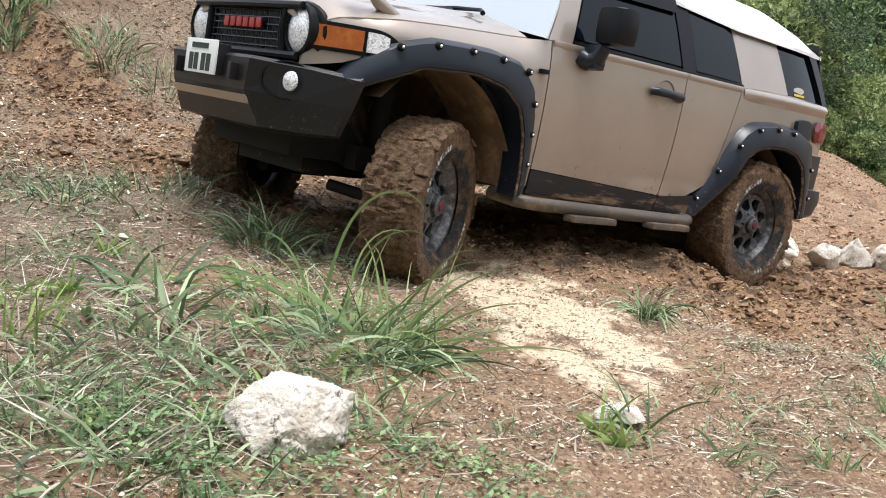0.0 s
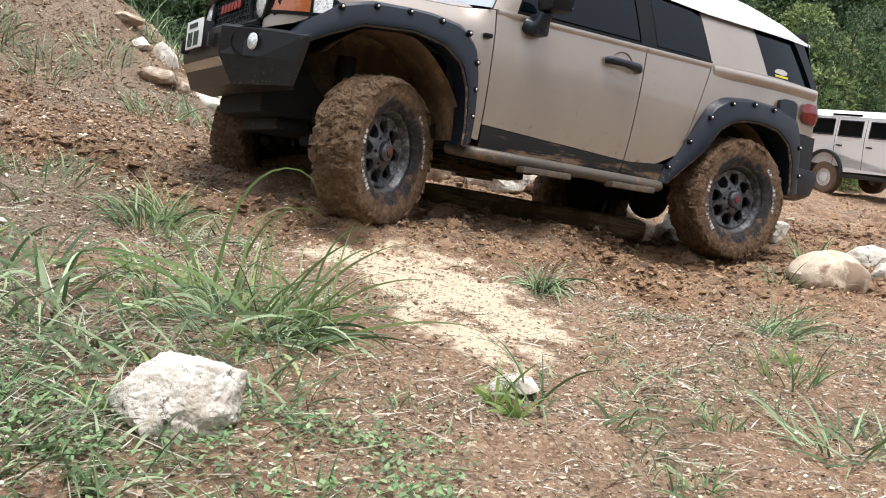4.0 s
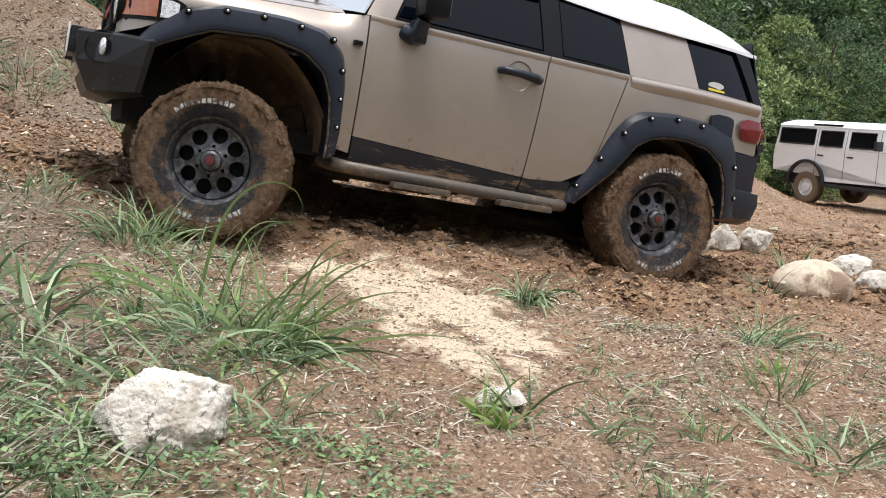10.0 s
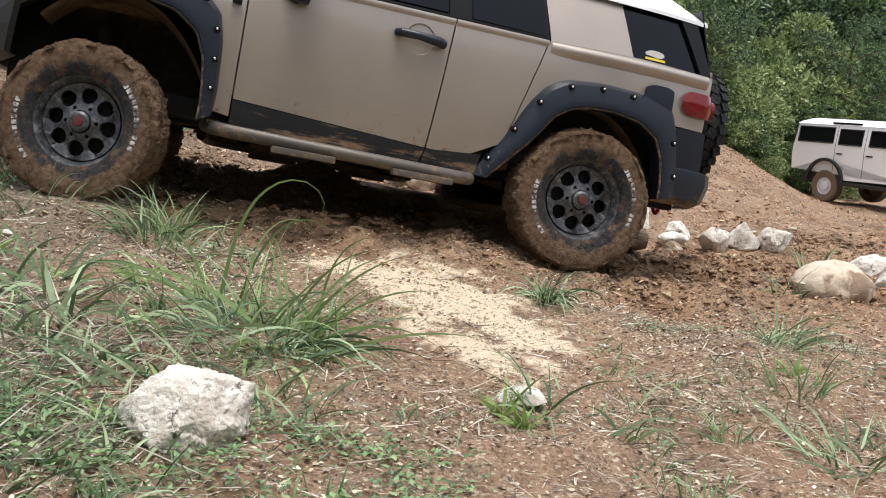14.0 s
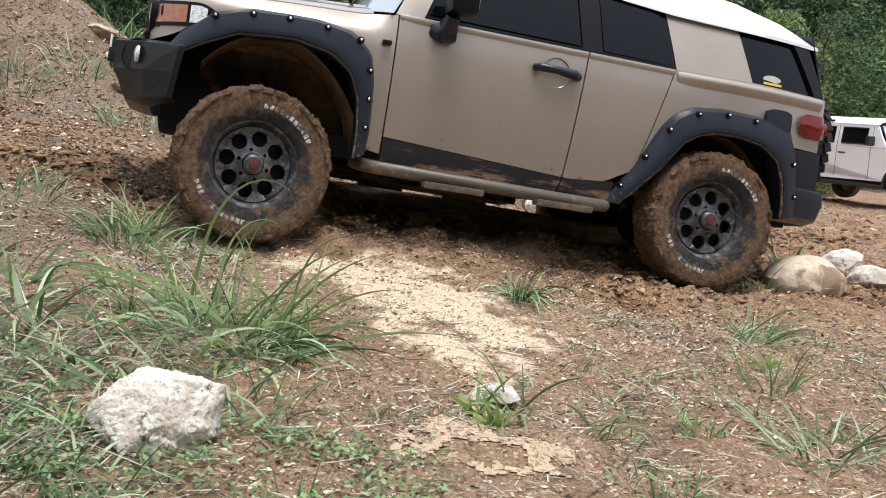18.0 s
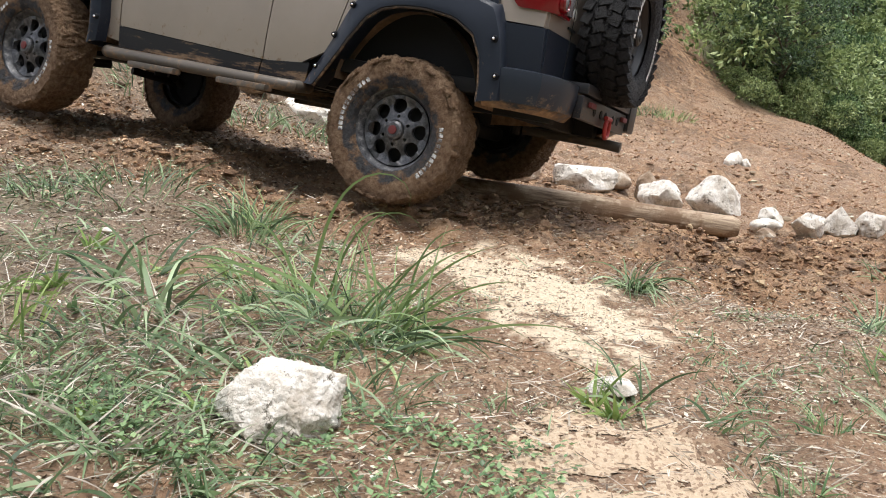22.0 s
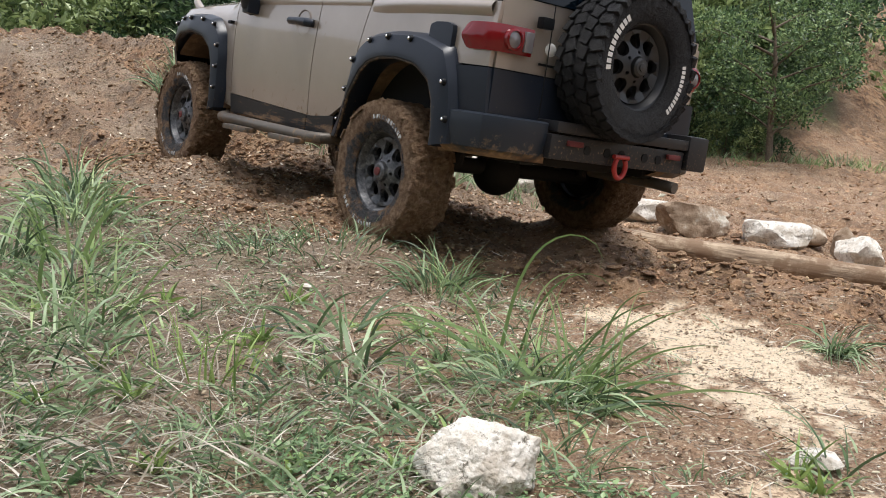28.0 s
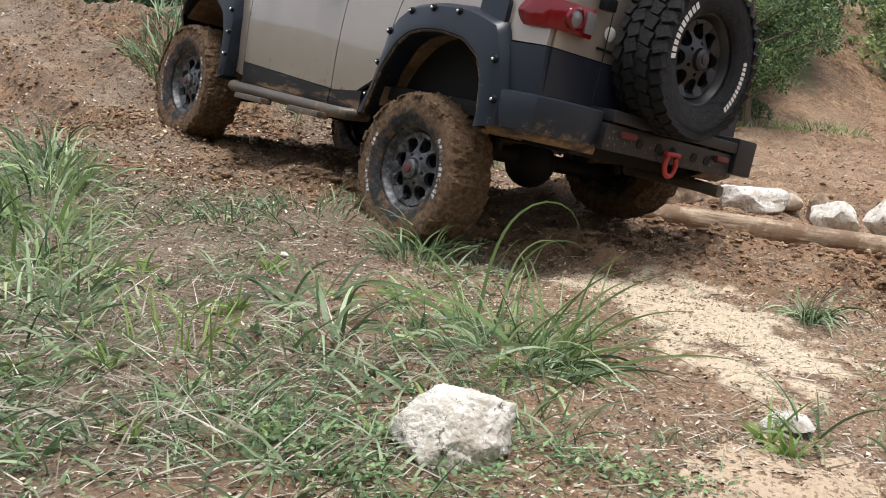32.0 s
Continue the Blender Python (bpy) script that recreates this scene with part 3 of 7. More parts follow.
sheet(bm, [[(2.106 + dx, y * w, z) for y in np.linspace(-.40, .40, 9)] for z, dx, w in ((.722, .012, 1.0), (.625, -.075, 1.0), (.572, -.15, .92))], (-.012, 0, 0))
part("bumper_valance", bm, PAINT, truck, "beige lower plate of the bumper")
for s in (1, -1):
    bm = bmesh.new()
    box(bm, 2.095, 2.155, s * .30 - .015, s * .30 + .015, .78, .86, .005)
    part("winch_bracket", bm, STEEL, truck)
for s in (1, -1):
    fog = new("fog_lamp")
    fog.parent = truck
    m = pose(1.962, s * .598, .815, 0, 0, s * 39)
    bm = bmesh.new()
    revolve(bm, [(.090, -.05), (.090, .008), (.084, .009), (.080, -.02)], 36)
    part("recess_ring", bm, TRIM, fog, m=m @ pose(0, -.045 * s, 0, 0, 0, -90) @ Matrix.Diagonal((1.45, 1, 1, 1)))
    # flat near-black disc; the recess's shade is put into its colour
    bm = bmesh.new()
    revolve(bm, [(.082, .003), (.001, .003)], 36)
    part("recess", bm, HOLLOW_BLACK, fog, m=m @ pose(0, -.045 * s, 0, 0, 0, -90) @ Matrix.Diagonal((1.45, 1, 1, 1)))
    bm = bmesh.new()
    revolve(bm, [(.046, .004), (.043, .014), (.027, .02), (.001, .023)], 28)
    part("lens", bm, LENS, fog, "clear fog lamp lens", m=m @ pose(.012, -.02 * s, 0, 0, 0, -90 - s * 26))


def plate(parent, m, w, h):
    p = new("number_plate")
    p.parent, p.matrix_basis = parent, m
    bm = bmesh.new()
    box(bm, 0, .012, -w / 2, w / 2, -h / 2, h / 2, .004)
    part("panel", bm, PLATE, p)
    bm = bmesh.new()
    for k, yy in enumerate((-.29, -.12, .12, .29)):
        box(bm, .0125, .0145, yy * w - .022, yy * w + .022, -.42 * h, .08 * h, 0)
    box(bm, .0125, .0145, -.30 * w, .25 * w, .22 * h, .38 * h, 0)
    part("marks", bm, INK, p)
    return p


bm = bmesh.new()
box(bm, 2.09, 2.150, -.17, .17, .79, .94, .01)
part("plate_bracket", bm, STEEL, truck)
plate(truck, pose(2.152, 0, .870, 0, 0, 0), .33, .165)
plate(truck, pose(-2.118, -.40, .80, 0, 0, 180), .33, .165)


# wheel flares: outer line, inner line, bolts
def flare_set(x):
    """How far a flare stands in or out along the car."""
    return float(np.interp(x, [-1.93, -1.84, -1.34, -.98, -.77, -.62, .70, .87, 1.26, 1.63, 1.84], [-.035, -.012, .018, 0, -.09, -.11, 0, .004, .012, -.052, -.16]))


def flare(outer, inner, bolts):
    outer, inner = resample(outer, 40), resample(inner, 40)
    for s in (1, -1):
        bm = bmesh.new()
        rows = []
        for w, yoff, into in ((0, .0, 0), (.06, .045, 0), (.2, .078, 0), (.75, .098, 0), (.95, .096, 0), (1, .085, 0), (1.0, .03, .0), (1.0, -.06, .0)):
            row = []
            for (xa, za), (xb, zb) in zip(outer, inner):
                x, z = xa + (xb - xa) * w, za + (zb - za) * w
                row.append((x, s * (.862 + yoff + flare_set(x)), z))
            rows.append(row)
        sheet(bm, rows)
        fl = part("wheel_flare", bm, PLASTIC, truck, "black bolt-on wheel flare")
        bm = bmesh.new()
        tube(bm, [(x, s * (.945 + flare_set(x)), z) for x, z in inner], .009, 6)
        part("flare_lip", bm, LIP, fl, "mud-crusted lip")
        for x, z in bolts:
            bm = bmesh.new()
            yy = s * (.952 + flare_set(x))
            cyl(bm, (x, yy - s * .012, z), (x, yy + s * .006, z), .021, .015, 14)
            part("bolt_pocket", bm, TRIM, fl)
            bm = bmesh.new()
            bmesh.ops.create_uvsphere(bm, u_segments=10, v_segments=6, radius=.0085, matrix=pose(x, yy + s * .008, z))
            part("bolt", bm, CHROME, fl)


flare([(1.84, .88), (1.77, .975), (1.66, 1.065), (1.45, 1.122), (1.10, 1.128), (.90, 1.10), (.79, 1.0), (.76, .85), (.75, .60), (.76, .46)],
      [(1.79, .83), (1.68, .89), (1.5, .972), (1.22, .99), (1.02, .955), (.90, .87), (.845, .74), (.83, .60), (.825, .52), (.83, .43)],
      ((1.626, 1.045), (1.44, 1.082), (1.256, 1.088), (1.057, 1.081), (.875, 1.05), (.803, .90), (.792, .75), (.79, .60)))
flare([(-.655, .42), (-.815, .66), (-.945, .89), (-1.03, .99), (-1.13, 1.045), (-1.35, 1.068), (-1.60, 1.063), (-1.83, 1.0), (-1.885, .85), (-1.925, .62), (-1.93, .50)],
      [(-.765, .415), (-.945, .63), (-1.08, .82), (-1.17, .88), (-1.28, .905), (-1.43, .91), (-1.60, .885), (-1.72, .81), (-1.775, .70), (-1.80, .55), (-1.80, .47)],
      ((-.765, .525), (-.875, .71), (-.984, .882), (-1.15, .998), (-1.337, 1.022), (-1.53, 1.018), (-1.838, .807), (-1.878, .617)))
# inner arches
for xc, r0 in ((1.30, .60), (-1.325, .515)):
    for s in (1, -1):
        bm = bmesh.new()
        rows = []
        first = .75 if xc > 0 else .15
        rx = .50 if xc > 0 else .435
        for yy in (.845, .76, .60, .42):
            rows.append([(xc + (rx + .012 * math.sin(a * 5)) * math.cos(a), s * yy, .40 + r0 * math.sin(a)) for a in np.linspace(first, math.pi - .1, 28)])
        sheet(bm, rows)
        rows = [[(xc + k * rx * math.cos(a), s * .42, .40 + k * r0 * math.sin(a)) for a in np.linspace(first, math.pi - .1, 28)] for k in (1, .02)]
        sheet(bm, rows)
        part("arch_liner", bm, LINER, truck, "mud-caked inner wheel arch")
# lower corner of the tail, bumper ends
flank("tail_cladding", [(-1.90, .66), (-2.09, .66)], [(-1.86, .908), (-2.075, .908)], PLASTIC, proud=.018)
for s in (1, -1):
    bm = bmesh.new()
    rows = []
    for z, o in ((.46, -.05), (.50, .0), (.60, .02), (.67, .015), (.68, -.02)):
        rows.append([(x - (o if x < -2.0 else 0), s * (y + o), z) for x, y in ((-1.82, .885), (-1.98, .89), (-2.10, .855), (-2.175, .76), (-2.20, .62), (-2.20, .48))])
    sheet(bm, rows, (.02, 0, 0))
    part("bumper_end", bm, TAIL, truck, "black rear bumper end with a mud smear")
# rear panel, door, lamps
bm = bmesh.new()
sheet(bm, [[(-2.075 - .02 * (1 - (y / .8) ** 2), y, z) for y in np.linspace(-.80, .80, 17)] for z in np.linspace(.915, 1.285, 5)], (.03, 0, 0))
part("tailgate", bm, PAINT, truck)
bm = bmesh.new()
sheet(bm, [[(-2.09 - .02 * (1 - (y / .8) ** 2), y, z) for y in np.linspace(-.815, .815, 17)] for z in np.linspace(.66, .908, 4)], (.03, 0, 0))
part("tailgate_cladding", bm, PLASTIC, truck)
bm = bmesh.new()
sheet(bm, [[(-2.085 + .10 * v - .02 * (1 - u * u), u * (.76 - .04 * v), 1.29 + .36 * v) for u in np.linspace(-1, 1, 13)] for v in np.linspace(0, 1, 5)], (.01, 0, 0))
part("rear_window", bm, GLASS, truck)
bm = bmesh.new()
for y in (.47,):
    tube(bm, [(-2.105, y, .66), (-2.105, y, 1.28)], .003, 6)
part("door_gap", bm, HOLLOW_BLACK, truck)
bm = bmesh.new()
box(bm, -2.10, -2.15, .50, .58, 1.15, 1.21, .01)
part("door_hinge", bm, TRIM, truck)
bm = bmesh.new()
box(bm, -2.092, -2.10, .38, .52, .965, .978, 0)
part("tail_lettering", bm, TRIM, truck)
bm = bmesh.new()
bmesh.ops.create_icosphere(bm, subdivisions=2, radius=.04, matrix=pose(-2.098, .45, 1.055) @ Matrix.Diagonal((.1, 1.1, .9, 1)))
part("tail_sticker", bm, WHITEINK, truck, "white shape sticker on the tailgate")
for s in (1, -1):
    tl = new("tail_lamp")
    tl.parent = truck
    bm = bmesh.new()
    rows = []
    path = resample([(-1.905, .862), (-1.96, .858), (-2.04, .845), (-2.09, .80), (-2.105, .73), (-2.11, .605)], 22)
    for v in np.linspace(0, 1, 9):
        row = []
        for k, (x, y) in enumerate(path):
            u = k / 21
            half = .068 * min(1, (math.sin(min(.35 + u * 9, 1.57)))) + .002
            bulge = .011 * math.sin(math.pi * v)
            row.append((x - bulge * (u > .3) - .012 * u, s * (y + .014 * (1 - .6 * u) + bulge * (1 - u)), 1.065 + half * (2 * v - 1)))
        rows.append(row)
    sheet(bm, rows, (.03, 0, 0))
    part("red_lens", bm, RED, tl, "red wrap-round tail lamp")
    bm = bmesh.new()
    revolve(bm, [(.058, -.01), (.056, .012), (.045, .018), (.042, .008)], 28)
    part("lamp_ring", bm, RED, tl, m=pose(-2.122, s * .745, 1.065, 0, 0, 90))
    bm = bmesh.new()
    revolve(bm, [(.042, .008), (.02, .018), (.001, .02)], 24)
    part("reversing_lens", bm, DIMLENS, tl, m=pose(-2.122, s * .745, 1.065, 0, 0, 90))
    bm = bmesh.new()
    box(bm, -2.112, -2.138, s * .615, s * .675, 1.012, 1.118, .008)
    part("clear_segment", bm, DIMLENS, tl, "clear inner segment of the tail lamp")
# steel rear beam with holes, ledge, shackles
bm = bmesh.new()
box(bm, -2.09, -2.27, -.76, .48, .635, .695, .012)
box(bm, -2.10, -2.28, -.80, -.62, .52, .725, .02)
part("rear_step", bm, STEEL, truck, "black steel rear bumper step")
bm = bmesh.new()
box(bm, -2.21, -2.255, -.61, .50, .495, .625, .008)
beam = part("rear_beam", bm, STEEL, truck, "black drilled rear beam")
# holes are black discs on the beam, coloured as the shade inside them
for y in (.22, .06, -.06, -.26, -.38):
    bm = bmesh.new()
    cyl(bm, (-2.252, y, .562), (-2.259, y, .562), .026, n=18)
    part("beam_hole", bm, HOLLOW_BLACK, beam)
for y in (.33, -.50):
    bm = bmesh.new()
    box(bm, -2.255, -2.280, y - .055, y + .055, .572, .602, .008)
    part("red_tab", bm, REDCAP, beam)
bm = bmesh.new()
tube(bm, [(-2.285, -.03 + .045 * math.cos(a), .515 + .06 * math.sin(a) - .02) for a in np.linspace(-3.9, .75, 16)], .014, 10)
cyl(bm, (-2.285, -.09, .55), (-2.285, .03, .55), .013)
part("shackle", bm, REDPAINT, truck, "red tow shackle")
bm = bmesh.new()
tube(bm, [(-1.6, -.55, .42), (-2.0, -.56, .42), (-2.12, -.55, .42), (-2.27, -.56, .41)], .034, 14)
part("exhaust_pipe", bm, TUBE, truck)
# rock sliders with step plates
for s in (1, -1):
    rail = new("side_step")
    rail.parent = truck
    bm = bmesh.new()
    tube(bm, [(.78, s * .70, .42), (.74, s * .86, .405), (.66, s * .915, .40), (0, s * .93, .392), (-.58, s * .93, .385), (-.66, s * .90, .387), (-.68, s * .75, .40)], .036, 14)
    part("rail", bm, TUBE, rail, "mud-worn round side rail")
    for x in (.27, -.38):
        bm = bmesh.new()
        box(bm, x - .17, x + .17, s * .93, s * 1.015, .330, .366, .012)
        part("step_plate", bm, TUBE, rail)
        for d in (-.10, .10):
            bm = bmesh.new()
            tube(bm, [(x + d, s * .93, .375), (x + d, s * .94, .345)], .016, 8)
            part("bracket", bm, TUBE, rail)
# underside
bm = bmesh.new()
for s in (1, -1):
    box(bm, 1.55, -2.1, s * .50 - .05, s * .50 + .05, .44, .56, .01)
for x in (1.45, .6, -.3, -1.0, -1.9):
    box(bm, x - .06, x + .06, -.48, .48, .44, .54, .01)
part("chassis_frame", bm, UNDER, truck)
bm = bmesh.new()
box(bm, .74, -1.95, -.80, .80, .52, .60, .02)
part("floor_pan", bm, UNDER, truck)
# solid near-black block painted as the unlit engine bay
bm = bmesh.new()
box(bm, 1.85, .70, -.42, .42, .46, 1.0, .05)
part("engine_bay", bm, HOLLOW_BLACK, truck)
bm = bmesh.new()
box(bm, 1.72, 1.15, -.34, .34, .38, .46, .03)
part("skid_plate", bm, UNDER, truck)
for s in (1, -1):
    bm = bmesh.new()
    for x in (1.55, 1.15):
        tube(bm, [(x, s * .35, .34), ((x + 1.345) / 2, s * .55, .32), (1.345, s * .68, .30)], .03, 10)
    part("suspension_arm", bm, UNDER, truck)
    bm = bmesh.new()
    tube(bm, [(1.40, s * .50, .34), (1.38, s * .46, .85)], .05, 12)
    damper = part("damper", bm, UNDER, truck)
    bm = bmesh.new()
    tube(bm, [(1.39 + .062 * math.cos(a), s * .48 + .062 * math.sin(a), .45 + .06 * a / 1.1) for a in np.linspace(0, 37.0, 150) * .165], .011, 7)
    part("coil_spring", bm, UNDER, damper)
bm = bmesh.new()
tube(bm, [(-1.345, .75, .36), (-1.345, .3, .36), (-1.345, -.3, .36), (-1.345, -.75, .36)], .05, 12)
bmesh.ops.create_uvsphere(bm, u_segments=20, v_segments=12, radius=.15, matrix=pose(-1.345, .02, .34))
for s in (1, -1):
    tube(bm, [(-1.55, s * .52, .38), (-1.60, s * .48, .85)], .035, 10)
    tube(bm, [(-1.345, s * .45, .40), (-1.345, s * .45, .60)], .07, 12)
part("rear_axle", bm, UNDER, truck)
# door mirror
for s in (1, -1):
    mir = new("door_mirror")
    mir.parent = truck
    bm = bmesh.new()
    box(bm, .295, .455, s * .925, s * 1.10, 1.262, 1.462, .055)
    part("housing", bm, TRIM, mir, "large black door mirror")
    bm = bmesh.new()
    tube(bm, [(.46, s * .86, 1.19), (.43, s * .90, 1.17), (.41, s * .94, 1.19), (.40, s * .97, 1.26)], [.05, .048, .048, .04], 12)
    box(bm, .36, .45, s * .865, s * .965, 1.13, 1.26, .025)
    part("arm", bm, PLASTIC, mir)
    bm = bmesh.new()
    sheet(bm, [[(.292, s * y, z) for y in (.955, 1.07)] for z in (1.295, 1.43)], (.002, 0, 0))
    part("mirror_glass", bm, CHROME, mir)
bm = bmesh.new()
box(bm, .70, .75, .875, .91, 1.06, 1.085, .008)
part("side_marker", bm, TRIM, truck)


# ---- wheels: tyre with blocks, eight-hole rim, cap ----
def lump(seed, amp):
    def f(a, r, y):
        if r < .33:
            return 0.0
        p = Vector((math.cos(a) * 6.5, y * 14 + seed, math.sin(a) * 6.5))
        return .25 * amp + amp * (.7 * noise.noise(p) + .65 * noise.noise(p * 2.7) + .6 * noise.noise(p * 6.0)) * min(1, (r - .33) / .05)
    return f


def tyre_mesh(seed, muddy):
    """The carcass of a tyre, and its tread blocks."""
    bm = bmesh.new()
    prof = [(.228, -.105), (.25, -.125), (.30, -.140), (.35, -.143), (.385, -.134), *((.399 - .2 * y * y, y) for y in np.linspace(-.117, .117, 15)), (.385, .134), (.35, .143), (.30, .140), (.25, .125), (.228, .105)]
    revolve(bm, prof, 280 if muddy else 90, lump(seed, .022) if muddy else None)
    body, bm = bm, bmesh.new()
    rnd = random.Random(seed)
    n = 34
    for k in range(n):
        for j, (yc, w, dep, sh) in enumerate(((-.118, .050, .30, .0), (-.045, .062, .33, .5), (.045, .062, .33, .1), (.118, .050, .30, .6))):
            if muddy and rnd.random() < .40:
                continue
            a = (k + sh) * math.tau / n
            h = .016 if not muddy else .002 + .009 * rnd.random()
            m = pose(0, 0, 0, 0, -math.degrees(a), 0) @ pose(.397, yc, 0, 0, 0, 0) @ pose(0, 0, 0, rnd.uniform(-12, 12) if muddy else (18 if j % 2 else -18), 0, 0)
            r = bmesh.ops.create_cube(bm, size=1.0, matrix=m @ Matrix.Diagonal((h * 2, w, .40 * math.tau / n * dep * 2.6, 1)))
            # shoulders drawn down over the sidewall
            if abs(yc) > .1:
                for v in r["verts"]:
                    if abs(v.co.y) > abs(yc):
                        rad = math.hypot(v.co.x, v.co.z)
                        v.co.x *= (rad - .016) / rad
                        v.co.z *= (rad - .016) / rad
                        v.co.y *= 1.06
    return body, bm


def rim_mesh(deep):
    """A rim face with eight round holes, on the y side."""
    bm = bmesh.new()
    def loop(cx, cz, r, n, y):
        vs = [bm.verts.new((cx + r * math.cos(k * math.tau / n), y, cz + r * math.sin(k * math.tau / n))) for k in range(n)]
        return [bm.edges.new((vs[k], vs[(k + 1) % n])) for k in range(n)]
    es = loop(0, 0, .196, 48, 0) + loop(0, 0, .058, 24, 0)
    for k in range(8):
        a = (k + .5) * math.tau / 8
        es += loop(.137 * math.cos(a), .137 * math.sin(a), .041, 18, 0)
    for k in range(6):
        a = k * math.tau / 6
        es += loop(.078 * math.cos(a), .078 * math.sin(a), .010, 8, 0)
    g = bmesh.ops.triangle_fill(bm, use_beauty=True, use_dissolve=False, edges=es)
    faces = [f for f in g["geom"] if isinstance(f, bmesh.types.BMFace)]
    ex = bmesh.ops.extrude_face_region(bm, geom=faces)
    for v in [v for v in ex["geom"] if isinstance(v, bmesh.types.BMVert)]:
        v.co.y += .03
    for v in bm.verts:
        r = math.hypot(v.co.x, v.co.z)
        v.co.y += deep - .035 * min(1.0, max(0.0, (r - .06) / .08)) * (1 if r < .17 else .55)
    revolve(bm, [(.190, deep - .03), (.205, deep + .012), (.222, deep + .045), (.236, deep + .050), (.240, deep + .035), (.232, deep + .0), (.220, -.05), (.20, -.10)], 64)
    return bm


def letter_bars(bm, y, r, arcs):
    """Raised bars along arcs of the sidewall, where its lettering stands."""
    for a0, a1, n, w in arcs:
        for k in range(n):
            a = radians(a0 + (a1 - a0) * (k + .5) / n)
            da = radians(abs(a1 - a0) / n) * .36
            vs = []
            for rr, aa in ((r - w, a - da), (r - w, a + da), (r + w, a + da), (r + w, a - da)):
                vs.append(bm.verts.new((rr * math.cos(aa), y, rr * math.sin(aa))))
            bm.faces.new(vs)


def wheel(name, seed, muddy, out, label):
    """A wheel round its own centre; out: the side its face is on."""
    w = new(name)
    tagged(w, label)
    body, blocks = tyre_mesh(seed, muddy)
    part("tyre", body, TYRE_MUD if muddy else TYRE, w)
    tagged(part("tread", blocks, TYRE_MUD if muddy else TYRE, w, smooth=False), kind="stuff")
    bm = rim_mesh(.045)
    if out < 0:
        bmesh.ops.scale(bm, vec=(1, -1, 1), verts=bm.verts)
    part("rim", bm, RIM if muddy else RIM_CLEAN, w)
    # drum disc, near-black to stand in for shade seen through the rim holes
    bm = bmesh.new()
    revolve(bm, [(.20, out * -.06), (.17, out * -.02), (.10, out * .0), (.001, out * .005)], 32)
    part("brake_drum", bm, HOLLOW_BLACK, w)
    bm = bmesh.new()
    revolve(bm, [(.056, out * .05), (.052, out * .095), (.040, out * .105), (.001, out * .107)], 24)
    part("hub", bm, RIM if muddy else RIM_CLEAN, w)
    bm = bmesh.new()
    revolve(bm, [(.026, out * .103), (.023, out * .112), (.001, out * .114)], 20)
    part("centre_cap", bm, REDCAP if muddy else RIM_CLEAN, w, "dull red centre cap" if muddy else "")
    bm = bmesh.new()
    letter_bars(bm, out * .1425, .305, ((15, 75, 11, .013), (195, 262, 12, .013)) if muddy else ((20, 80, 10, .017), (200, 255, 12, .015)))
    tagged(part("sidewall_band", bm, MARKS if muddy else WHITEINK, w, "band of white raised marks on the sidewall"), kind="stuff")
    return w


WHEELS = {}
for nm, x, y, seed in (("front_left", 1.345, .815, 3), ("front_right", 1.345, -.815, 5), ("rear_left", -1.345, .815, 7), ("rear_right", -1.345, -.815, 9)):
    w = wheel("wheel", seed, True, 1 if y > 0 else -1, "mud-caked off-road wheel")
    w.parent = truck
    WHEELS[nm] = w
spare = wheel("spare_wheel", 2, False, 1, "clean black spare wheel on the tailgate")
spare.parent = truck
spare.matrix_basis = pose(-2.288, .05, 1.038, 0, 0, 90) @ pose(0, 0, 0, 0, 30, 0)
bm = bmesh.new()
cyl(bm, (-2.05, .05, 1.038), (-2.26, .05, 1.038), .10, .08)
part("spare_bracket", bm, STEEL, truck)


# ---- ground: one sheet out to the wooded slopes ----
def spaced(*runs):
    out = [runs[0][0]]
    for a, b, s in runs:
        out += list(np.linspace(a, b, max(2, int(round((b - a) / s)) + 1))[1:])
    return np.array(out)


def capsule(x, y, ax, ay, bx, by, r):
    dx, dy = bx - ax, by - ay
    t = np.clip(((x - ax) * dx + (y - ay) * dy) / (dx * dx + dy * dy), 0, 1)
    return r - np.hypot(x - ax - t * dx, y - ay - t * dy)


def sand_mask(x, y):
    s = np.maximum(capsule(x, y, -.34, 4.82, .02, 4.52, .40), capsule(x, y, .02, 4.52, .26, 4.22, .24))
    s = np.maximum(s, np.maximum(capsule(x, y, -.10, 4.15, .14, 3.76, .13), capsule(x, y, .14, 3.76, .17, 3.60, .09)))
    return np.clip((s + .26 * rough(x, y, .16, 61, 5, .72)) / .05 + .1, 0, 1)


def trail_mask(x, y):
    """The bare track that climbs the slope, and a few bare spots beside it."""
    c = 2.55 + 0.055 * (y - 20.5)
    m = np.exp(-((x - c) / (.62 + .01 * (y - 20))) ** 4) * step(18, 20, y)
    m = m * (1 - step(40, 46, y))
    m = np.maximum(m, step(-.2, .3, x - c) * (1 - step(.9, 1.5, (x - c) / np.maximum(.5 * (27 - y), .05))) * step(19, 20, y) * (1 - step(25.5, 27, y)))
    return np.maximum(m, np.exp(-((x - 2.3) / 1.6) ** 2 - ((y - 21.4) / 1.4) ** 2))


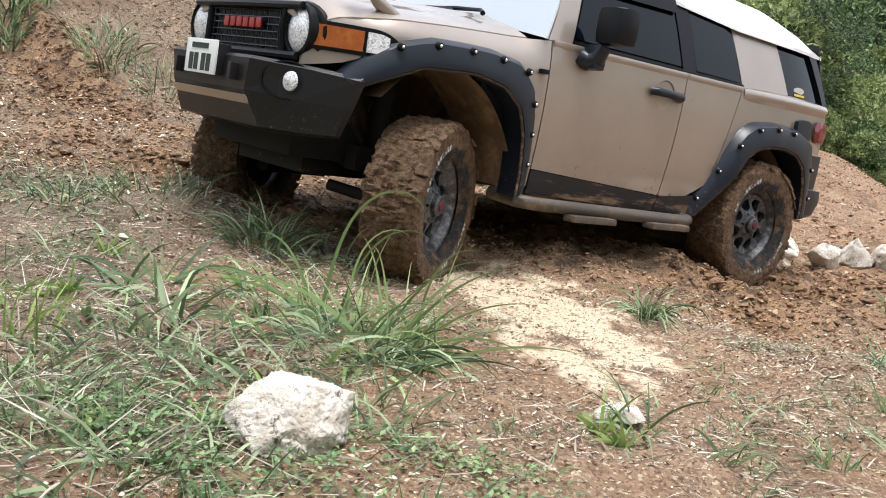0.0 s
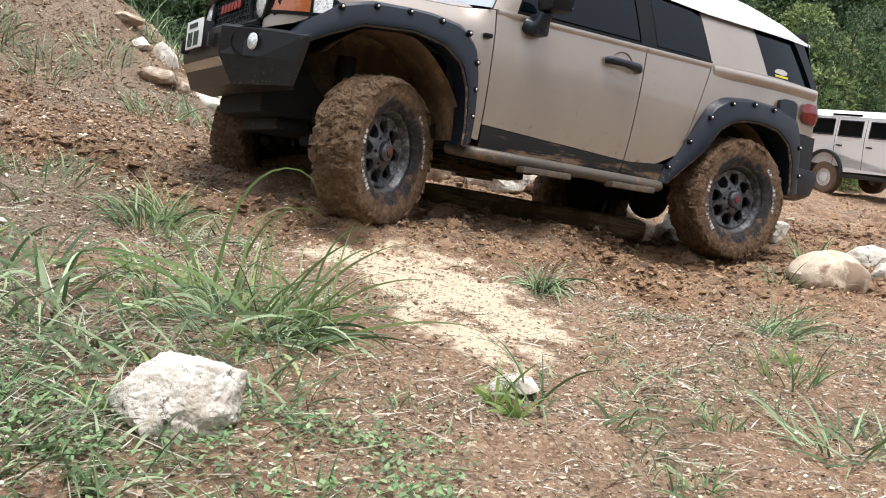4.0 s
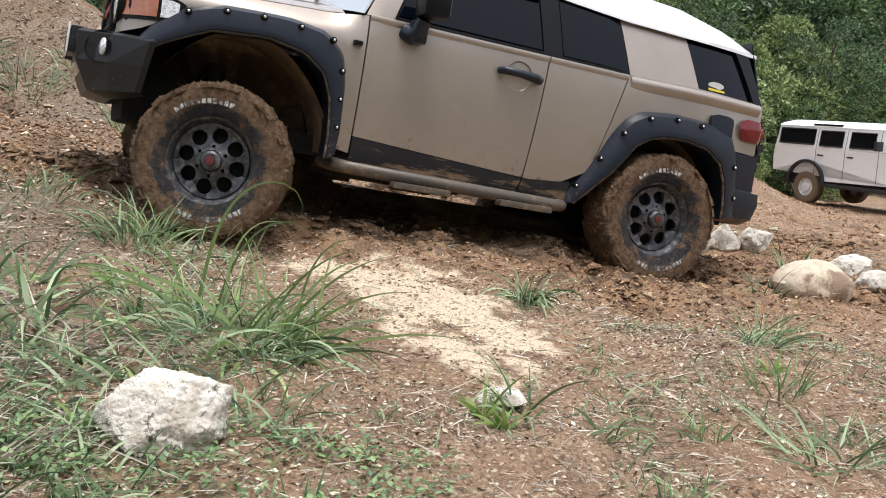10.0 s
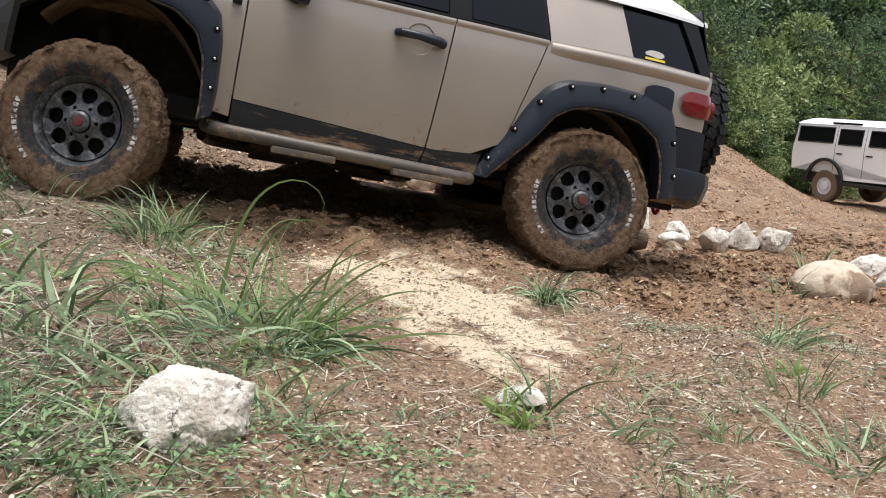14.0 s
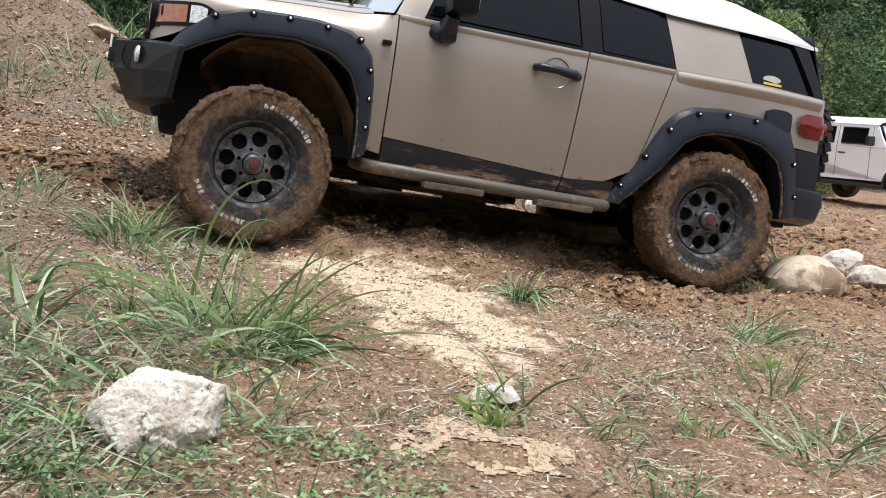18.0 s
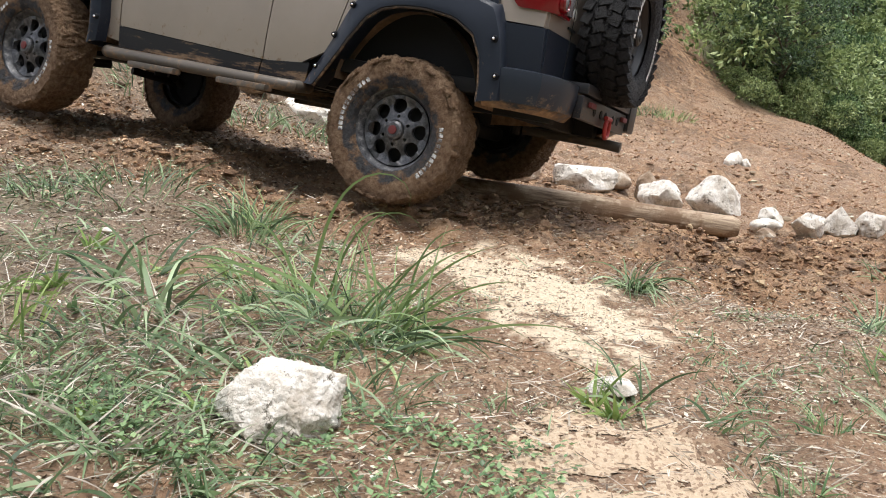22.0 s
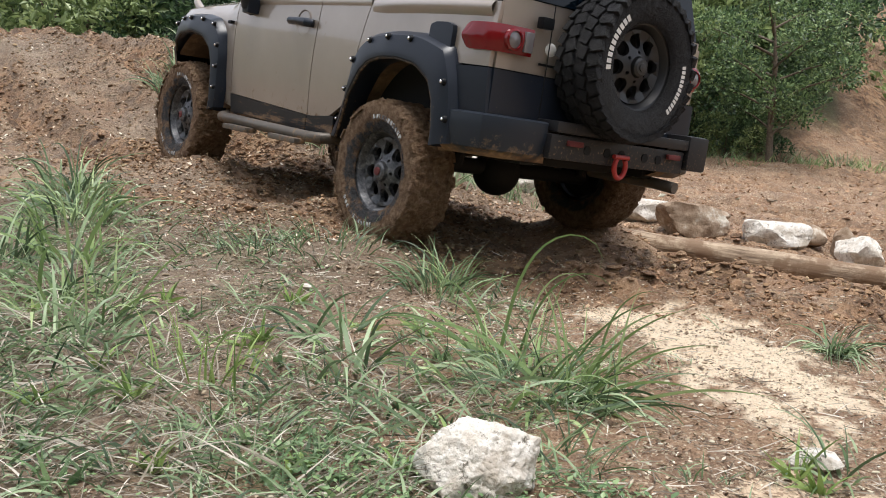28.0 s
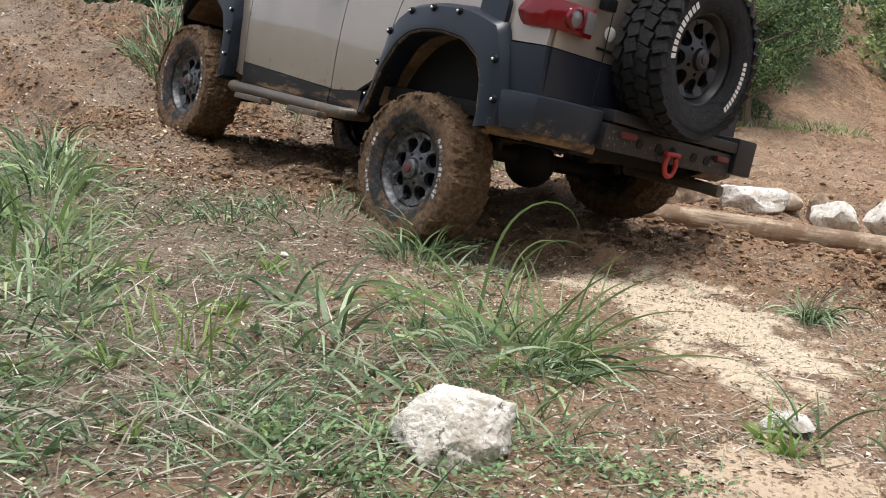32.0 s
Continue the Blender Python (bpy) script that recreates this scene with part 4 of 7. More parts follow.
def cover_mask(x, y):
    h = hill_depth(x, y)
    g = step(-.3, .9, h + 1.2 * rough(x, y, 2.0, 71, 3) - .75 * (h <= 0))
    g = g * (1 - .95 * trail_mask(x, y))
    mound = .30 * step(.12, .35, rough(x, y, 1.1, 77, 4)) * step(8.2, 9.5, y) * (1 - step(-2, 0, x)) * (1 - step(14, 17, y))
    lie = .40 - .40 * (x + 1.45) - .10 * (y - 3.2) + .14 * step(-.9, -1.4, x) + .30 * np.exp(-((x + .75) / .55) ** 2 - ((y - 2.35) / .22) ** 2)
    near = np.clip(np.clip(lie, -.45, .45) + 1.7 * rough(x, y, .50, 81, 4), 0, .6) * (1 - step(4.9, 5.7, y)) * step(-4.8, -3.4, x)
    return np.clip(np.maximum(np.maximum(g, mound), near), 0, 1)


xs = spaced((-75, -16, 3.0), (-16, -9.5, .40), (-9.5, -4.2, .05), (-4.2, 3.6, .028), (3.6, 12.0, .12), (12.0, 18, .5), (18, 75, 3.0))
ys = spaced((-60, -3, 3.0), (-3, 1.6, .3), (1.6, 8.6, .028), (8.6, 13, .05), (13, 21, .14), (21, 32, .4), (32, 85, 3.0))
GX, GY = np.meshgrid(xs, ys)
GZ = ground_height(GX, GY)
nx, ny = len(xs), len(ys)
me = bpy.data.meshes.new("ground")
me.vertices.add(nx * ny)
me.vertices.foreach_set("co", np.stack([GX, GY, GZ], -1).ravel())
I, J = np.meshgrid(np.arange(nx - 1), np.arange(ny - 1))
q = (J * nx + I).ravel()
quads = np.stack([q, q + 1, q + nx + 1, q + nx], 1)
me.loops.add(quads.size)
me.loops.foreach_set("vertex_index", quads.ravel())
me.polygons.add(len(quads))
me.polygons.foreach_set("loop_start", np.arange(len(quads)) * 4)
me.polygons.foreach_set("use_smooth", np.ones(len(quads), bool))
me.update()
def pale_mask(x, y):
    """Drier, greyer earth up the slope."""
    return step(-.6, -2.4, x + .25 * rough(x, y, .8, 55, 3)) * (1 - .85 * churn(x, y))


for key, fn in (("sand", sand_mask), ("mud", lambda x, y: np.maximum(churn(x, y), trail_mask(x, y) * np.clip(.62 + 1.4 * rough(x, y, .7, 88, 4), 0, 1))), ("cover", cover_mask), ("pale", pale_mask)):
    at = me.attributes.new(key, "FLOAT", "POINT")
    at.data.foreach_set("value", fn(GX, GY).ravel())

SOIL = material("soil", (.25, .15, .09), .9)


def attr(m, key):
    a = m.node_tree.nodes.new("ShaderNodeAttribute")
    a.attribute_name = key
    return a.outputs["Fac"]


wp = coords(SOIL, True)


def flakes(m, co, scale):
    """Crisp-edged flakes of random tone: (tone 0 to 1, distance from the middle)."""
    v = node(m, "ShaderNodeTexVoronoi", Scale=scale)
    warp = node(m, "ShaderNodeTexNoise", Scale=scale * .7, Detail=3.0)
    wire(m, co, warp.inputs["Vector"])
    add = m.node_tree.nodes.new("ShaderNodeVectorMath")
    add.operation = "MULTIPLY_ADD"
    add.inputs[1].default_value = (1.2 / scale,) * 3
    wire(m, warp.outputs["Color"], add.inputs[0])
    wire(m, co, add.inputs[2])
    wire(m, add.outputs[0], v.inputs["Vector"])
    bw = m.node_tree.nodes.new("ShaderNodeSeparateColor")
    wire(m, v.outputs["Color"], bw.inputs[0])
    return bw.outputs[0], v.outputs["Distance"]


n_big, n_mid, n_fine = noise_node(SOIL, wp, 1.3, 5), noise_node(SOIL, wp, 9.0, 8, .7), noise_node(SOIL, wp, 55.0, 8, .75)
chip, _ = flakes(SOIL, wp, 95.0)
slab, _ = flakes(SOIL, wp, 13.0)
dry = ramp(SOIL, n_fine, [(.30, (0.140, 0.086, 0.052)), (.45, (0.340, 0.228, 0.146)), (.60, (0.510, 0.372, 0.250)), (.74, (0.72, 0.595, 0.435))])
dry = mix(SOIL, ramp(SOIL, chip, [(.89, (0, 0, 0)), (.92, (.8,) * 3)]), dry, (0.775, 0.672, 0.497))
dry = mix(SOIL, ramp(SOIL, chip, [(.20, (.85,) * 3), (.25, (0, 0, 0))]), dry, (0.080, 0.048, 0.030))
red = ramp(SOIL, n_mid, [(.30, (0.20, 0.104, 0.056)), (.52, (0.40, 0.225, 0.122)), (.72, (0.57, 0.375, 0.225))])
red = mix(SOIL, ramp(SOIL, chip, [(.92, (0, 0, 0)), (.95, (.8,) * 3)]), red, (0.711, 0.586, 0.410))
base = mix(SOIL, ramp(SOIL, n_big, [(.34, (.18,) * 3), (.66, (.78,) * 3)]), dry, red)
wet = ramp(SOIL, n_mid, [(.30, (0.085, 0.044, 0.024)), (.5, (0.27, 0.138, 0.068)), (.68, (0.47, 0.268, 0.140))])
wet = mix(SOIL, ramp(SOIL, slab, [(.5, (0, 0, 0)), (.85, (.75,) * 3)]), wet, (0.495, 0.315, 0.176))
wet = mix(SOIL, ramp(SOIL, slab, [(.15, (.8,) * 3), (.38, (0, 0, 0))]), wet, (0.074, 0.042, 0.024))
wet = mix(SOIL, ramp(SOIL, n_fine, [(.45, (0, 0, 0)), (.8, (.5,) * 3)]), wet, (0.388, 0.249, 0.143))
base = mix(SOIL, attr(SOIL, "mud"), base, wet)
grey_ = ramp(SOIL, n_fine, [(.30, (0.057, 0.045, 0.033)), (.45, (0.172, 0.140, 0.103)), (.60, (0.277, 0.235, 0.180)), (.74, (0.477, 0.440, 0.371))])
base = mix(SOIL, ramp(SOIL, attr(SOIL, "pale"), [(0, (0, 0, 0)), (1, (.7,) * 3)]), base, grey_)
leafy = ramp(SOIL, n_mid, [(.30, (.034, .050, .022)), (.5, (.095, .135, .055)), (.72, (.21, .25, .12))])
base = mix(SOIL, ramp(SOIL, attr(SOIL, "cover"), [(.50, (0, 0, 0)), (.95, (.8,) * 3)]), base, leafy)
n_wide = noise_node(SOIL, wp, 2.4, 7, .62)
base = mix(SOIL, ramp(SOIL, n_wide, [(.36, (.40,) * 3), (.55, (0, 0, 0))]), base, (0.129, 0.078, 0.044))
base = mix(SOIL, ramp(SOIL, n_wide, [(.56, (0, 0, 0)), (.72, (.4,) * 3)]), base, (0.516, 0.390, 0.258))
grit = ramp(SOIL, n_fine, [(.25, (.54, .38, .24)), (.40, (.84, .66, .46)), (.7, (.93, .80, .61))])
grit = mix(SOIL, ramp(SOIL, chip, [(.09, (.7,) * 3), (.15, (0, 0, 0))]), grit, (.30, .19, .11))
base = mix(SOIL, attr(SOIL, "sand"), base, grit)
shade(SOIL, base, ramp(SOIL, n_mid, [(.3, (.6,) * 3), (.7, (.95,) * 3)]))
hsum = SOIL.node_tree.nodes.new("ShaderNodeMath")
hsum.operation = "ADD"
wire(SOIL, n_mid, hsum.inputs[0])
wire(SOIL, n_fine, hsum.inputs[1])
hsum2 = SOIL.node_tree.nodes.new("ShaderNodeMath")
hsum2.operation = "ADD"
wire(SOIL, hsum.outputs[0], hsum2.inputs[0])
wire(SOIL, chip, hsum2.inputs[1])
relief(SOIL, hsum2.outputs[0], .95, .025)
me.materials.append(SOIL)
ground = tagged(new("ground", me), "reddish brown churned dirt with tracks and pale sand", "ground", kind="structure")

# ---- stones, clods, litter ----
STONE = material("pale_stone", (.5, .45, .37), .85)
co = coords(STONE)
tone = ramp(STONE, noise_node(STONE, co, 7.0, 8, .7), [(.30, (.28, .22, .16)), (.40, (.60, .54, .46)), (.52, (.76, .72, .65)), (.8, (.88, .85, .80))])
stain = ramp(STONE, noise_node(STONE, co, 4.6, 7, .68), [(.49, (0, 0, 0)), (.60, (.75,) * 3)])
tone = mix(STONE, stain, tone, (.34, .28, .21))
pits = ramp(STONE, noise_node(STONE, co, 17.0, 8, .78), [(.38, (1, 1, 1)), (.44, (0, 0, 0))])
tone = mix(STONE, pits, tone, (.13, .11, .08))
shade(STONE, tone)
relief(STONE, noise_node(STONE, co, 16.0, 7, .68), .8, .03)
EARTHY = material("muddy_stone", (.3, .2, .13), .9)
co = coords(EARTHY)
shade(EARTHY, ramp(EARTHY, noise_node(EARTHY, co, 5.0, 8, .7), [(.40, (.20, .13, .08)), (.55, (.36, .27, .19)), (.66, (.62, .57, .48))]))
relief(EARTHY, noise_node(EARTHY, co, 18.0, 8, .7), .8, .03)


CREAM = material("cream_stone", (.6, .5, .38), .85)
co = coords(CREAM)
tone = ramp(CREAM, noise_node(CREAM, co, 9.0, 8, .7), [(.30, (.34, .26, .18)), (.45, (.58, .48, .36)), (.7, (.72, .63, .50))])
tone = mix(CREAM, ramp(CREAM, noise_node(CREAM, co, 2.6, 5, .6), [(.52, (0, 0, 0)), (.58, (.9,) * 3)]), tone, (.22, .14, .09))
shade(CREAM, tone)
relief(CREAM, noise_node(CREAM, co, 22.0, 9, .7), .6, .02)


def rock(x, y, w, d, h, seed, mat=STONE, turn=0.0, sink=.2, cuts=16, label="pale weathered rock on the dirt", z=None, detail=4, name="rock"):
    rnd = random.Random(seed)
    bm = bmesh.new()
    bmesh.ops.create_icosphere(bm, subdivisions=detail, radius=1.0)
    planes = []
    for k in range(cuts):
        v = Vector((rnd.gauss(0, 1), rnd.gauss(0, 1), rnd.gauss(0, .9))).normalized()
        planes.append((v, rnd.uniform(.66, .95)))
    off = Vector((seed * 3.1, seed * 1.7, seed))
    for v in bm.verts:
        u = v.co.normalized()
        r = 1.15 if cuts else 1.0
        for n, dist in planes:
            c = u.dot(n)
            if c > .15:
                r = min(r, dist / c)
        r += .07 * noise.noise(u * 2.2 + off) + .045 * noise.noise(u * 5.5 + off) + .022 * noise.noise(u * 13 + off)
        v.co = Vector((u.x * r * w / 2, u.y * r * d / 2, u.z * r * h / 2))
    ob = part(name, bm, mat)
    zz = gz(x, y) if z is None else z
    ob.matrix_basis = pose(x, y, zz + h * (.5 - sink), rnd.uniform(-6, 6), rnd.uniform(-6, 6), turn)
    return tagged(ob, label, "rock")


def hero_rock():
    """The near angular boulder: a broad slanting face, a pointed shoulder, an undercut foot."""
    up, ahead, right = Vector((0, .39, .92)), Vector((0, .92, -.39)), Vector((1, 0, 0))
    planes = []
    for a, b, c, d in ((-.605, .796, 0, .137), (.30, .955, 0, .136), (.975, -.15, 0, .180), (.50, -.87, 0, .140), (-.244, -.97, 0, .126), (-.743, -.67, 0, .142), (-.97, .25, 0, .186), (0, 0, 1, .14),
                       (-.05, .50, -.86, .112), (-.30, .22, -.93, .112), (.35, .25, -.90, .120), (.05, -.42, -.90, .138), (.85, -.15, -.50, .165), (-.80, -.15, -.58, .158), (.45, -.75, -.48, .142), (.15, .85, -.50, .128)):
        planes.append(((right * a + up * b + ahead * c).normalized(), d))
    bm = bmesh.new()
    bmesh.ops.create_icosphere(bm, subdivisions=6, radius=1.0)
    for v in bm.verts:
        u = v.co.normalized()
        r = .3
        for n, d in planes:
            c = u.dot(n)
            if c > .1:
                r = min(r, d / c)
        p = u * r
        r += .005 * noise.noise(p * 11) + .006 * noise.noise(p * 24) + .007 * abs(noise.noise(p * 45)) + .004 * noise.noise(p * 90) + .002 * noise.noise(p * 180) - .022 * max(0, noise.noise(p * 16 + Vector((3, 1, 2))) - .22)
        ledge = p.dot(Vector((.35, .25, .90))) + .045 + .02 * noise.noise(p * 12)
        r += .008 * smooth_step(-ledge / .006) * (u.x > -.1) - .003
        v.co = u * r
    ob = part("boulder", bm, STONE)
    ob.matrix_basis = pose(-.74, 2.62, gz(-.74, 2.62) + .050, 0, 0, 15) @ Matrix.Diagonal((.95, .95, .97, 1))
    tagged(ob, "angular whitish boulder with brown stains among weeds", "rock")


hero_rock()
rock(2.30, 6.12, .50, .44, .34, 12, mat=CREAM, turn=10, sink=.24, cuts=0, label="smooth round cream boulder with a mud stain")
rock(2.92, 6.55, .46, .34, .18, 13, turn=-20)
rock(1.47, 8.97, 0.50, .42, 0.48, 14, turn=30, sink=.26, label="upright white rock behind the log")
rock(.98, 8.92, 0.46, .38, 0.36, 15, turn=-15, sink=.26)
rock(.86, 9.15, .24, .2, .34, 19, mat=EARTHY)
rock(.26, 8.82, 0.66, .44, 0.30, 16, turn=-8, sink=.26, label="long whitish rock behind the log")
rock(.58, 9.2, .34, .3, .22, 17, mat=EARTHY)
rock(-.43, 8.80, 0.60, .46, 0.36, 18, mat=EARTHY, turn=20, sink=.26)
rock(-.85, 9.35, 0.65, .42, 0.32, 20, turn=-25, sink=.26, label="long white rock half bedded in dirt")
rock(-.35, 9.9, .5, .3, .2, 41, mat=EARTHY, turn=10)
rock(2.42, 13.65, .30, .22, .38, 21, turn=45, cuts=9, label="split white rock standing in the yard")
rock(2.58, 13.6, .15, .14, .22, 43, turn=15, cuts=9)
rock(1.78, 8.35, .24, .2, .16, 22)
rock(2.03, 8.0, .30, .22, .20, 23, turn=15)
rock(1.86, 8.6, .26, .24, .18, 24, turn=60)
rock(2.27, 8.1, .28, .24, .30, 25, turn=-30, sink=.12)
rock(2.52, 8.05, .3, .26, .26, 26, sink=.12)
rock(3.05, 7.4, .4, .3, .2, 27)
rock(1.62, 7.6, .16, .14, .1, 28, mat=EARTHY)
rock(-3.0, 9.45, .46, .36, .26, 31, mat=EARTHY, sink=.52, turn=-15, label="flat pale rock on the bank")
rock(-2.38, 9.62, .66, .42, .30, 32, sink=.52, turn=-20, label="broad pale rock on the bank")
rock(-3.04, 10.0, .28, .24, .34, 33, sink=.52, turn=20)
rock(-3.55, 10.2, .46, .34, .20, 34, mat=EARTHY, sink=.52, turn=-10)
rock(-3.28, 9.9, .30, .24, .18, 35, sink=.52, turn=-35)
rock(-2.72, 9.5, .2, .2, .2, 36, mat=EARTHY)
rock(-2.0, 9.5, .26, .24, .24, 37)
rock(.235, 3.33, .17, .12, .08, 38, sink=.2, detail=3, label="small flat white stone in the soil")
rock(-1.98, 5.20, .045, .04, .03, 39, detail=2)
rock(-2.05, 4.35, .07, .06, .04, 40, detail=2)
rock(-1.35, 4.15, .08, .06, .03, 42, detail=2)


def scatter(n, area, keep, seed):
    """Random places in a box of the plan, kept by a density between 0 and 1."""
    rng = np.random.default_rng(seed)
    x, y = rng.uniform(area[0], area[1], n), rng.uniform(area[2], area[3], n)
    k = rng.uniform(0, 1, n) < keep(x, y)
    return x[k], y[k], rng


def pieces(name, verts, faces, mat, label, category, smooth=False):
    """Many small pieces of one shape as one object: verts (N, k, 3), faces of one piece."""
    n, k, _ = verts.shape
    me = bpy.data.meshes.new(name)
    f = np.array(faces)
    all_f = (f[None] + (np.arange(n) * k)[:, None, None]).reshape(-1, f.shape[1])
    me.vertices.add(n * k)
    me.vertices.foreach_set("co", verts.reshape(-1))
    me.loops.add(all_f.size)
    me.loops.foreach_set("vertex_index", all_f.reshape(-1))
    me.polygons.add(len(all_f))
    me.polygons.foreach_set("loop_start", np.arange(len(all_f)) * f.shape[1])
    me.polygons.foreach_set("use_smooth", np.full(len(all_f), smooth))
    me.update()
    me.materials.append(mat)
    return me if not label else tagged(new(name, me), label, category, kind="stuff")


def island(m):
    return m.node_tree.nodes.new("ShaderNodeNewGeometry").outputs["Random Per Island"]


def lumps(name, n, area, keep, smin, smax, mat, label, category, seed, flat=.7, jag=.5):
    x, y, rng = scatter(n, area, keep, seed)
    t = (1 + 5 ** .5) / 2
    v = np.array([(-1, t, 0), (1, t, 0), (-1, -t, 0), (1, -t, 0), (0, -1, t), (0, 1, t), (0, -1, -t), (0, 1, -t), (t, 0, -1), (t, 0, 1), (-t, 0, -1), (-t, 0, 1)]) / 1.9
    f = [(0, 11, 5), (0, 5, 1), (0, 1, 7), (0, 7, 10), (0, 10, 11), (1, 5, 9), (5, 11, 4), (11, 10, 2), (10, 7, 6), (7, 1, 8), (3, 9, 4), (3, 4, 2), (3, 2, 6), (3, 6, 8), (3, 8, 9), (4, 9, 5), (2, 4, 11), (6, 2, 10), (8, 6, 7), (9, 8, 1)]
    m = len(x)
    s = smin + (smax - smin) * rng.uniform(0, 1, m) ** 4
    P = v[None] * (1 + rng.uniform(-jag, jag * .8, (m, 12, 1)))
    P = P * np.stack([rng.uniform(.7, 1.3, m), rng.uniform(.7, 1.3, m), rng.uniform(.45, .9, m) * flat / .7], 1)[:, None]
    a = rng.uniform(0, math.tau, m)
    c, d = np.cos(a)[:, None], np.sin(a)[:, None]
    P = np.stack([P[..., 0] * c - P[..., 1] * d, P[..., 0] * d + P[..., 1] * c, P[..., 2]], -1) * (s / 2)[:, None, None]
    P = P + np.stack([x, y, ground_height(x, y) - s * .02], 1)[:, None]
    return pieces(name, P, f, mat, label, category)


CLOD = material("mud_clods", MUD, .85)
shade(CLOD, ramp(CLOD, island(CLOD), [(0, (0.095, 0.056, 0.030)), (.4, (0.200, 0.117, 0.059)), (.8, (0.330, 0.207, 0.113)), (1, (0.460, 0.339, 0.206))]))
PEBBLE = material("pebbles", (0.500, 0.477, 0.372), .85)
shade(PEBBLE, ramp(PEBBLE, island(PEBBLE), [(0, (0.130, 0.095, 0.061)), (.35, (0.330, 0.249, 0.162)), (.7, (0.480, 0.424, 0.299)), (.93, (0.550, 0.509, 0.382)), (1, (0.800, 0.806, 0.676))]))
lumps("mud_clods", 150000, (-5.5, 4.5, 4.6, 9.4), lambda x, y: np.clip(churn(x, y) * 1.1 - .35, 0, 1), .008, .046, CLOD, "loose lumps of churned reddish mud", "mud", 101, .65)
def slabs(name, n, area, keep, smin, smax, label, seed):
    """Torn lumps of the soil itself."""
    ob = lumps(name, n, area, keep, smin, smax, SOIL, label, "mud", seed, .5, .32)
    k = len(ob.data.vertices)
    ob.data.attributes.new("mud", "FLOAT", "POINT").data.foreach_set("value", np.full(k, .75))


slabs("mud_slabs", 24000, (-5.0, 4.0, 4.7, 9.2), lambda x, y: np.clip(churn(x, y) * 1.6 - .75, 0, 1), .02, .11, "torn slabs of churned reddish mud", 105)
slabs("bank_slabs", 12000, (-10.5, -3.0, 6.6, 12.0), lambda x, y: np.clip(churn(x, y) * 1.6 - .5, 0, 1), .015, .08, "torn slabs of mud along the bank's ruts", 106)
slabs("yard_slabs", 9000, (-2, 7, 8.8, 19), lambda x, y: np.clip(churn(x, y) * 1.6 - .4, 0, 1), .03, .18, "torn slabs of mud over the yard", 107)
lumps("bank_gravel", 26000, (-8.5, -1.8, 5.2, 10.5), lambda x, y: .25 + .5 * (rough(x, y, .5, 98, 3) > 0), .008, .036, PEBBLE, "loose gravel and earth crumbs on the bank", "gravel", 108, .45)
lumps("bank_clods", 48000, (-11, -2.0, 6.0, 13.0), lambda x, y: .15 + .5 * (rough(x, y, .7, 93, 3) > .05), .010, .060, CLOD, "earth lumps over the bank", "mud", 104, .65)
lumps("gravel", 60000, (-3.2, 3.2, 1.9, 6.2), lambda x, y: .22 + .3 * (rough(x, y, .5, 91, 3) > 0), .006, .026, PEBBLE, "scattered gravel and earth flakes", "gravel", 102, .35)
lumps("yard_stones", 9000, (-4, 12, 8.5, 22), lambda x, y: (.15 + .5 * (rough(x, y, 1.1, 94, 3) > 0)) * (1 - cover_mask(x, y)), .02, .11, PEBBLE, "loose stones and clods over the far yard", "gravel", 103, .5)


CHIP = material("chips", (.4, .3, .2), .8)
shade(CHIP, ramp(CHIP, island(CHIP), [(0, (.085, .054, .034)), (.25, (.21, .140, .088)), (.5, (.37, .265, .175)), (.75, (.52, .41, .29)), (1, (.78, .70, .57))]))


MUDCHIP = material("mud_chips", (.4, .25, .15), .85)
shade(MUDCHIP, ramp(MUDCHIP, island(MUDCHIP), [(0, (.13, .068, .036)), (.35, (.30, .165, .088)), (.7, (.46, .275, .155)), (1, (.64, .45, .30))]))


def chips(name, n, area, keep, smin, smax, label, seed, mat=CHIP):
    """Flat torn bits of bark, leaf and earth lying at odd tilts."""
    x, y, rng = scatter(n, area, keep, seed)
    m = len(x)
    s = smin + (smax - smin) * rng.uniform(0, 1, m) ** 3
    a, tilt, w = rng.uniform(0, math.tau, m), rng.normal(0, .35, m), rng.uniform(.25, .8, m)
    u = np.stack([np.cos(a) * np.cos(tilt), np.sin(a) * np.cos(tilt), np.sin(tilt)], 1) * s[:, None]
    v = np.stack([-np.sin(a), np.cos(a), rng.normal(0, .3, m)], 1) * (s * w)[:, None]
    o = np.stack([x, y, ground_height(x, y) + .004 + s * .16], 1)
    top = np.array([0, 0, 1.0]) * (s * .10)[:, None]
    P = np.stack([o - u * .5, o - v * .5 + top, o + u * rng.uniform(.35, .6, m)[:, None], o + v * .45, o - np.array([0, 0, 1.0]) * (s * .25)[:, None]], 1)
    return pieces(name, P, [(0, 1, 2), (0, 2, 3), (0, 4, 1), (1, 4, 2), (2, 4, 3), (3, 4, 0)], mat, label, "litter")


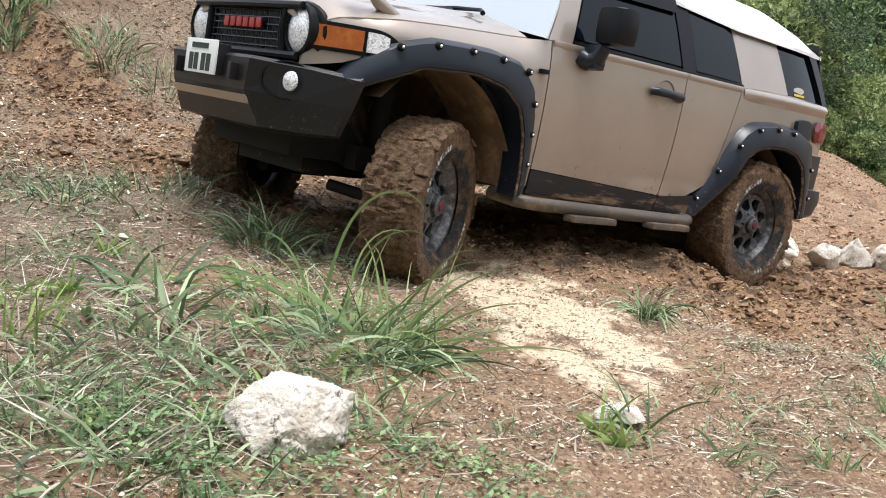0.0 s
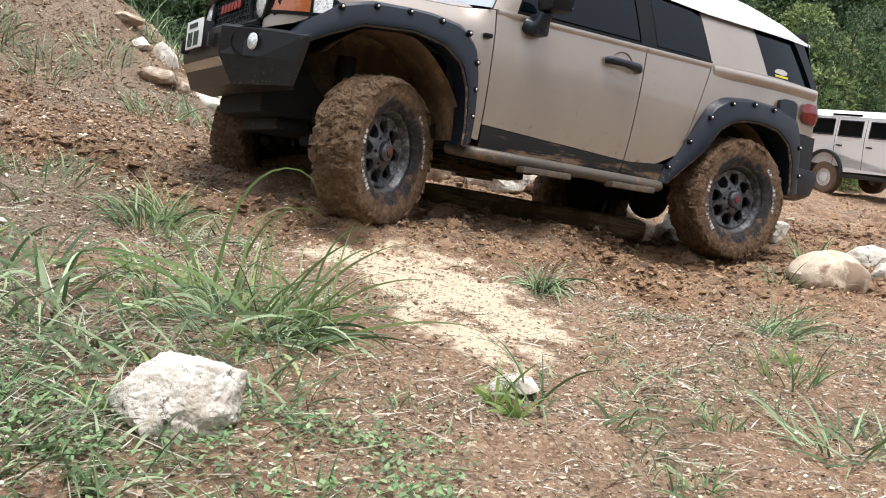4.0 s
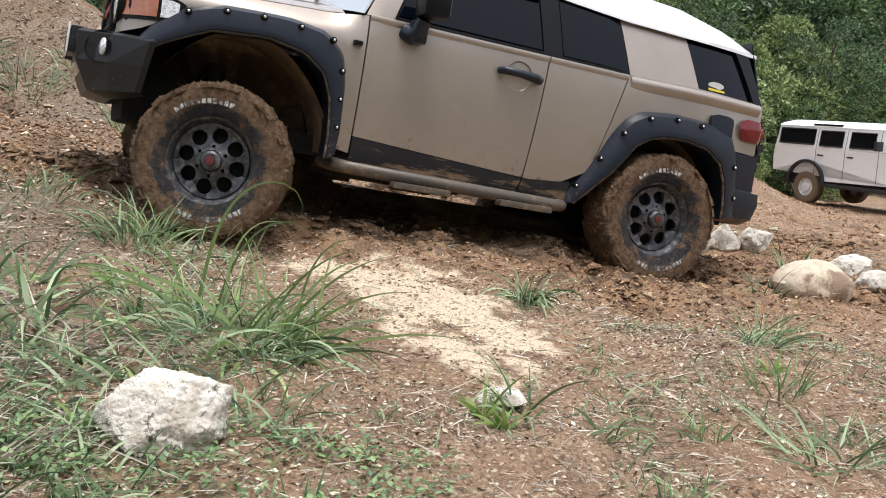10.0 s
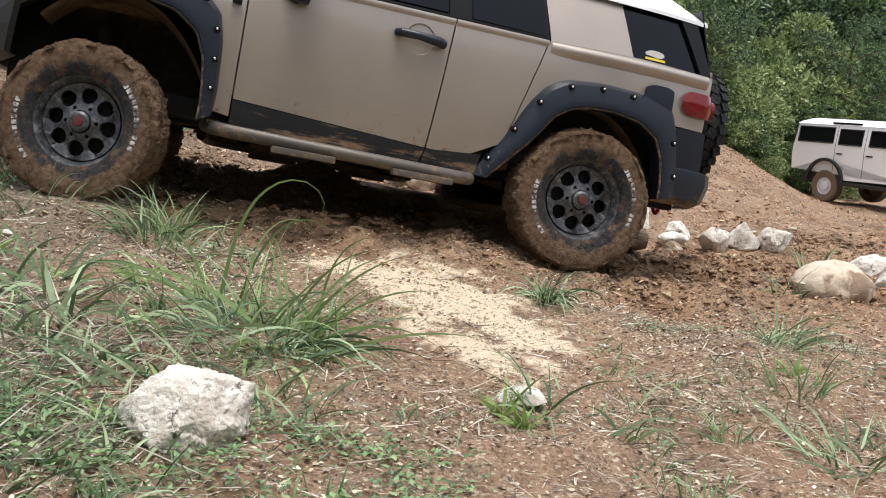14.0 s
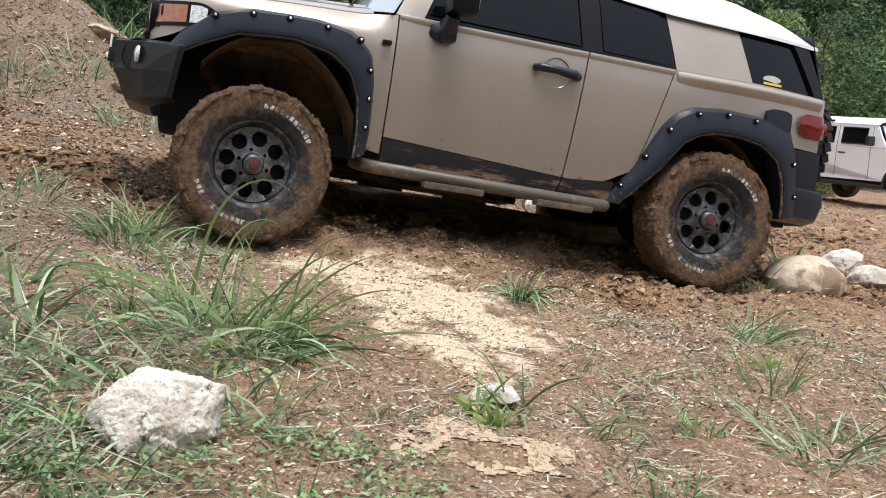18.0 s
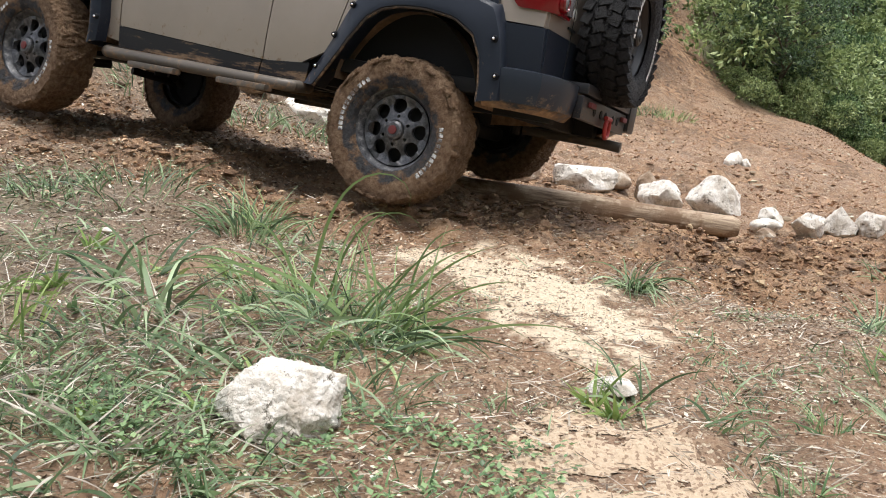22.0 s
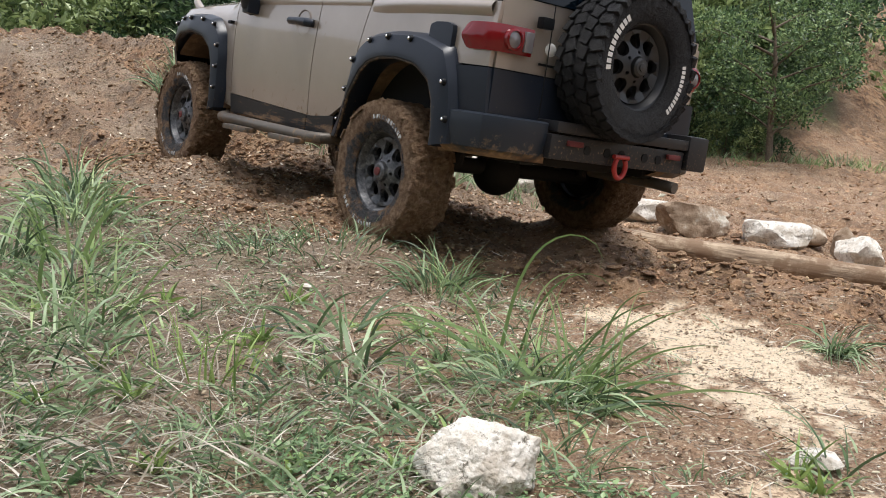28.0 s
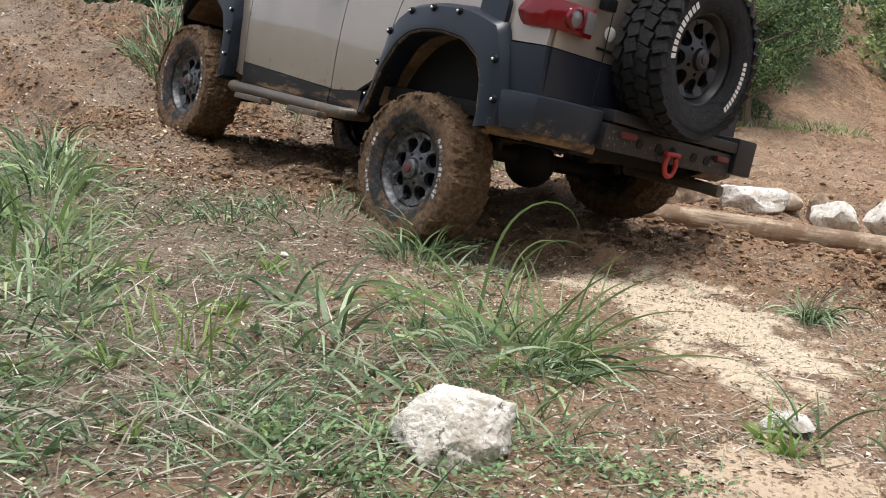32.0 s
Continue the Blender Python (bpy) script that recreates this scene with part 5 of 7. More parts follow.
chips("soil_flakes", 95000, (-3.6, 3.2, 1.85, 5.6), lambda x, y: (.30 + .45 * (rough(x, y, .4, 121, 3) > -.05)) * (1 - .85 * sand_mask(x, y)), .006, .026, "dark and pale flakes of bark and earth on the soil", 131)
chips("sand_flakes", 3600, (-.9, .7, 3.4, 5.3), lambda x, y: sand_mask(x, y) * (.25 + .7 * (rough(x, y, .2, 123, 3) > .05)), .006, .026, "brown flakes strewn over the pale sand", 132)
chips("bank_flakes", 60000, (-8.0, -1.5, 4.6, 10.5), lambda x, y: .35 + .4 * (rough(x, y, .5, 122, 3) > 0), .008, .05, "dark and pale flakes of earth on the bank", 133)
chips("yard_flakes", 46000, (-3, 10, 9.5, 27), lambda x, y: (.3 + .6 * (rough(x, y, .9, 125, 3) > 0)) * (1 - cover_mask(x, y)), .015, .08, "torn clods and flakes of mud over the yard", 135, MUDCHIP)
chips("track_flakes", 60000, (-4.0, 4.2, 5.0, 10.5), lambda x, y: .35 + .5 * (rough(x, y, .3, 124, 3) > 0), .008, .04, "torn flakes of mud along the track", 134, MUDCHIP)

# ---- grass and weeds ----
def foliage(name, low, mid, high, rough_=.42):
    m = material(name, mid, rough_, spec=.5)
    both_ = m.node_tree.nodes.new("ShaderNodeMath")
    both_.operation = "ADD"
    wire(m, island(m), both_.inputs[0])
    wire(m, m.node_tree.nodes.new("ShaderNodeObjectInfo").outputs["Random"], both_.inputs[1])
    part_ = m.node_tree.nodes.new("ShaderNodeMath")
    part_.operation = "FRACT"
    wire(m, both_.outputs[0], part_.inputs[0])
    shade(m, ramp(m, part_.outputs[0], [(0.0, low), (.5, mid), (1.0, high)]))
    b = m.node_tree.nodes["Principled BSDF"]
    t = m.node_tree.nodes.new("ShaderNodeBsdfTranslucent")
    x = node(m, "ShaderNodeMixShader", Fac=.30)
    wire(m, b.inputs["Base Color"].links[0].from_socket, t.inputs["Color"])
    wire(m, b.outputs[0], x.inputs[1])
    wire(m, t.outputs[0], x.inputs[2])
    wire(m, x.outputs[0], m.node_tree.nodes["Material Output"].inputs["Surface"])
    return m


BLADE = foliage("grass_blades", (.045, .076, .040), (.165, .250, .115), (.46, .57, .34))
FRESH = foliage("fresh_blades", (.12, .19, .07), (.25, .36, .13), (.44, .55, .26))
STRAW = foliage("dry_straw", (.11, .085, .062), (.37, .315, .245), (.80, .74, .64), .8)
LEAF = foliage("weed_leaves", (.08, .14, .06), (.17, .28, .12), (.33, .45, .21))
SEED = foliage("seedling_leaves", (0.15, 0.235, 0.070), (0.26, 0.37, 0.105), (0.40, 0.51, 0.18))


def strips(bx, by, bz, az, lean, length, width, curl, seg=4, power=1.3):
    """Tapering bent blades: (N, 2 * (seg + 1), 3) points and the faces of one."""
    n = len(bx)
    t = np.linspace(0, 1, seg + 1)
    ang = lean[:, None] + curl[:, None] * t[None] ** power
    ds = (length / seg)[:, None]
    hz = np.concatenate([np.zeros((n, 1)), np.cumsum(np.sin(ang[:, 1:]) * ds, 1)], 1)
    vt = np.concatenate([np.zeros((n, 1)), np.cumsum(np.cos(ang[:, 1:]) * ds, 1)], 1)
    cx, cy = np.cos(az)[:, None], np.sin(az)[:, None]
    px, py, pz = bx[:, None] + hz * cx, by[:, None] + hz * cy, bz[:, None] + vt
    w = (width[:, None] * .5) * np.maximum(1 - t[None] ** 1.6, .04) * (.55 + .9 * np.minimum(t[None] * 3, .5))
    tw = .95 * np.sin(2.4 * np.arange(n) + 1.2)[:, None] + .5 * t[None]
    ct, st, ca, sa = np.cos(tw) * w, np.sin(tw) * w, np.cos(ang), np.sin(ang)
    ox, oy, oz = -cy * ct + ca * cx * st, cx * ct + ca * cy * st, -sa * st
    a = np.stack([px + ox, py + oy, pz + oz], -1)
    b = np.stack([px - ox, py - oy, pz - oz + .15 * w], -1)
    P = np.stack([a, b], 2).reshape(n, -1, 3)
    f = [(2 * i, 2 * i + 1, 2 * i + 3, 2 * i + 2) for i in range(seg)]
    return P, f


def field(name, n, area, keep, lmin, lmax, wmin, wmax, lean, curl, mat, label, seed, category="grass", up=0.0):
    x, y, rng = scatter(n, area, keep, seed)
    m = len(x)
    P, f = strips(x, y, ground_height(x, y) + up, rng.uniform(0, math.tau, m), rng.uniform(*lean, m), lmin + (lmax - lmin) * rng.uniform(0, 1, m) ** 2, rng.uniform(wmin, wmax, m), rng.uniform(*curl, m))
    return pieces(name, P, f, mat, label, category)


def lush(x, y):
    return np.clip((cover_mask(x, y) - .16) * 2.4, 0, 1) * (1 - sand_mask(x, y)) * (1 - .8 * churn(x, y))


near_box = (-4.6, 2.6, 1.7, 6.0)
field("short_grass", 22000, near_box, lambda x, y: lush(x, y) * .6, .05, .24, .005, .013, (.4, 1.4), (.2, 1.3), BLADE, "short green grass between bare patches", 201)
field("thin_grass", 2600, near_box, lambda x, y: .10 * (1 - churn(x, y)) * (1 - sand_mask(x, y)), .02, .09, .002, .005, (.1, 1.2), (.2, 1.4), BLADE, "sparse thin grass on bare soil", 202)
def specks(x, y):
    return (rough(x, y, .24, 99, 3) > .16) * (1 - churn(x, y)) * (1 - sand_mask(x, y)) * step(-1.2, -.2, x)


field("sparse_sprouts", 14000, (-1.2, 2.6, 1.8, 5.0), lambda x, y: .55 * specks(x, y), .02, .11, .004, .009, (.1, 1.2), (.3, 1.6), BLADE, "sparse green sprouts in small patches on bare soil", 207)
field("loose_straw", 2600, (-1.4, 2.6, 1.8, 5.0), lambda x, y: .25 + .75 * specks(x, y), .06, .20, .003, .007, (1.25, 1.6), (-.2, .4), STRAW, "loose dry stalks strewn on bare soil", 208, "straw", .01)
field("dry_litter", 60000, near_box, lambda x, y: (.30 + .5 * lush(x, y)) * (1 - sand_mask(x, y)) * (1 - churn(x, y)), .015, .13, .002, .008, (1.25, 1.62), (-.2, .35), STRAW, "dry grey straw lying on the soil", 203, "straw", .006)
field("long_straw", 700, (-3.6, .6, 1.8, 4.4), lambda x, y: lush(x, y), .15, .34, .003, .006, (1.0, 1.55), (-.3, .6), STRAW, "long bent dry stalks in the grass", 204, "straw", .012)


def leaflets(name, n, area, keep, smin, smax, hmax, mat, label, seed):
    x, y, rng = scatter(n, area, keep, seed)
    m = len(x)
    s = rng.uniform(smin, smax, m)
    a, tilt = rng.uniform(0, math.tau, m), rng.uniform(.2, .8, m)
    u = np.stack([np.cos(a) * np.cos(tilt), np.sin(a) * np.cos(tilt), np.sin(tilt)], 1)
    w = np.stack([-np.sin(a), np.cos(a), 0 * a], 1)
    o = np.stack([x, y, ground_height(x, y) + rng.uniform(.004, hmax, m)], 1)
    S = s[:, None]
    P = np.stack([o, o + u * S * .4 + w * S * .28, o + u * S * .95 - np.array([0, 0, .12]) * S, o + u * S * .4 - w * S * .28], 1)
    return pieces(name, P, [(0, 1, 2, 3)], mat, label, "weeds")


leaflets("ground_weeds", 30000, near_box, lambda x, y: lush(x, y) * np.clip(.35 + 1.6 * rough(x, y, .35, 95, 3), 0, 1), .012, .036, .045, LEAF, "low leafy weeds covering the soil", 205)
leaflets("sprout_leaves", 9000, (-1.2, 2.6, 1.8, 5.0), lambda x, y: .5 * specks(x, y), .010, .026, .03, LEAF, "tiny leafy weeds in patches on bare soil", 209)
leaflets("boulder_weeds", 2600, (-1.35, .15, 2.25, 2.75), lambda x, y: np.clip(.55 + 1.5 * rough(x, y, .25, 97, 3), 0, 1), .014, .036, .05, LEAF, "clover-like weeds round the boulder's foot", 206)


def tuft(x, y, n, length, width, spread, seed, mat=BLADE, lean=(.05, .75), curl=(.4, 1.7), label="clump of green grass", seg=7, name="grass_tuft", drift=None, power=1.5):
    rng = np.random.default_rng(seed)
    r, a = spread * np.sqrt(rng.uniform(0, 1, n)), rng.uniform(0, math.tau, n)
    bx, by = x + r * np.cos(a), y + r * np.sin(a)
    az = a + rng.normal(0, .7, n)
    if drift is not None:
        az = np.where(rng.uniform(0, 1, n) < .6, drift + rng.normal(0, .5, n), az)
    P, f = strips(bx, by, ground_height(bx, by) - .005, az, rng.uniform(*lean, n), length * rng.uniform(.35, 1, n), width * rng.uniform(.6, 1.1, n), rng.uniform(*curl, n), seg, power)
    o = np.array([x, y, gz(x, y)])
    me = pieces(name, P - o, f, mat, "", "", True)
    ob = new(name, me)
    ob.location = o
    return tagged(ob, label, "grass", kind="stuff")


def blade_clump(x, y, rows, mat, label, name="grass_clump"):
    """A clump whose long blades are parts: (dx, dy, azimuth, lean, length, width, curl, power) each."""
    clump = tagged(new(name), label, "grass")
    o = np.array([x, y, gz(x, y)])
    clump.location = o
    for dx, dy, az, lean, length, width, curl, power in rows:
        one = np.ones(1)
        P, f = strips(one * (x + dx), one * (y + dy), ground_height(one * (x + dx), one * (y + dy)) - .01, one * az, one * lean, one * length, one * width * .62, one * curl, 16, power)
        b = new("blade", pieces("blade", P - o, f, mat, "", "", True))
        b.parent = clump
    return clump


tall = "tall broad-bladed grass with bent tips"
blade_clump(-.93, 3.68, ((0, 0, -.05, .20, .86, .026, 3.1, 3.6), (.06, .02, .10, .30, .66, .022, 2.4, 3.2), (.10, .0, .2, .12, .56, .022, 2.4, 3.6), (-.02, .03, 3.2, .65, .50, .026, 1.0, 1.6), (-.05, 0, 2.9, .85, .52, .024, .9, 1.5),
                         (-.04, -.05, 3.5, .75, .55, .026, 1.3, 1.7), (0, -.06, 3.3, .95, .48, .024, .8, 1.4), (.05, .03, 1.2, .15, .50, .024, 1.4, 2.5), (-.03, .05, 2.6, .35, .52, .026, 1.5, 2.2), (.16, .02, .9, .05, .40, .026, .4, 1.5)),
            FRESH, "long arching grass blades with folded tips")
blade_clump(-.62, 3.60, ((0, 0, .25, .62, .56, .030, .7, 1.6), (.16, 0, .1, .03, .46, .024, .35, 1.5), (.02, .02, -.2, .40, .52, .026, 1.0, 1.8), (.05, -.03, .15, .75, .56, .024, .9, 1.5), (-.12, .02, 1.0, .08, .50, .030, .9, 2.0), (-.04, .03, 2.2, .18, .48, .030, 1.0, 2.2), (.08, .02, .4, .12, .52, .028, 1.6, 3.0),
                         (.06, -.05, -.5, .95, .60, .024, 1.0, 1.4), (-.05, 0, .5, .50, .56, .028, 1.1, 2.0), (.0, -.04, 2.0, .30, .56, .028, 1.3, 2.0), (-.1, -.02, 3.4, .75, .62, .030, 1.0, 1.6), (.14, -.06, -.2, 1.1, .62, .028, .6, 1.4), (.1, .04, 2.4, .7, .5, .026, 1.2, 1.6)),
            FRESH, "fresh broad grass blades leaning over the soil")
wild = random.Random(17)
for cx, cy, n in ((-2.85, 3.50, 12), (-2.45, 3.40, 10), (-1.46, 3.14, 9), (-2.15, 2.72, 10), (-2.7, 2.85, 10), (-1.62, 3.68, 9)):
    blade_clump(cx, cy, [(wild.uniform(-.12, .12), wild.uniform(-.10, .10), wild.uniform(0, 6.28), wild.uniform(.5, 1.25), wild.uniform(.26, .46), wild.uniform(.014, .024), wild.uniform(.7, 1.9), wild.uniform(1.4, 2.6)) for _ in range(n)],
                BLADE, "broad drooping grass blades over matted straw")
tuft(-.74, 3.56, 64, .44, .018, .27, 301, BLADE, (.4, 1.45), (.5, 2.0), tall, drift=.3, seg=10, power=1.6)
tuft(-.80, 3.50, 36, .42, .018, .30, 302, FRESH, (.5, 1.4), (.5, 1.9), tall, seg=10, power=1.6)
tuft(-.54, 3.46, 22, .48, .018, .16, 303, BLADE, (.6, 1.3), (.6, 1.6), "arching grass beside the boulder", drift=-.1)
tuft(-1.0, 3.38, 16, .55, .020, .16, 304, BLADE, (.6, 1.25), (.6, 1.6), "arching grass beside the boulder", drift=3.5)
tuft(-.76, 3.60, 60, .46, .010, .22, 337, FRESH, (.15, 1.1), (.4, 2.0), tall, seg=9)
tuft(-.66, 3.52, 50, .40, .009, .22, 338, BLADE, (.2, 1.2), (.3, 1.8), tall, seg=9)
tuft(-.70, 3.45, 110, .26, .008, .26, 305, BLADE, (.2, 1.3), (.2, 1.4), "short grass at the foot of tall blades")
tuft(-.50, 2.95, 30, .34, .011, .12, 333, BLADE, (.3, 1.2), (.4, 1.5), "drooping grass beside the boulder", drift=-.9)
tuft(-1.15, 3.75, 26, .36, .012, .16, 334, BLADE, (.2, 1.1), (.6, 1.9), "loose arching green grass")
tuft(-.95, 2.95, 9, .55, .014, .10, 335, BLADE, (.7, 1.15), (.2, 1.0), "long bent blades reaching over the boulder", drift=2.6)
for k in range(84):
    gx, gy = -.9 - 2.2 * ((k * .7548) % 1.0), 1.98 + 1.5 * ((k * .5698) % 1.0)
    dry_ = k % 5 in (0, 2)
    long_ = .12 + .14 * ((k * .37) % 1.0)
    tuft(gx, gy, 46 if dry_ else 30, long_ * (1.5 if dry_ else 1.0), .008 if dry_ else .013, .20, 460 + k, STRAW if dry_ else (FRESH if k % 7 == 0 else BLADE), (.9, 1.5) if dry_ else (.45, 1.4), (-.1, .6) if dry_ else (.4, 1.5), "matted dry grey grass on soil" if dry_ else "loose drooping green grass over straw", name="grass")
for k in range(26):
    gx, gy = -.6 - 2.3 * ((k * .6180) % 1.0), 2.05 + 1.9 * ((k * .4142) % 1.0)
    tuft(gx, gy, 11, .09 + .05 * ((k * .29) % 1.0), .026, .03, 960 + k, SEED if k % 3 == 0 else LEAF, (.2, 1.2), (.2, .9), "small broad-leaved weed among straw", name="seedling", seg=5)
tuft(-1.52, 4.75, 91, 0.40, 0.012, 0.14, 306, BLADE, (.1, .95), (.5, 1.7), "dense rounded clump of green grass")
tuft(-1.42, 4.85, 33, 0.34, 0.010, 0.09, 307, FRESH, (.1, .9), (.5, 1.7), "clump of fresh grass by the track")
tuft(-2.15, 4.95, 104, 0.26, 0.010, 0.30, 308, BLADE, (.1, 1.0), (.4, 1.5), "low spreading patch of grass")
tuft(-2.55, 4.9, 65, 0.23, 0.010, 0.25, 309, BLADE, (.1, 1.0), (.4, 1.5), "low spreading patch of grass")
tuft(.43, 4.88, 78, 0.46, 0.012, 0.07, 310, BLADE, (.5, 1.2), (1.0, 2.4), "clump of grass drooping down the slope", drift=-1.3)
tuft(.40, 4.92, 13, 0.37, 0.010, 0.05, 311, STRAW, (.2, 1.0), (.6, 1.6), "dry blades in a grass clump", drift=-.2)
tuft(.30, 3.28, 20, 0.44, 0.014, 0.07, 312, BLADE, (.2, 1.1), (.8, 2.2), "long grass beside a white stone")
tuft(.55, 3.15, 13, 0.28, 0.012, 0.06, 313, BLADE, (.4, 1.0), (.5, 1.5), "short bent grass on the slope", drift=-.8)
tuft(1.52, 4.62, 71, 0.40, 0.010, 0.11, 314, BLADE, (.5, 1.3), (.3, 1.2), "flattened clump of grass", drift=.2)
tuft(1.38, 3.95, 39, 0.25, 0.010, 0.11, 315, LEAF, (.1, .8), (.2, 1.0), "small leafy weed clump")
tuft(1.38, 3.35, 78, 0.34, 0.012, 0.16, 316, BLADE, (.5, 1.3), (.3, 1.1), "flattened clump of grass")
tuft(.95, 3.30, 33, 0.14, 0.008, 0.07, 317, LEAF, (.2, 1.1), (.2, .8), "tiny weed clump on bare soil")
tuft(.72, 2.72, 31, 0.14, 0.008, 0.07, 318, LEAF, (.2, 1.1), (.2, .8), "tiny weed clump on bare soil")
tuft(-1.62, 3.70, 26, 0.50, 0.022, 0.14, 319, BLADE, (.45, 1.3), (.7, 2.0), tall, seg=9)
tuft(-1.40, 3.32, 14, 0.46, 0.024, 0.10, 320, BLADE, (.2, 1.1), (.8, 2.2), tall, seg=9)
tuft(-1.85, 3.05, 33, 0.31, 0.012, 0.18, 321, SEED, (.0, .7), (.1, .8), "bright green sprouting weeds")
tuft(2.30, 6.42, 28, 0.40, 0.010, 0.09, 322, BLADE, (.05, .6), (.1, .8), "spiky grass behind the round boulder")
tuft(2.0, 6.05, 28, 0.25, 0.009, 0.11, 323, BLADE, (.3, 1.2), (.3, 1.0), "grass at the boulder's side")
tuft(-1.05, 2.35, 60, .20, .007, .26, 324, BLADE, (.3, 1.2), (.2, 1.2), "matted green grass over straw")
tuft(-1.45, 2.55, 70, .26, .008, .28, 325, BLADE, (.3, 1.2), (.2, 1.2), "matted green grass over straw")
tuft(-1.25, 2.95, 50, .20, .006, .24, 326, STRAW, (.7, 1.5), (-.1, .6), "matted dry grey grass on soil")
tuft(-1.75, 2.45, 60, .24, .006, .26, 327, STRAW, (.7, 1.5), (-.1, .6), "matted dry grey grass on soil")
tuft(-.35, 2.25, 40, .14, .009, .18, 328, LEAF, (.2, 1.2), (.2, 1.0), "leafy weeds in front of the boulder")
rng0 = random.Random(7)
for k in range(15):
    gx, gy = -2.55 - rng0.uniform(-.35, 1.3), 2.75 + k * .19 + rng0.uniform(-.2, .2)
    gx = min(gx, .06 * k - .77 * gy)
    tuft(gx - .06 * k, gy, rng0.randint(22, 34), rng0.uniform(.42, .70), rng0.uniform(.016, .026), rng0.uniform(.14, .28), 340 + k, BLADE if k % 4 else FRESH, (.05, 1.0), (.6, 2.4), "stand of tall green grass" if k % 4 else "stand of tall fresh green grass")
    tuft(gx - .06 * k, gy - .1, 50, .22, .010, .30, 440 + k, BLADE, (.2, 1.2), (.2, 1.3), "short rank grass under tall blades", name="grass")
for k, (gx, gy) in enumerate(((-.95, 2.6), (.16, 3.22), (-1.95, 2.75), (-1.6, 2.35), (-2.2, 2.6), (-1.3, 3.9), (-1.85, 3.5), (1.42, 4.15), (-2.0, 4.1), (.22, 3.12))):
    tuft(gx, gy, 13, .15 if gx != .16 else .22, .024, .025, 370 + k, SEED, (.2, 1.0), (.2, .9), "bright green broad-leaved seedling", name="seedling")
for k, (gx, gy) in enumerate(((-2.25, 8.85), (-1.85, 9.15), (-2.65, 8.55), (-3.4, 9.3), (-3.8, 8.9), (-3.1, 10.3), (-2.9, 10.5), (-4.6, 9.2))):
    tuft(gx, gy, 60, .38, .014, .28, 390 + k, BLADE, (.1, .9), (.2, 1.2), "rank grass among the bank's rocks")

tuft(-5.68, 9.45, 300, .48, .024, .42, 398, BLADE, (.0, .9), (.4, 1.8), "tall grass clump on the bank")
tuft(-4.45, 9.15, 130, .34, .016, .34, 399, BLADE, (.1, 1.0), (.4, 1.6), "grass clump on the bank")

# ---- the log ----
LOG = material("peeled_log", (.4, .27, .15), .75)
co = coords(LOG)
sc = node(LOG, "ShaderNodeMapping", Scale=(1.2, 14.0, 14.0))
wire(LOG, co, sc.inputs["Vector"])
tone = ramp(LOG, noise_node(LOG, sc.outputs[0], 3.0, 8, .7), [(.28, (.07, .042, .026)), (.42, (.22, .15, .095)), (.58, (.46, .35, .24)), (.8, (.64, .54, .41))])
mudm = ramp(LOG, noise_node(LOG, co, 5.0, 8, .7), [(.48, (0, 0, 0)), (.58, (.9,) * 3)])
shade(LOG, mix(LOG, mudm, tone, MUD))
relief(LOG, noise_node(LOG, sc.outputs[0], 6.0, 6, .7), .5, .01)
bm = bmesh.new()
n, rings = 28, []
for i, x in enumerate(np.linspace(-1.12, 1.12, 44)):
    ring = []
    for k in range(n):
        a = k * math.tau / n
        r = .088 - .008 * x + .010 * noise.noise(Vector((x * 1.5, math.cos(a), math.sin(a)))) + .004 * noise.noise(Vector((x * 6, 4 * math.cos(a), 4 * math.sin(a))))
        r *= 1 - .25 * max(0, (abs(x) - 1.08) / .04)
        ring.append(bm.verts.new((x, r * math.cos(a), r * math.sin(a))))
    rings.append(ring)
for a, b in zip(rings, rings[1:]):
    for k in range(n):
        bm.faces.new((a[k], a[(k + 1) % n], b[(k + 1) % n], b[k]))
bm.faces.new(rings[0])
bm.faces.new(rings[-1])
log = part("log", bm, LOG)
log.matrix_basis = pose(.215, 7.15, .563, 20, math.degrees(math.atan2(.24, 2.15)), 0)
tagged(log, "muddy peeled tree log lying beside the track", "log")


# ---- silty water creeping down the slope ----
SILT = material("wet_silt", (.62, .49, .33), .8)
co = coords(SILT, True)
chip_s, _ = flakes(SILT, co, 95.0)
fine_s = noise_node(SILT, co, 55.0, 8, .75)
tone = ramp(SILT, fine_s, [(.25, (.33, .22, .14)), (.40, (.54, .40, .27)), (.7, (.68, .54, .38))])
tone = mix(SILT, ramp(SILT, chip_s, [(.16, (.8,) * 3), (.24, (0, 0, 0))]), tone, (.26, .16, .095))
shade(SILT, tone, ramp(SILT, noise_node(SILT, co, 9.0, 5), [(.35, (.6,) * 3), (.7, (.9,) * 3)]))
relief(SILT, fine_s, .8, .02)


def lie_z(x, y):
    """Height of the ground sheet itself between its corners."""
    i, j = np.clip(np.searchsorted(xs, x) - 1, 0, nx - 2), np.clip(np.searchsorted(ys, y) - 1, 0, ny - 2)
    u, v = (x - xs[i]) / (xs[i + 1] - xs[i]), (y - ys[j]) / (ys[j + 1] - ys[j])
    return (GZ[j, i] * (1 - u) + GZ[j, i + 1] * u) * (1 - v) + (GZ[j + 1, i] * (1 - u) + GZ[j + 1, i + 1] * u) * v


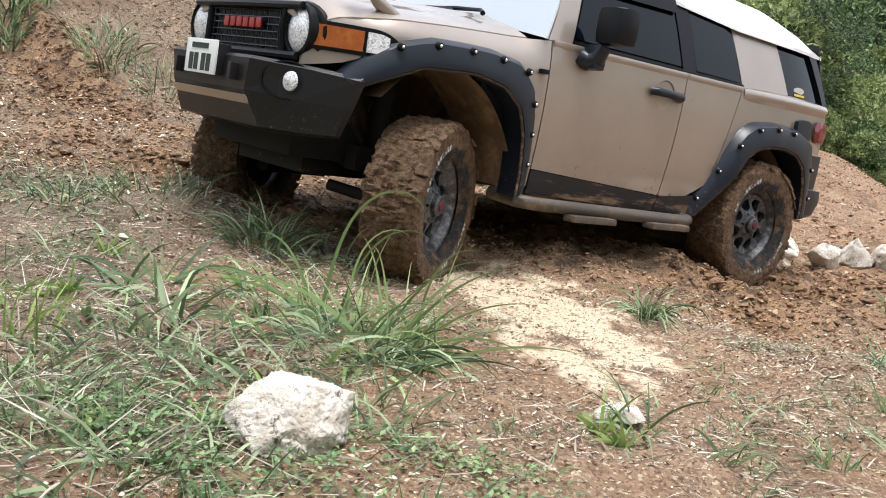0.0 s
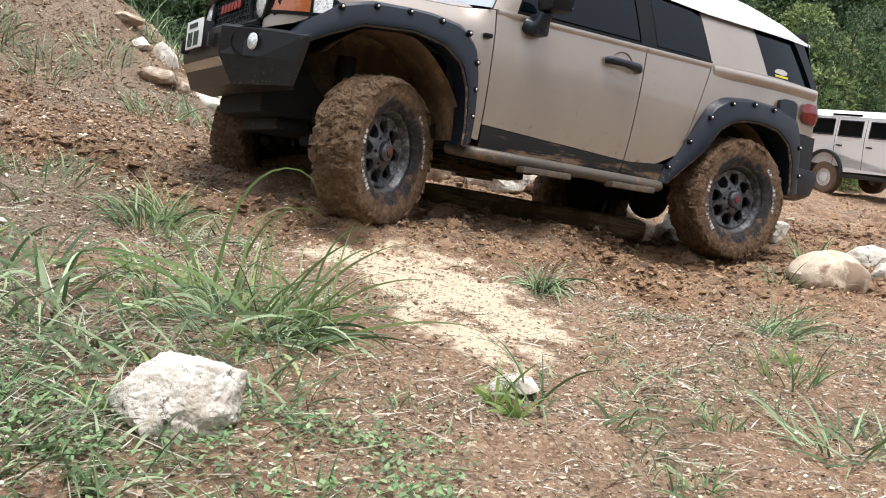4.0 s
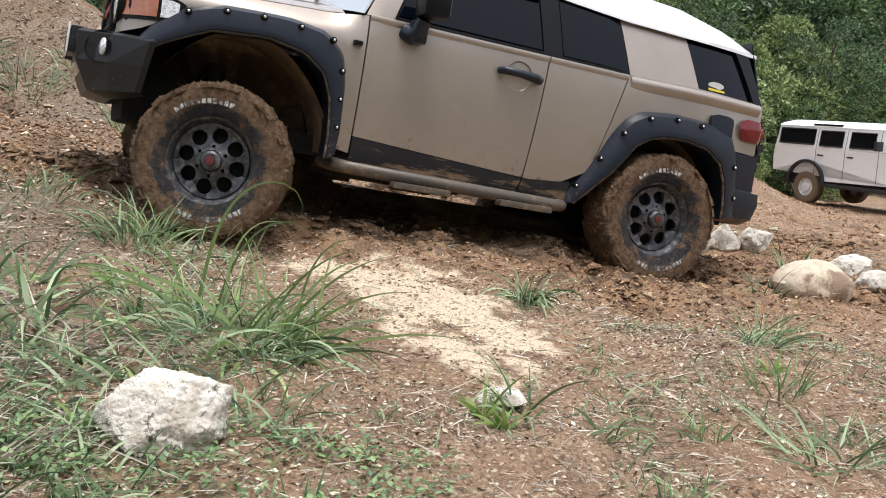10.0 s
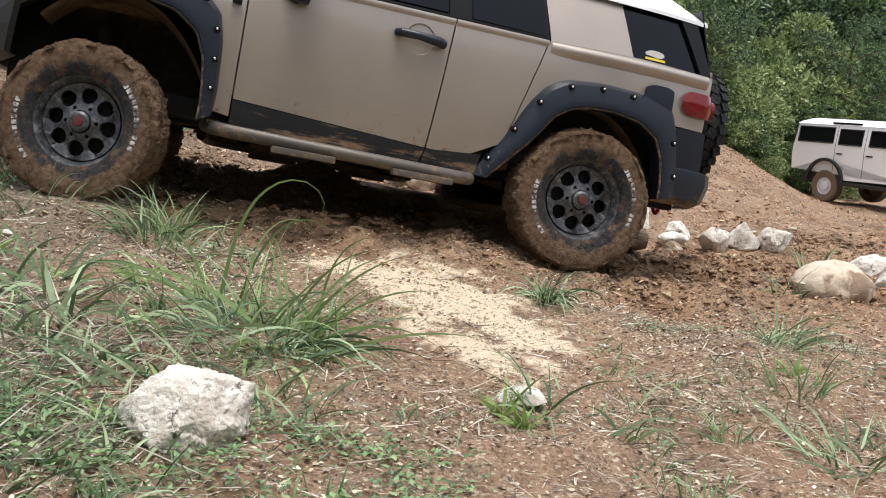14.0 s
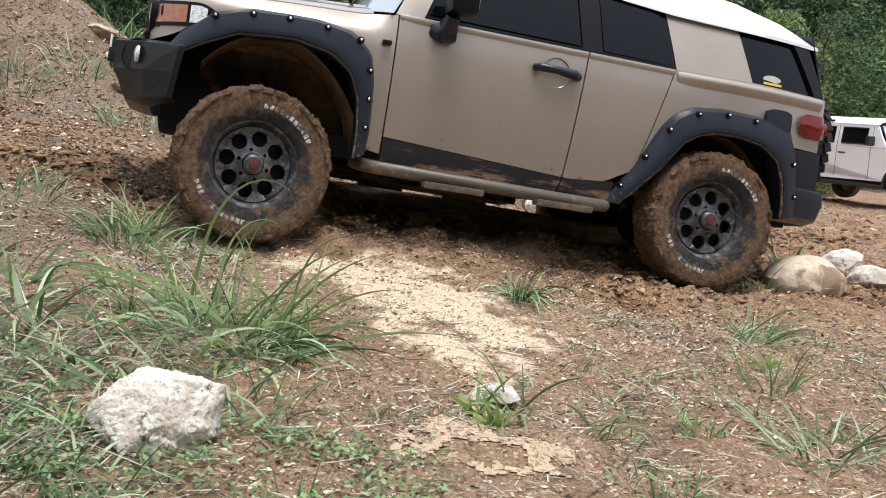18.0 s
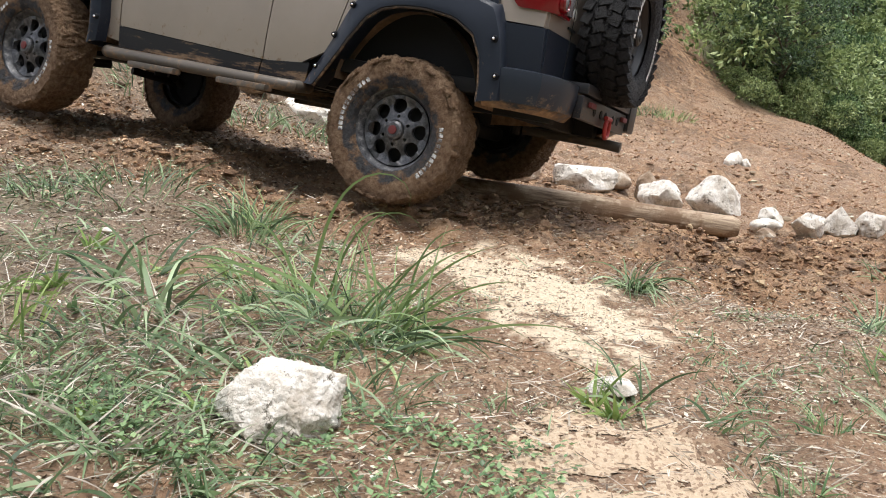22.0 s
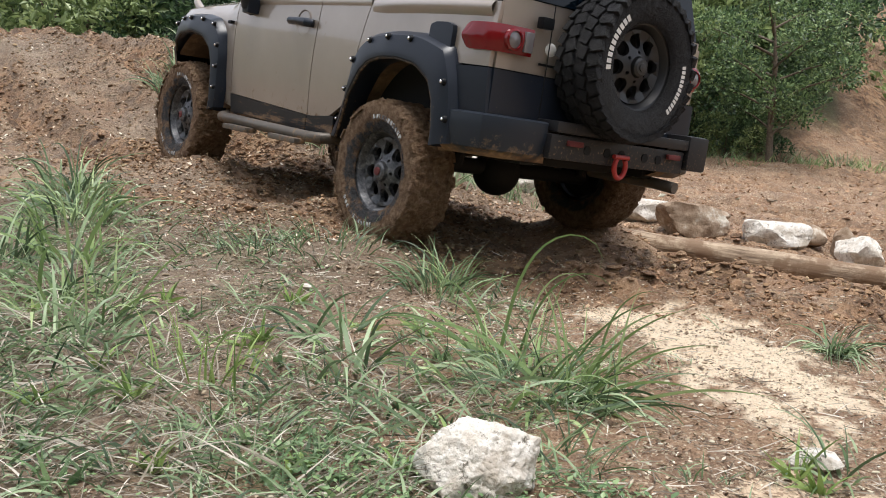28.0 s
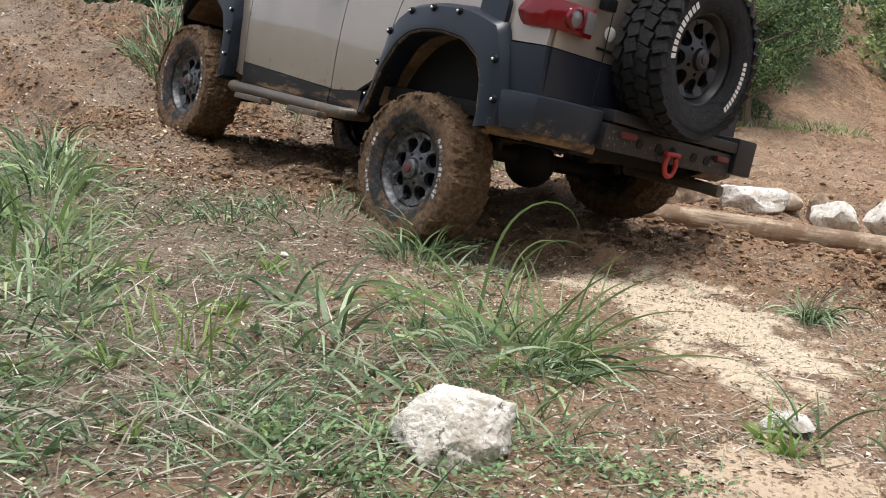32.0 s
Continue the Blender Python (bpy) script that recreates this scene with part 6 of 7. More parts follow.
def silt(parts_, seed):
    """A thin tongue of silt that follows the ground."""
    x0, x1 = min(min(p[0], p[2]) - p[4] for p in parts_) - .05, max(max(p[0], p[2]) + p[4] for p in parts_) + .05
    y0, y1 = min(min(p[1], p[3]) - p[4] for p in parts_) - .05, max(max(p[1], p[3]) + p[4] for p in parts_) + .05
    gx, gy = np.arange(x0, x1, .012), np.arange(y0, y1, .012)
    X, Y = np.meshgrid(gx, gy)
    m = np.full(X.shape, -1.0)
    for p in parts_:
        m = np.maximum(m, capsule(X, Y, *p))
    m = m - .02 + .22 * rough(X, Y, .14, seed, 5, .70)
    Z = lie_z(X, Y) + .003 + np.clip(m, 0, .05) * .05
    o = np.array([(x0 + x1) / 2, (y0 + y1) / 2, gz((x0 + x1) / 2, (y0 + y1) / 2)])
    bm = bmesh.new()
    vs = {}
    k = len(gx)
    def vert(j, i):
        if (j, i) not in vs:
            vs[(j, i)] = bm.verts.new((X[j, i] - o[0], Y[j, i] - o[1], Z[j, i] - o[2]))
        return vs[(j, i)]
    for j in range(len(gy) - 1):
        for i in range(k - 1):
            if m[j, i] > 0 and m[j, i + 1] > 0 and m[j + 1, i] > 0 and m[j + 1, i + 1] > 0:
                bm.faces.new((vert(j, i), vert(j, i + 1), vert(j + 1, i + 1), vert(j + 1, i)))
    ob = part("silt_flow", bm, SILT)
    ob.location = o
    tagged(ob, "pale silty water spreading down over the soil", "water", kind="stuff")
    return ob, o


SILTS = [
    (silt([(.13, 3.85, .17, 3.42, .045)], 11), 6.0, 10.5),
    (silt([(.17, 3.45, .14, 3.05, .05), (.40, 4.22, .85, 4.30, .04)], 12), 10.5, 16.5),
    (silt([(.12, 3.05, .05, 2.85, .09), (.05, 2.9, .38, 2.95, .09), (.0, 2.75, .30, 2.78, .07)], 13), 13.0, 17.5),
    (silt([(-.04, 2.72, .46, 2.78, .13), (.06, 2.52, .44, 2.62, .11), (.42, 3.0, .50, 2.8, .09)], 14), 16.5, 21.5),
    (silt([(.95, 4.30, 1.35, 4.42, .035)], 15), 19.0, 23.5),
]

# ---- bushes and trees on the slopes ----
BUSH = [foliage("bush_leaves", (.026, .050, .022), (.090, .160, .060), (.29, .40, .165)),
        foliage("dark_leaves", (.016, .034, .017), (.052, .100, .043), (.18, .27, .115)),
        foliage("pale_leaves", (.075, .115, .042), (.22, .29, .110), (.48, .56, .25))]
BARK = material("bark", (.10, .075, .05), .9)
shade(BARK, ramp(BARK, noise_node(BARK, coords(BARK), 20.0, 6), [(.3, (.05, .036, .025)), (.7, (.17, .13, .09))]))


def leaf_cloud(lobes, n, size, seed, droop=.2):
    """Leaves near the skins of ball-shaped lobes: (x, y, z, r) each."""
    rng = np.random.default_rng(seed)
    L = np.array(lobes, float)
    w = L[:, 3] ** 2
    k = rng.choice(len(L), n, p=w / w.sum())
    d = rng.normal(size=(n, 3))
    d /= np.linalg.norm(d, axis=1, keepdims=True)
    d[:, 2] = np.where(d[:, 2] < -.5, -d[:, 2], d[:, 2])
    rad = L[k, 3] * rng.uniform(.55, 1.12, n) ** .6
    o = L[k, :3] + d * rad[:, None] * np.array([1, 1, .85])
    u = d + rng.normal(0, .75, (n, 3))
    u[:, 2] -= droop
    u /= np.linalg.norm(u, axis=1, keepdims=True)
    v = np.cross(u, rng.normal(size=(n, 3)))
    v /= np.linalg.norm(v, axis=1, keepdims=True)
    s = (size * rng.uniform(.5, 1.2, n))[:, None]
    bend = np.cross(u, v) * s * .12
    return np.stack([o, o + u * s * .5 + v * s * .24 + bend, o + u * s, o + u * s * .5 - v * s * .24 + bend], 1)


def crown_mesh(lobes, n, size, mat, seed):
    return pieces("leaves", leaf_cloud(lobes, n, size, seed), [(0, 1, 2, 3)], mat, "", "")


def bush_lobes(rnd, n, w, h):
    return [(rnd.uniform(-w, w) * .5, rnd.uniform(-w, w) * .5, rnd.uniform(.15, 1) * h * .8, rnd.uniform(.18, .36) * w) for _ in range(n)]


bush_data = []
for k in range(7):
    rnd = random.Random(500 + k)
    bush_data.append((crown_mesh(bush_lobes(rnd, 11, 1.6, 1.25), 4600, .105, BUSH[k % 3 if k < 5 else 1], 500 + k), k))
rnd = random.Random(77)
stem_mesh = None
bm = bmesh.new()
for a in range(5):
    tube(bm, [(0, 0, -.2), (.15 * math.cos(a * 1.3), .15 * math.sin(a * 1.3), .35), (.42 * math.cos(a * 1.3), .42 * math.sin(a * 1.3), .85)], [.03, .02, .008], 6)
stem_ob = part("stem", bm, BARK)
stem_mesh = stem_ob.data
bpy.data.objects.remove(stem_ob)
WORDS = {0: "leafy green shrub on the slope", 1: "dark green shrub on the slope", 2: "pale yellow-green shrub on the slope"}


def bush(x, y, s, kind, turn):
    data, k = bush_data[kind]
    b = new("shrub")
    b.matrix_basis = Matrix.Translation((x, y, gz(x, y) - .1 * s)) @ Matrix.Rotation(turn, 4, "Z") @ Matrix.Diagonal((s, s, s, 1))
    for nm, d in (("crown", data), ("stem", stem_mesh)):
        o = new(nm, d)
        o.parent = b
    tagged(b, WORDS[k % 3 if k < 5 else 1], "shrub", "shrubs on the slope")


placed = []
tries = 0
while len(placed) < 298 and tries < 12000:
    tries += 1
    x, y = rnd.uniform(-17, 24), rnd.uniform(15.5, 44)
    az = math.degrees(math.atan2(x, y))
    if not -43 < az < 31:
        continue
    h = float(hill_depth(np.float64(x), np.float64(y)))
    if h < .25 or h > 24 or float(trail_mask(np.float64(x), np.float64(y))) > .25:
        continue
    if rnd.random() < .10 + .25 * (h < 1.5):
        continue
    s = rnd.uniform(.55, 1.1) if h < 1.5 else rnd.uniform(.9, 2.1) + .06 * h
    if abs(x - 2.55 - .055 * (y - 20.5)) < .35 + .62 * s:
        continue
    if any((x - a) ** 2 + (y - b) ** 2 < (.42 * (s + c)) ** 2 for a, b, c in placed):
        continue
    placed.append((x, y, s))
    if az > 9 and h < 8:
        kind = rnd.choice((2, 2, 2, 3, 0))
    elif h > 7:
        kind = rnd.choice((1, 4, 5, 6, 0))
    else:
        kind = rnd.choice((0, 1, 3, 4, 5, 2))
    bush(x, y, s, kind, rnd.uniform(0, 6.28))


rnd2 = random.Random(91)
lobes = []
while len(lobes) < 540:
    x, y = rnd2.uniform(-34, 42), rnd2.uniform(32, 66)
    h = float(hill_depth(np.float64(x), np.float64(y)))
    if (15 if x < 3 else 10.5) < h < 42 and -46 < math.degrees(math.atan2(x, y)) < 36 and (abs(x - 3.6) > 2.6 or h > 22):
        lobes.append((x, y, gz(x, y) + .6, rnd2.uniform(1.3, 2.4)))
pieces("far_woods", leaf_cloud(lobes, 122000, .34, 92), [(0, 1, 2, 3)], BUSH[1], "dense dark woods along the slope's top", "woods")


lobes = []
while len(lobes) < 260:
    x, y = rnd2.uniform(-46, 46), rnd2.uniform(-24, -9.5)
    lobes.append((x, y, gz(x, y) + .5, rnd2.uniform(1.2, 2.6)))
pieces("near_woods", leaf_cloud(lobes, 46000, .42, 93), [(0, 1, 2, 3)], BUSH[1], "dense dark woods on the slope across the track", "woods")


def tree(x, y, height, width, seed, mat, label, lean=0.0):
    rnd = random.Random(seed)
    t = new("tree")
    t.location = (x, y, gz(x, y) - .05)
    bm = bmesh.new()
    top = Vector((lean, 0, height * .82))
    spine = [Vector((0, 0, 0)), Vector((lean * .2, .03, height * .25)), Vector((lean * .5 + .05, 0, height * .55)), top]
    tube(bm, spine, [.075, .06, .045, .012], 9)
    part("trunk", bm, BARK, t)
    lobes = []
    for k in range(17):
        a, u = k * 2.4, .22 + .75 * k / 16
        base = Vector((lean * u, 0, height * u * .78))
        r = width * .5 * math.sin(math.pi * min(1, .18 + .80 * (1 - u) ** .8)) * rnd.uniform(.7, 1.05)
        tip = base + Vector((math.cos(a) * r, math.sin(a) * r, height * .13))
        bm = bmesh.new()
        tube(bm, [base, base.lerp(tip, .5) + Vector((0, 0, .05)), tip], [.028, .018, .006], 6)
        part("limb", bm, BARK, t)
        lobes.append((*(base.lerp(tip, .95)), width * .115 * rnd.uniform(.8, 1.2)))
        lobes.append((*(base.lerp(tip, .6)), width * .09 * rnd.uniform(.8, 1.2)))
    o = new("crown", crown_mesh(lobes, 9500, .10, mat, seed))
    o.parent = t
    tagged(t, label, "tree")


tree(.55, 20.25, 3.5, 3.5, 801, BUSH[0], "small spreading leafy tree at the slope's foot")
tree(-1.5, 20.6, 3.2, 2.0, 802, BUSH[2], "thin sparse young tree on the slope")
tree(-2.6, 20.2, 2.8, 2.2, 803, BUSH[0], "young leafy tree at the slope's foot")
tree(5.6, 25.6, 3.6, 3.2, 804, BUSH[1], "dark leafy tree on the slope")
tree(-6.2, 20.2, 4.2, 3.2, 805, BUSH[0], "leafy tree behind the mound")
tree(-9.5, 19.5, 4.6, 3.4, 806, BUSH[1], "dark leafy tree behind the mound")
tree(12.5, 33.5, 5.0, 4.0, 807, BUSH[1], "dark leafy tree on the slope")
for k in range(9):
    tuft(-3.4 - k * .42 + rnd.uniform(-.3, .3), 14.6 + rnd.uniform(-.8, 1.2), 110, .95, .028, .38, 830 + k, BLADE, (.05, .8), (.2, 1.3), "tall reedy grass behind the mound")
for k in range(10):
    tuft(-2.5 + k * .55, 19.6 + .15 * k + rnd.uniform(-.3, .3), 70, .4, .018, .4, 850 + k, FRESH if k % 2 else BLADE, (.1, 1.0), (.2, 1.1), "grass fringe along the slope's foot", name="grass")

# ---- the white off-road wagon parked across the yard; its x points ahead ----
WAGON_WHITE = material("wagon_white", (.90, .90, .90), .4, coat=.4)
WAGON_GLASS = material("wagon_glass", (.006, .007, .008), .05, spec=.12)
WAGON_DARK = material("wagon_black", (.02, .02, .022), .6)
DUSTY = material("dusty_tyre", (.17, .12, .08), .9)
wagon = tagged(new("station_wagon"), "white boxy off-road station wagon parked on the dirt", "car")


def wpart(name, fn, mat, label="", parent=None):
    bm = bmesh.new()
    fn(bm)
    return part(name, bm, mat, parent or wagon, label, smooth=name != "body")


def ground_car(bm):
    prof = [(-1.02, .72), (-1.05, 1.02), (-1.03, 1.30), (2.33, 1.28), (2.36, 1.18), (3.35, 1.12), (3.40, .98), (3.40, .62), (2.95, .60), (2.85, .92), (2.45, .92), (2.32, .60), (.48, .56), (.38, .86), (.12, .98), (-.28, .92), (-.42, .70)]
    a = [bm.verts.new((x, .86, z)) for x, z in prof]
    b = [bm.verts.new((x, -.86, z)) for x, z in prof]
    bm.faces.new(a), bm.faces.new(b[::-1])
    for i in range(len(prof)):
        j = (i + 1) % len(prof)
        bm.faces.new((a[j], a[i], b[i], b[j]))
    bmesh.ops.triangulate(bm, faces=[f for f in bm.faces if len(f.verts) > 4])


def upper(bm):
    sheet(bm, [[(x, y * w, z) for x in np.linspace(-1.03 + .03 * k, 2.26 - .16 * k, 14)] for k, (z, y, w) in enumerate(((1.29, 1, .855), (1.5, 1, .83), (1.76, 1, .80)))], (0, -.04, 0))
    sheet(bm, [[(x, -y * w, z) for x in np.linspace(-1.03 + .03 * k, 2.26 - .16 * k, 14)] for k, (z, y, w) in enumerate(((1.29, 1, .855), (1.5, 1, .83), (1.76, 1, .80)))], (0, .04, 0))
    sheet(bm, [[(-1.03 + .03 * k, u * w, z) for u in np.linspace(-1, 1, 5)] for k, (z, w) in enumerate(((1.29, .855), (1.5, .83), (1.76, .80)))], (.04, 0, 0))


def roof_panel(bm):
    rows = []
    for x in np.linspace(-1.0, 1.98, 16):
        e = min(1, (x + 1.0) / .12, (1.98 - x) / .12)
        rows.append([(x, .81 * v, 1.765 + (.14 * (.6 + .4 * e)) * (1 - abs(v) ** 6)) for v in np.linspace(-1, 1, 15)])
    sheet(bm, rows)


wpart("body", ground_car, WAGON_WHITE)
wpart("hardtop", upper, WAGON_WHITE)
wpart("roof", roof_panel, WAGON_WHITE)
for s in (1, -1):
    for nm, x0, x1, z0, z1 in (("rear_side_window", -.90, .12, 1.36, 1.70), ("passenger_window", .27, .90, 1.34, 1.68), ("driver_window", 1.10, 1.74, 1.34, 1.68)):
        wpart(nm, lambda bm: sheet(bm, [[(x, s * (.862 - .125 * (z - 1.29) + .004), z) for x in np.linspace(x0, x1, 5)] for z in (z0, z1)], (0, -s * .01, 0)), WAGON_GLASS)
        wpart("window_seal", lambda bm: tube(bm, [(x, s * (.866 - .125 * (z - 1.29) + .004), z) for x, z in ((x0, z0), (x1, z0), (x1, z1), (x0, z1), (x0, z0))], .014, 6), WAGON_DARK)
    wpart("roof_light", lambda bm: box(bm, .0, .80, s * .765, s * .80, 1.79, 1.83, .012), WAGON_GLASS)
    for x in (.19, .99, 1.86):
        wpart("door_gap", lambda bm: tube(bm, [(x, s * .862, .64), (x, s * .862, 1.28), (x, s * .80, 1.74)], .006, 5), WAGON_DARK)
    for x in (.25, 1.06):
        wpart("door_handle", lambda bm: box(bm, x, x + .16, s * .858, s * .885, 1.12, 1.15, .006), WAGON_DARK)
    for xc in (0.0, 2.79):
        wpart("wheel_arch", lambda bm: sheet(bm, [[(xc + r * math.cos(a) * 1.05, s * yy, .52 + r * math.sin(a)) for a in np.linspace(-.15, math.pi + .15, 18)] for r, yy in ((.50, .865), (.50, .93), (.44, .93), (.44, .80))]), WAGON_DARK)
    wpart("side_sill", lambda bm: box(bm, .5, 2.28, s * .72, s * .92, .44, .52, .02), WAGON_DARK)
    wpart("door_mirror", lambda bm: box(bm, 1.92, 2.0, s * .92, s * 1.12, 1.32, 1.52, .02), WAGON_DARK)
    wpart("side_vent", lambda bm: box(bm, 2.62, 2.84, s * .862, s * .872, 1.0, 1.08, .004), WAGON_DARK)
    for xc in (0.0, 2.79):
        wh = new("wheel")
        wh.parent = wagon
        wh.matrix_basis = pose(xc, s * .76, .395)
        wpart("tyre", lambda bm: revolve(bm, [(.20, -.10), (.24, -.12), (.33, -.12), (.365, -.09), (.37, 0), (.365, .09), (.33, .12), (.24, .12), (.20, .10)], 40), DUSTY, parent=wh)
        wpart("rim", lambda bm: revolve(bm, [(.215, s * .09), (.20, s * .05), (.12, s * .06), (.10, s * .10), (.001, s * .11)], 28), LENS, parent=wh)
wpart("windscreen", lambda bm: sheet(bm, [[(2.29 - .26 * v, u * (.80 - .04 * v), 1.30 + .44 * v) for u in np.linspace(-1, 1, 7)] for v in (0, .5, 1)], (-.02, 0, 0)), SKY_PALE_SCREEN)
wpart("bonnet", lambda bm: sheet(bm, [[(x, y, 1.315 - .05 * (x - 2.3) - .02 * abs(y)) for y in np.linspace(-.80, .80, 7)] for x in np.linspace(2.30, 3.36, 6)], (0, 0, -.15)), WAGON_WHITE)
wpart("front_bumper", lambda bm: box(bm, 3.42, 3.56, -.84, .84, .58, .72, .02), WAGON_DARK)
wpart("grille", lambda bm: box(bm, 3.385, 3.42, -.5, .5, .80, 1.10, .02), WAGON_DARK)
for s in (1, -1):
    wpart("headlamp", lambda bm: cyl(bm, (3.38, s * .66, .98), (3.43, s * .66, .98), .09, n=20), LENS)
wpart("chassis", lambda bm: box(bm, -.95, 3.3, -.55, .55, .42, .64, .02), WAGON_DARK)
# near-black block fills the wagon; inside shade is put into its colour
wpart("cabin", lambda bm: box(bm, -.9, 2.0, -.72, .72, .7, 1.7, .05), HOLLOW_BLACK)
wagon.matrix_basis = pose(9.30, 24.15, -.20, 0, 1.5, -62) @ Matrix.Diagonal((1.05, 1.05, 1.05, 1))


# ---- what moves ----
CAR = [
    (0.0, -0.418, 6.234, 0.471, -4.196, -4.188, 226.255),
    (0.5, -0.399, 6.278, 0.468, -3.824, -4.208, 225.482),
    (1.0, -0.304, 6.391, 0.467, -3.167, -5.036, 222.964),
    (1.5, -0.203, 6.478, 0.466, -2.326, -6.355, 220.027),
    (2.0, -0.171, 6.5, 0.455, -1.726, -6.443, 218.401),
    (2.5, -0.165, 6.534, 0.446, -1.347, -6.457, 217.86),
    (3.0, -0.085, 6.602, 0.453, -0.113, -6.773, 215.238),
    (3.5, 0.044, 6.677, 0.475, 1.676, -6.765, 212.365),
    (5.5, 0.623, 7.032, 0.417, 3.238, -6.4, 204.23),
    (6.0, 0.674, 7.028, 0.409, 2.736, -6.013, 205.406),
    (6.5, 0.68, 7.021, 0.414, 2.73, -5.975, 205.676),
    (7.0, 0.676, 6.998, 0.416, 2.62, -6.112, 205.786),
    (7.5, 0.688, 6.973, 0.415, 2.774, -6.075, 206.383),
    (8.0, 0.675, 6.937, 0.417, 3.291, -6.206, 206.423),
    (8.5, 0.549, 6.87, 0.434, 3.824, -7.226, 206.249),
    (9.0, 0.368, 6.765, 0.457, 3.845, -7.429, 205.994),
    (9.5, 0.107, 6.627, 0.46, 2.773, -7.435, 206.353),
    (10.0, -0.315, 6.451, 0.452, 1.367, -7.681, 202.381),
    (10.5, -0.619, 6.343, 0.508, 1.902, -8.095, 197.42),
    (11.0, -0.808, 6.302, 0.557, 2.989, -8.812, 194.527),
    (11.5, -0.903, 6.267, 0.585, 3.814, -9.134, 193.35),
    (12.0, -0.922, 6.22, 0.584, 4.01, -9.194, 193.63),
    (12.5, -0.946, 6.159, 0.576, 3.982, -8.729, 194.513),
    (13.0, -0.931, 6.106, 0.572, 3.811, -8.52, 195.343),
    (13.5, -0.926, 6.138, 0.568, 3.716, -8.37, 195.45),
    (14.0, -0.915, 6.155, 0.567, 3.429, -8.192, 195.36),
    (14.5, -0.832, 6.163, 0.543, 2.725, -7.806, 196.353),
    (15.0, -0.657, 6.191, 0.501, 1.631, -7.018, 198.215),
    (15.5, -0.364, 6.226, 0.433, -0.1, -7.255, 200.912),
    (17.5, 0.032, 6.333, 0.414, 4.634, -7.062, 194.89),
    (18.0, 0.034, 6.342, 0.413, 3.818, -7.113, 195.016),
    (18.5, -0.091, 6.319, 0.419, 3.21, -7.691, 194.826),
    (19.0, -0.219, 6.289, 0.448, 2.745, -7.952, 194.067),
    (19.5, -0.539, 6.252, 0.513, 2.345, -8.259, 192.024),
    (20.0, -0.86, 6.231, 0.615, 2.037, -7.926, 188.726),
    (20.5, -1.043, 6.342, 0.712, 2.287, -8.156, 182.948),
    (21.0, -1.25, 6.484, 0.798, 3.173, -8.877, 177.17),
    (21.5, -1.529, 6.556, 0.886, 4.47, -8.761, 170.796),
    (22.0, -1.936, 6.653, 0.956, 5.452, -7.832, 162.959),
    (22.5, -2.393, 6.752, 0.965, 5.552, -7.919, 154.237),
    (23.0, -2.643, 6.825, 1.0, 5.263, -7.205, 147.19),
    (23.5, -2.73, 6.919, 1.013, 3.964, -6.632, 144.126),
    (24.0, -2.831, 6.996, 1.034, 2.702, -5.536, 143.145),
    (24.5, -2.889, 7.037, 1.022, 2.047, -5.284, 144.297),
    (25.0, -2.869, 7.013, 1.006, 2.397, -5.136, 144.459),
    (25.5, -2.857, 7.033, 0.999, 2.417, -5.299, 144.253),
    (26.0, -2.852, 7.03, 1.007, 2.467, -5.455, 144.103),
    (26.5, -2.842, 7.012, 1.02, 2.669, -5.541, 143.817),
    (28.5, -2.509, 6.668, 0.988, 5.187, -7.215, 145.353),
    (29.0, -2.4, 6.603, 0.973, 6.34, -7.298, 144.827),
    (29.5, -2.309, 6.53, 0.958, 7.387, -7.234, 144.062),
    (30.0, -2.198, 6.502, 0.914, 8.447, -7.886, 144.153),
    (30.5, -2.182, 6.495, 0.894, 8.922, -7.431, 143.857),
    (31.0, -2.182, 6.488, 0.875, 9.381, -7.291, 143.737),
    (31.5, -2.199, 6.479, 0.883, 9.146, -7.43, 144.497),
    (32.0, -2.244, 6.469, 0.894, 8.836, -7.846, 145.554),
]
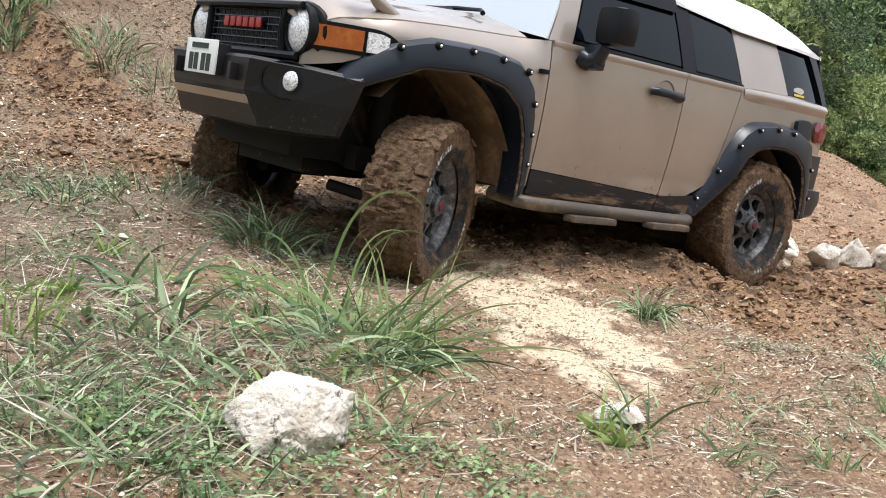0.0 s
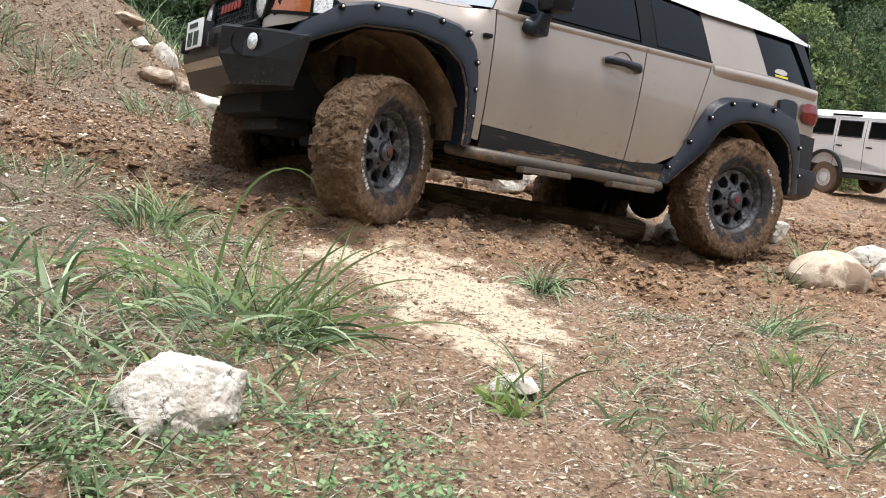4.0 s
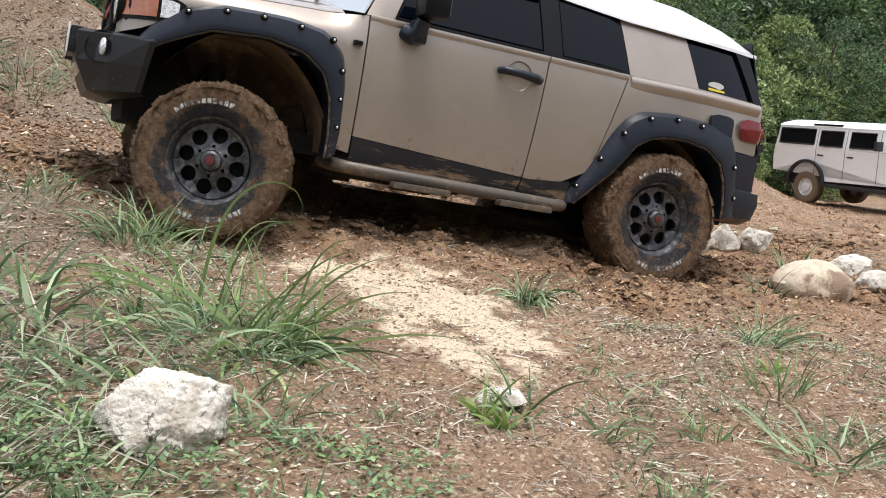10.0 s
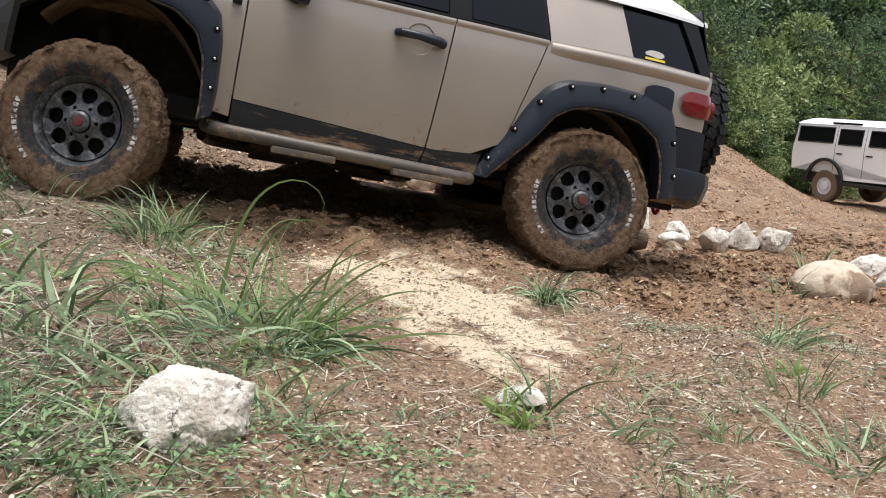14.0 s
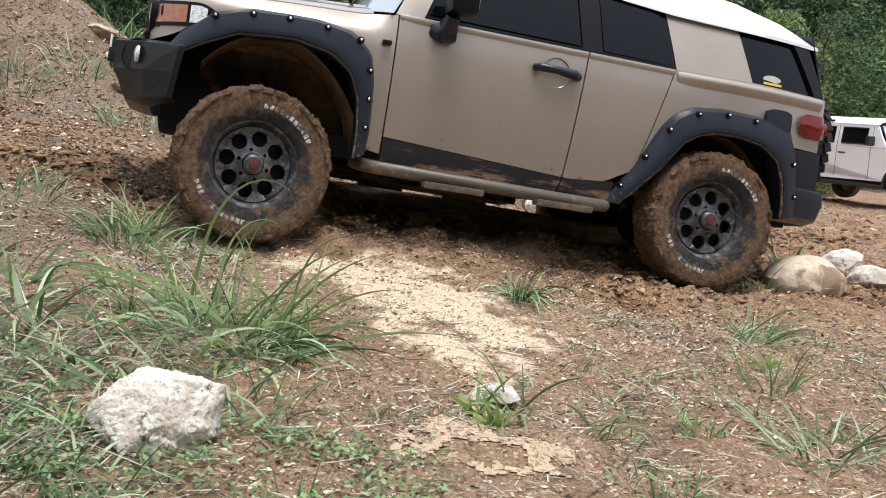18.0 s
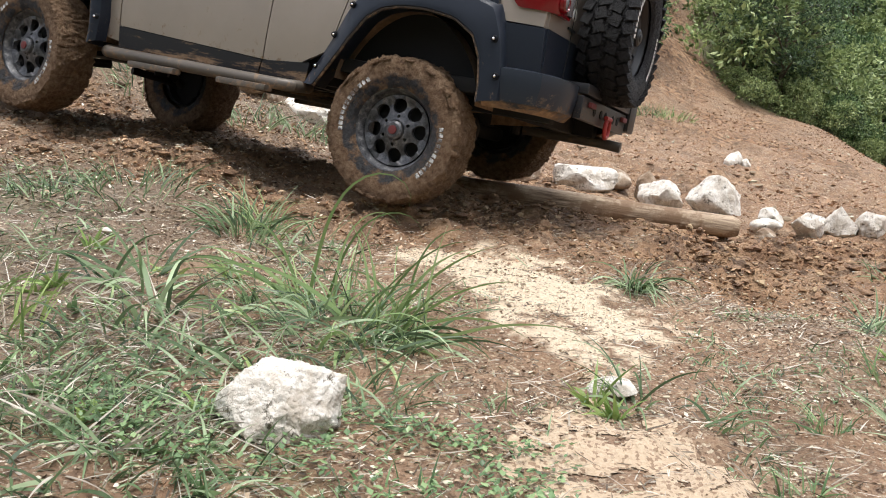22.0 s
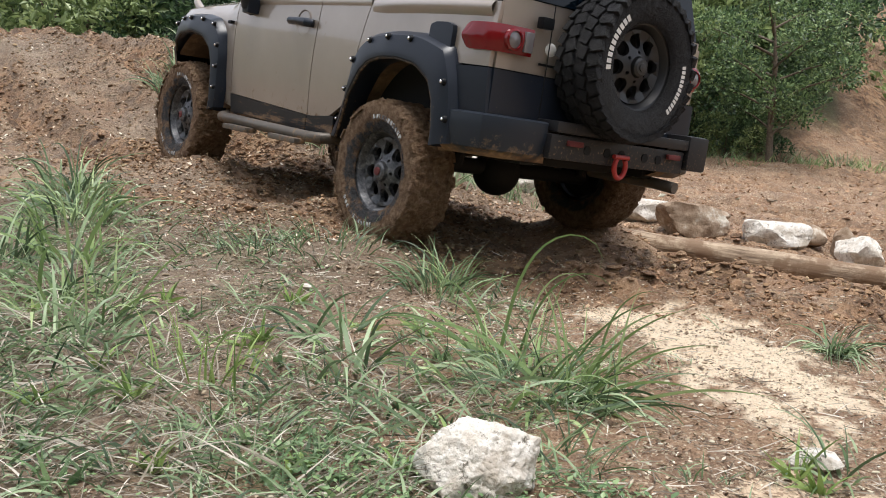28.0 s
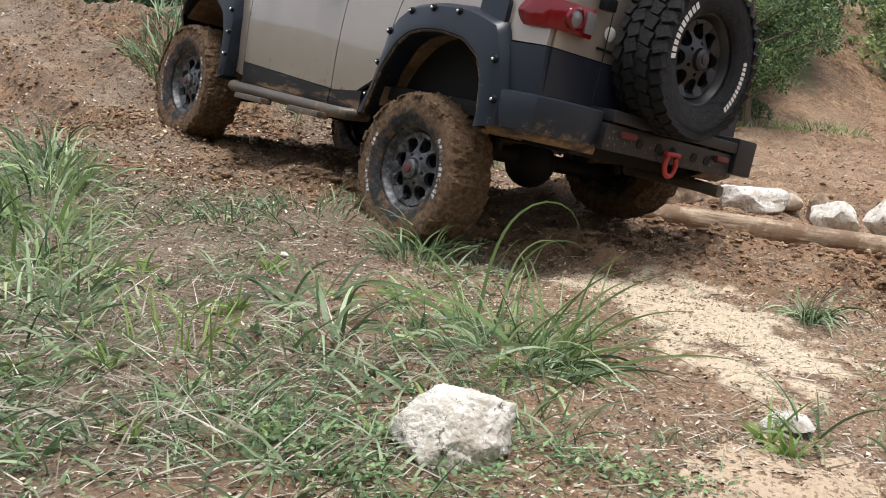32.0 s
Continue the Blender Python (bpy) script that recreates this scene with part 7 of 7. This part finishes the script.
# heights of the hubs in the car, and the steering, over time
HUB = {
    "front_left": ((0, .34), (3.5, .33), (7, .322), (13, .31), (18, .318), (20, .35), (24, .35), (26.5, .35), (31, .357), (32, .357)),
    "rear_left": ((0, .396), (3, .424), (3.5, .41), (5.5, .317), (8, .305), (8.5, .362), (9, .404), (10.5, .404), (12.5, .385), (14, .386), (15.5, .40), (17.5, .389), (18.5, .408), (19.5, .39), (20, .335), (20.5, .29), (21, .28), (21.5, .235), (22.5, .258), (23, .286), (24, .347), (24.5, .37), (25.5, .356), (26.5, .344), (28.5, .25), (29.5, .195), (32, .185)),
}
STEER = ((0, 30), (3.5, 31), (5.5, 33), (6, 31), (6.5, 25), (7, 18), (7.5, 8), (8, -5), (8.5, -12), (9, -17), (10, -19), (13, -15), (14.5, -14), (15.5, 0), (17.5, 4), (18.5, 2), (19, -2), (20, -6), (22, -8), (24, -4), (26.5, -4), (28.5, 0), (32, 0))


def table(rows, t):
    return float(np.interp(t, [r[0] for r in rows], [r[1] for r in rows]))


def motions():
    walk(truck, [(t, pose(*r)) for t, *r in CAR])
    c = np.array(CAR)
    times = np.arange(0, 32.01, .25)
    place = np.stack([np.interp(times, c[:, 0], c[:, k]) for k in (1, 2, 3)], 1)
    yaw = np.radians(np.interp(times, c[:, 0], c[:, 6]))
    step = np.diff(place, axis=0)
    along = step[:, 0] * np.cos(yaw[:-1]) + step[:, 1] * np.sin(yaw[:-1])
    turn = np.degrees(np.concatenate([[0], np.cumsum(along)]) / .40)
    for key, w in WHEELS.items():
        front, left = key.startswith("front"), key.endswith("left")
        rows = []
        for t, a in zip(times, turn):
            z = table(HUB[("front" if front else "rear") + "_left"], t)
            z = z if left else .70 - z
            d = table(STEER, t) if front else 0.0
            sgn = 1 if left else -1
            pivot = .10 * math.sin(radians(d)) * sgn
            rows.append((float(t), pose((1.345 if front else -1.345) - pivot, sgn * (.815 - .05 * abs(math.sin(radians(d)))), z, 0, 0, d) @ pose(0, 0, 0, 0, a, 0)))
        walk(w, rows)
    for (ob, o), a, b in SILTS:
        low = (o[0], o[1], o[2] - .06)
        walk(ob, [(0, pose(*low)), (a, pose(*low)), (b, pose(*o)), (32, pose(*o))])


motions()
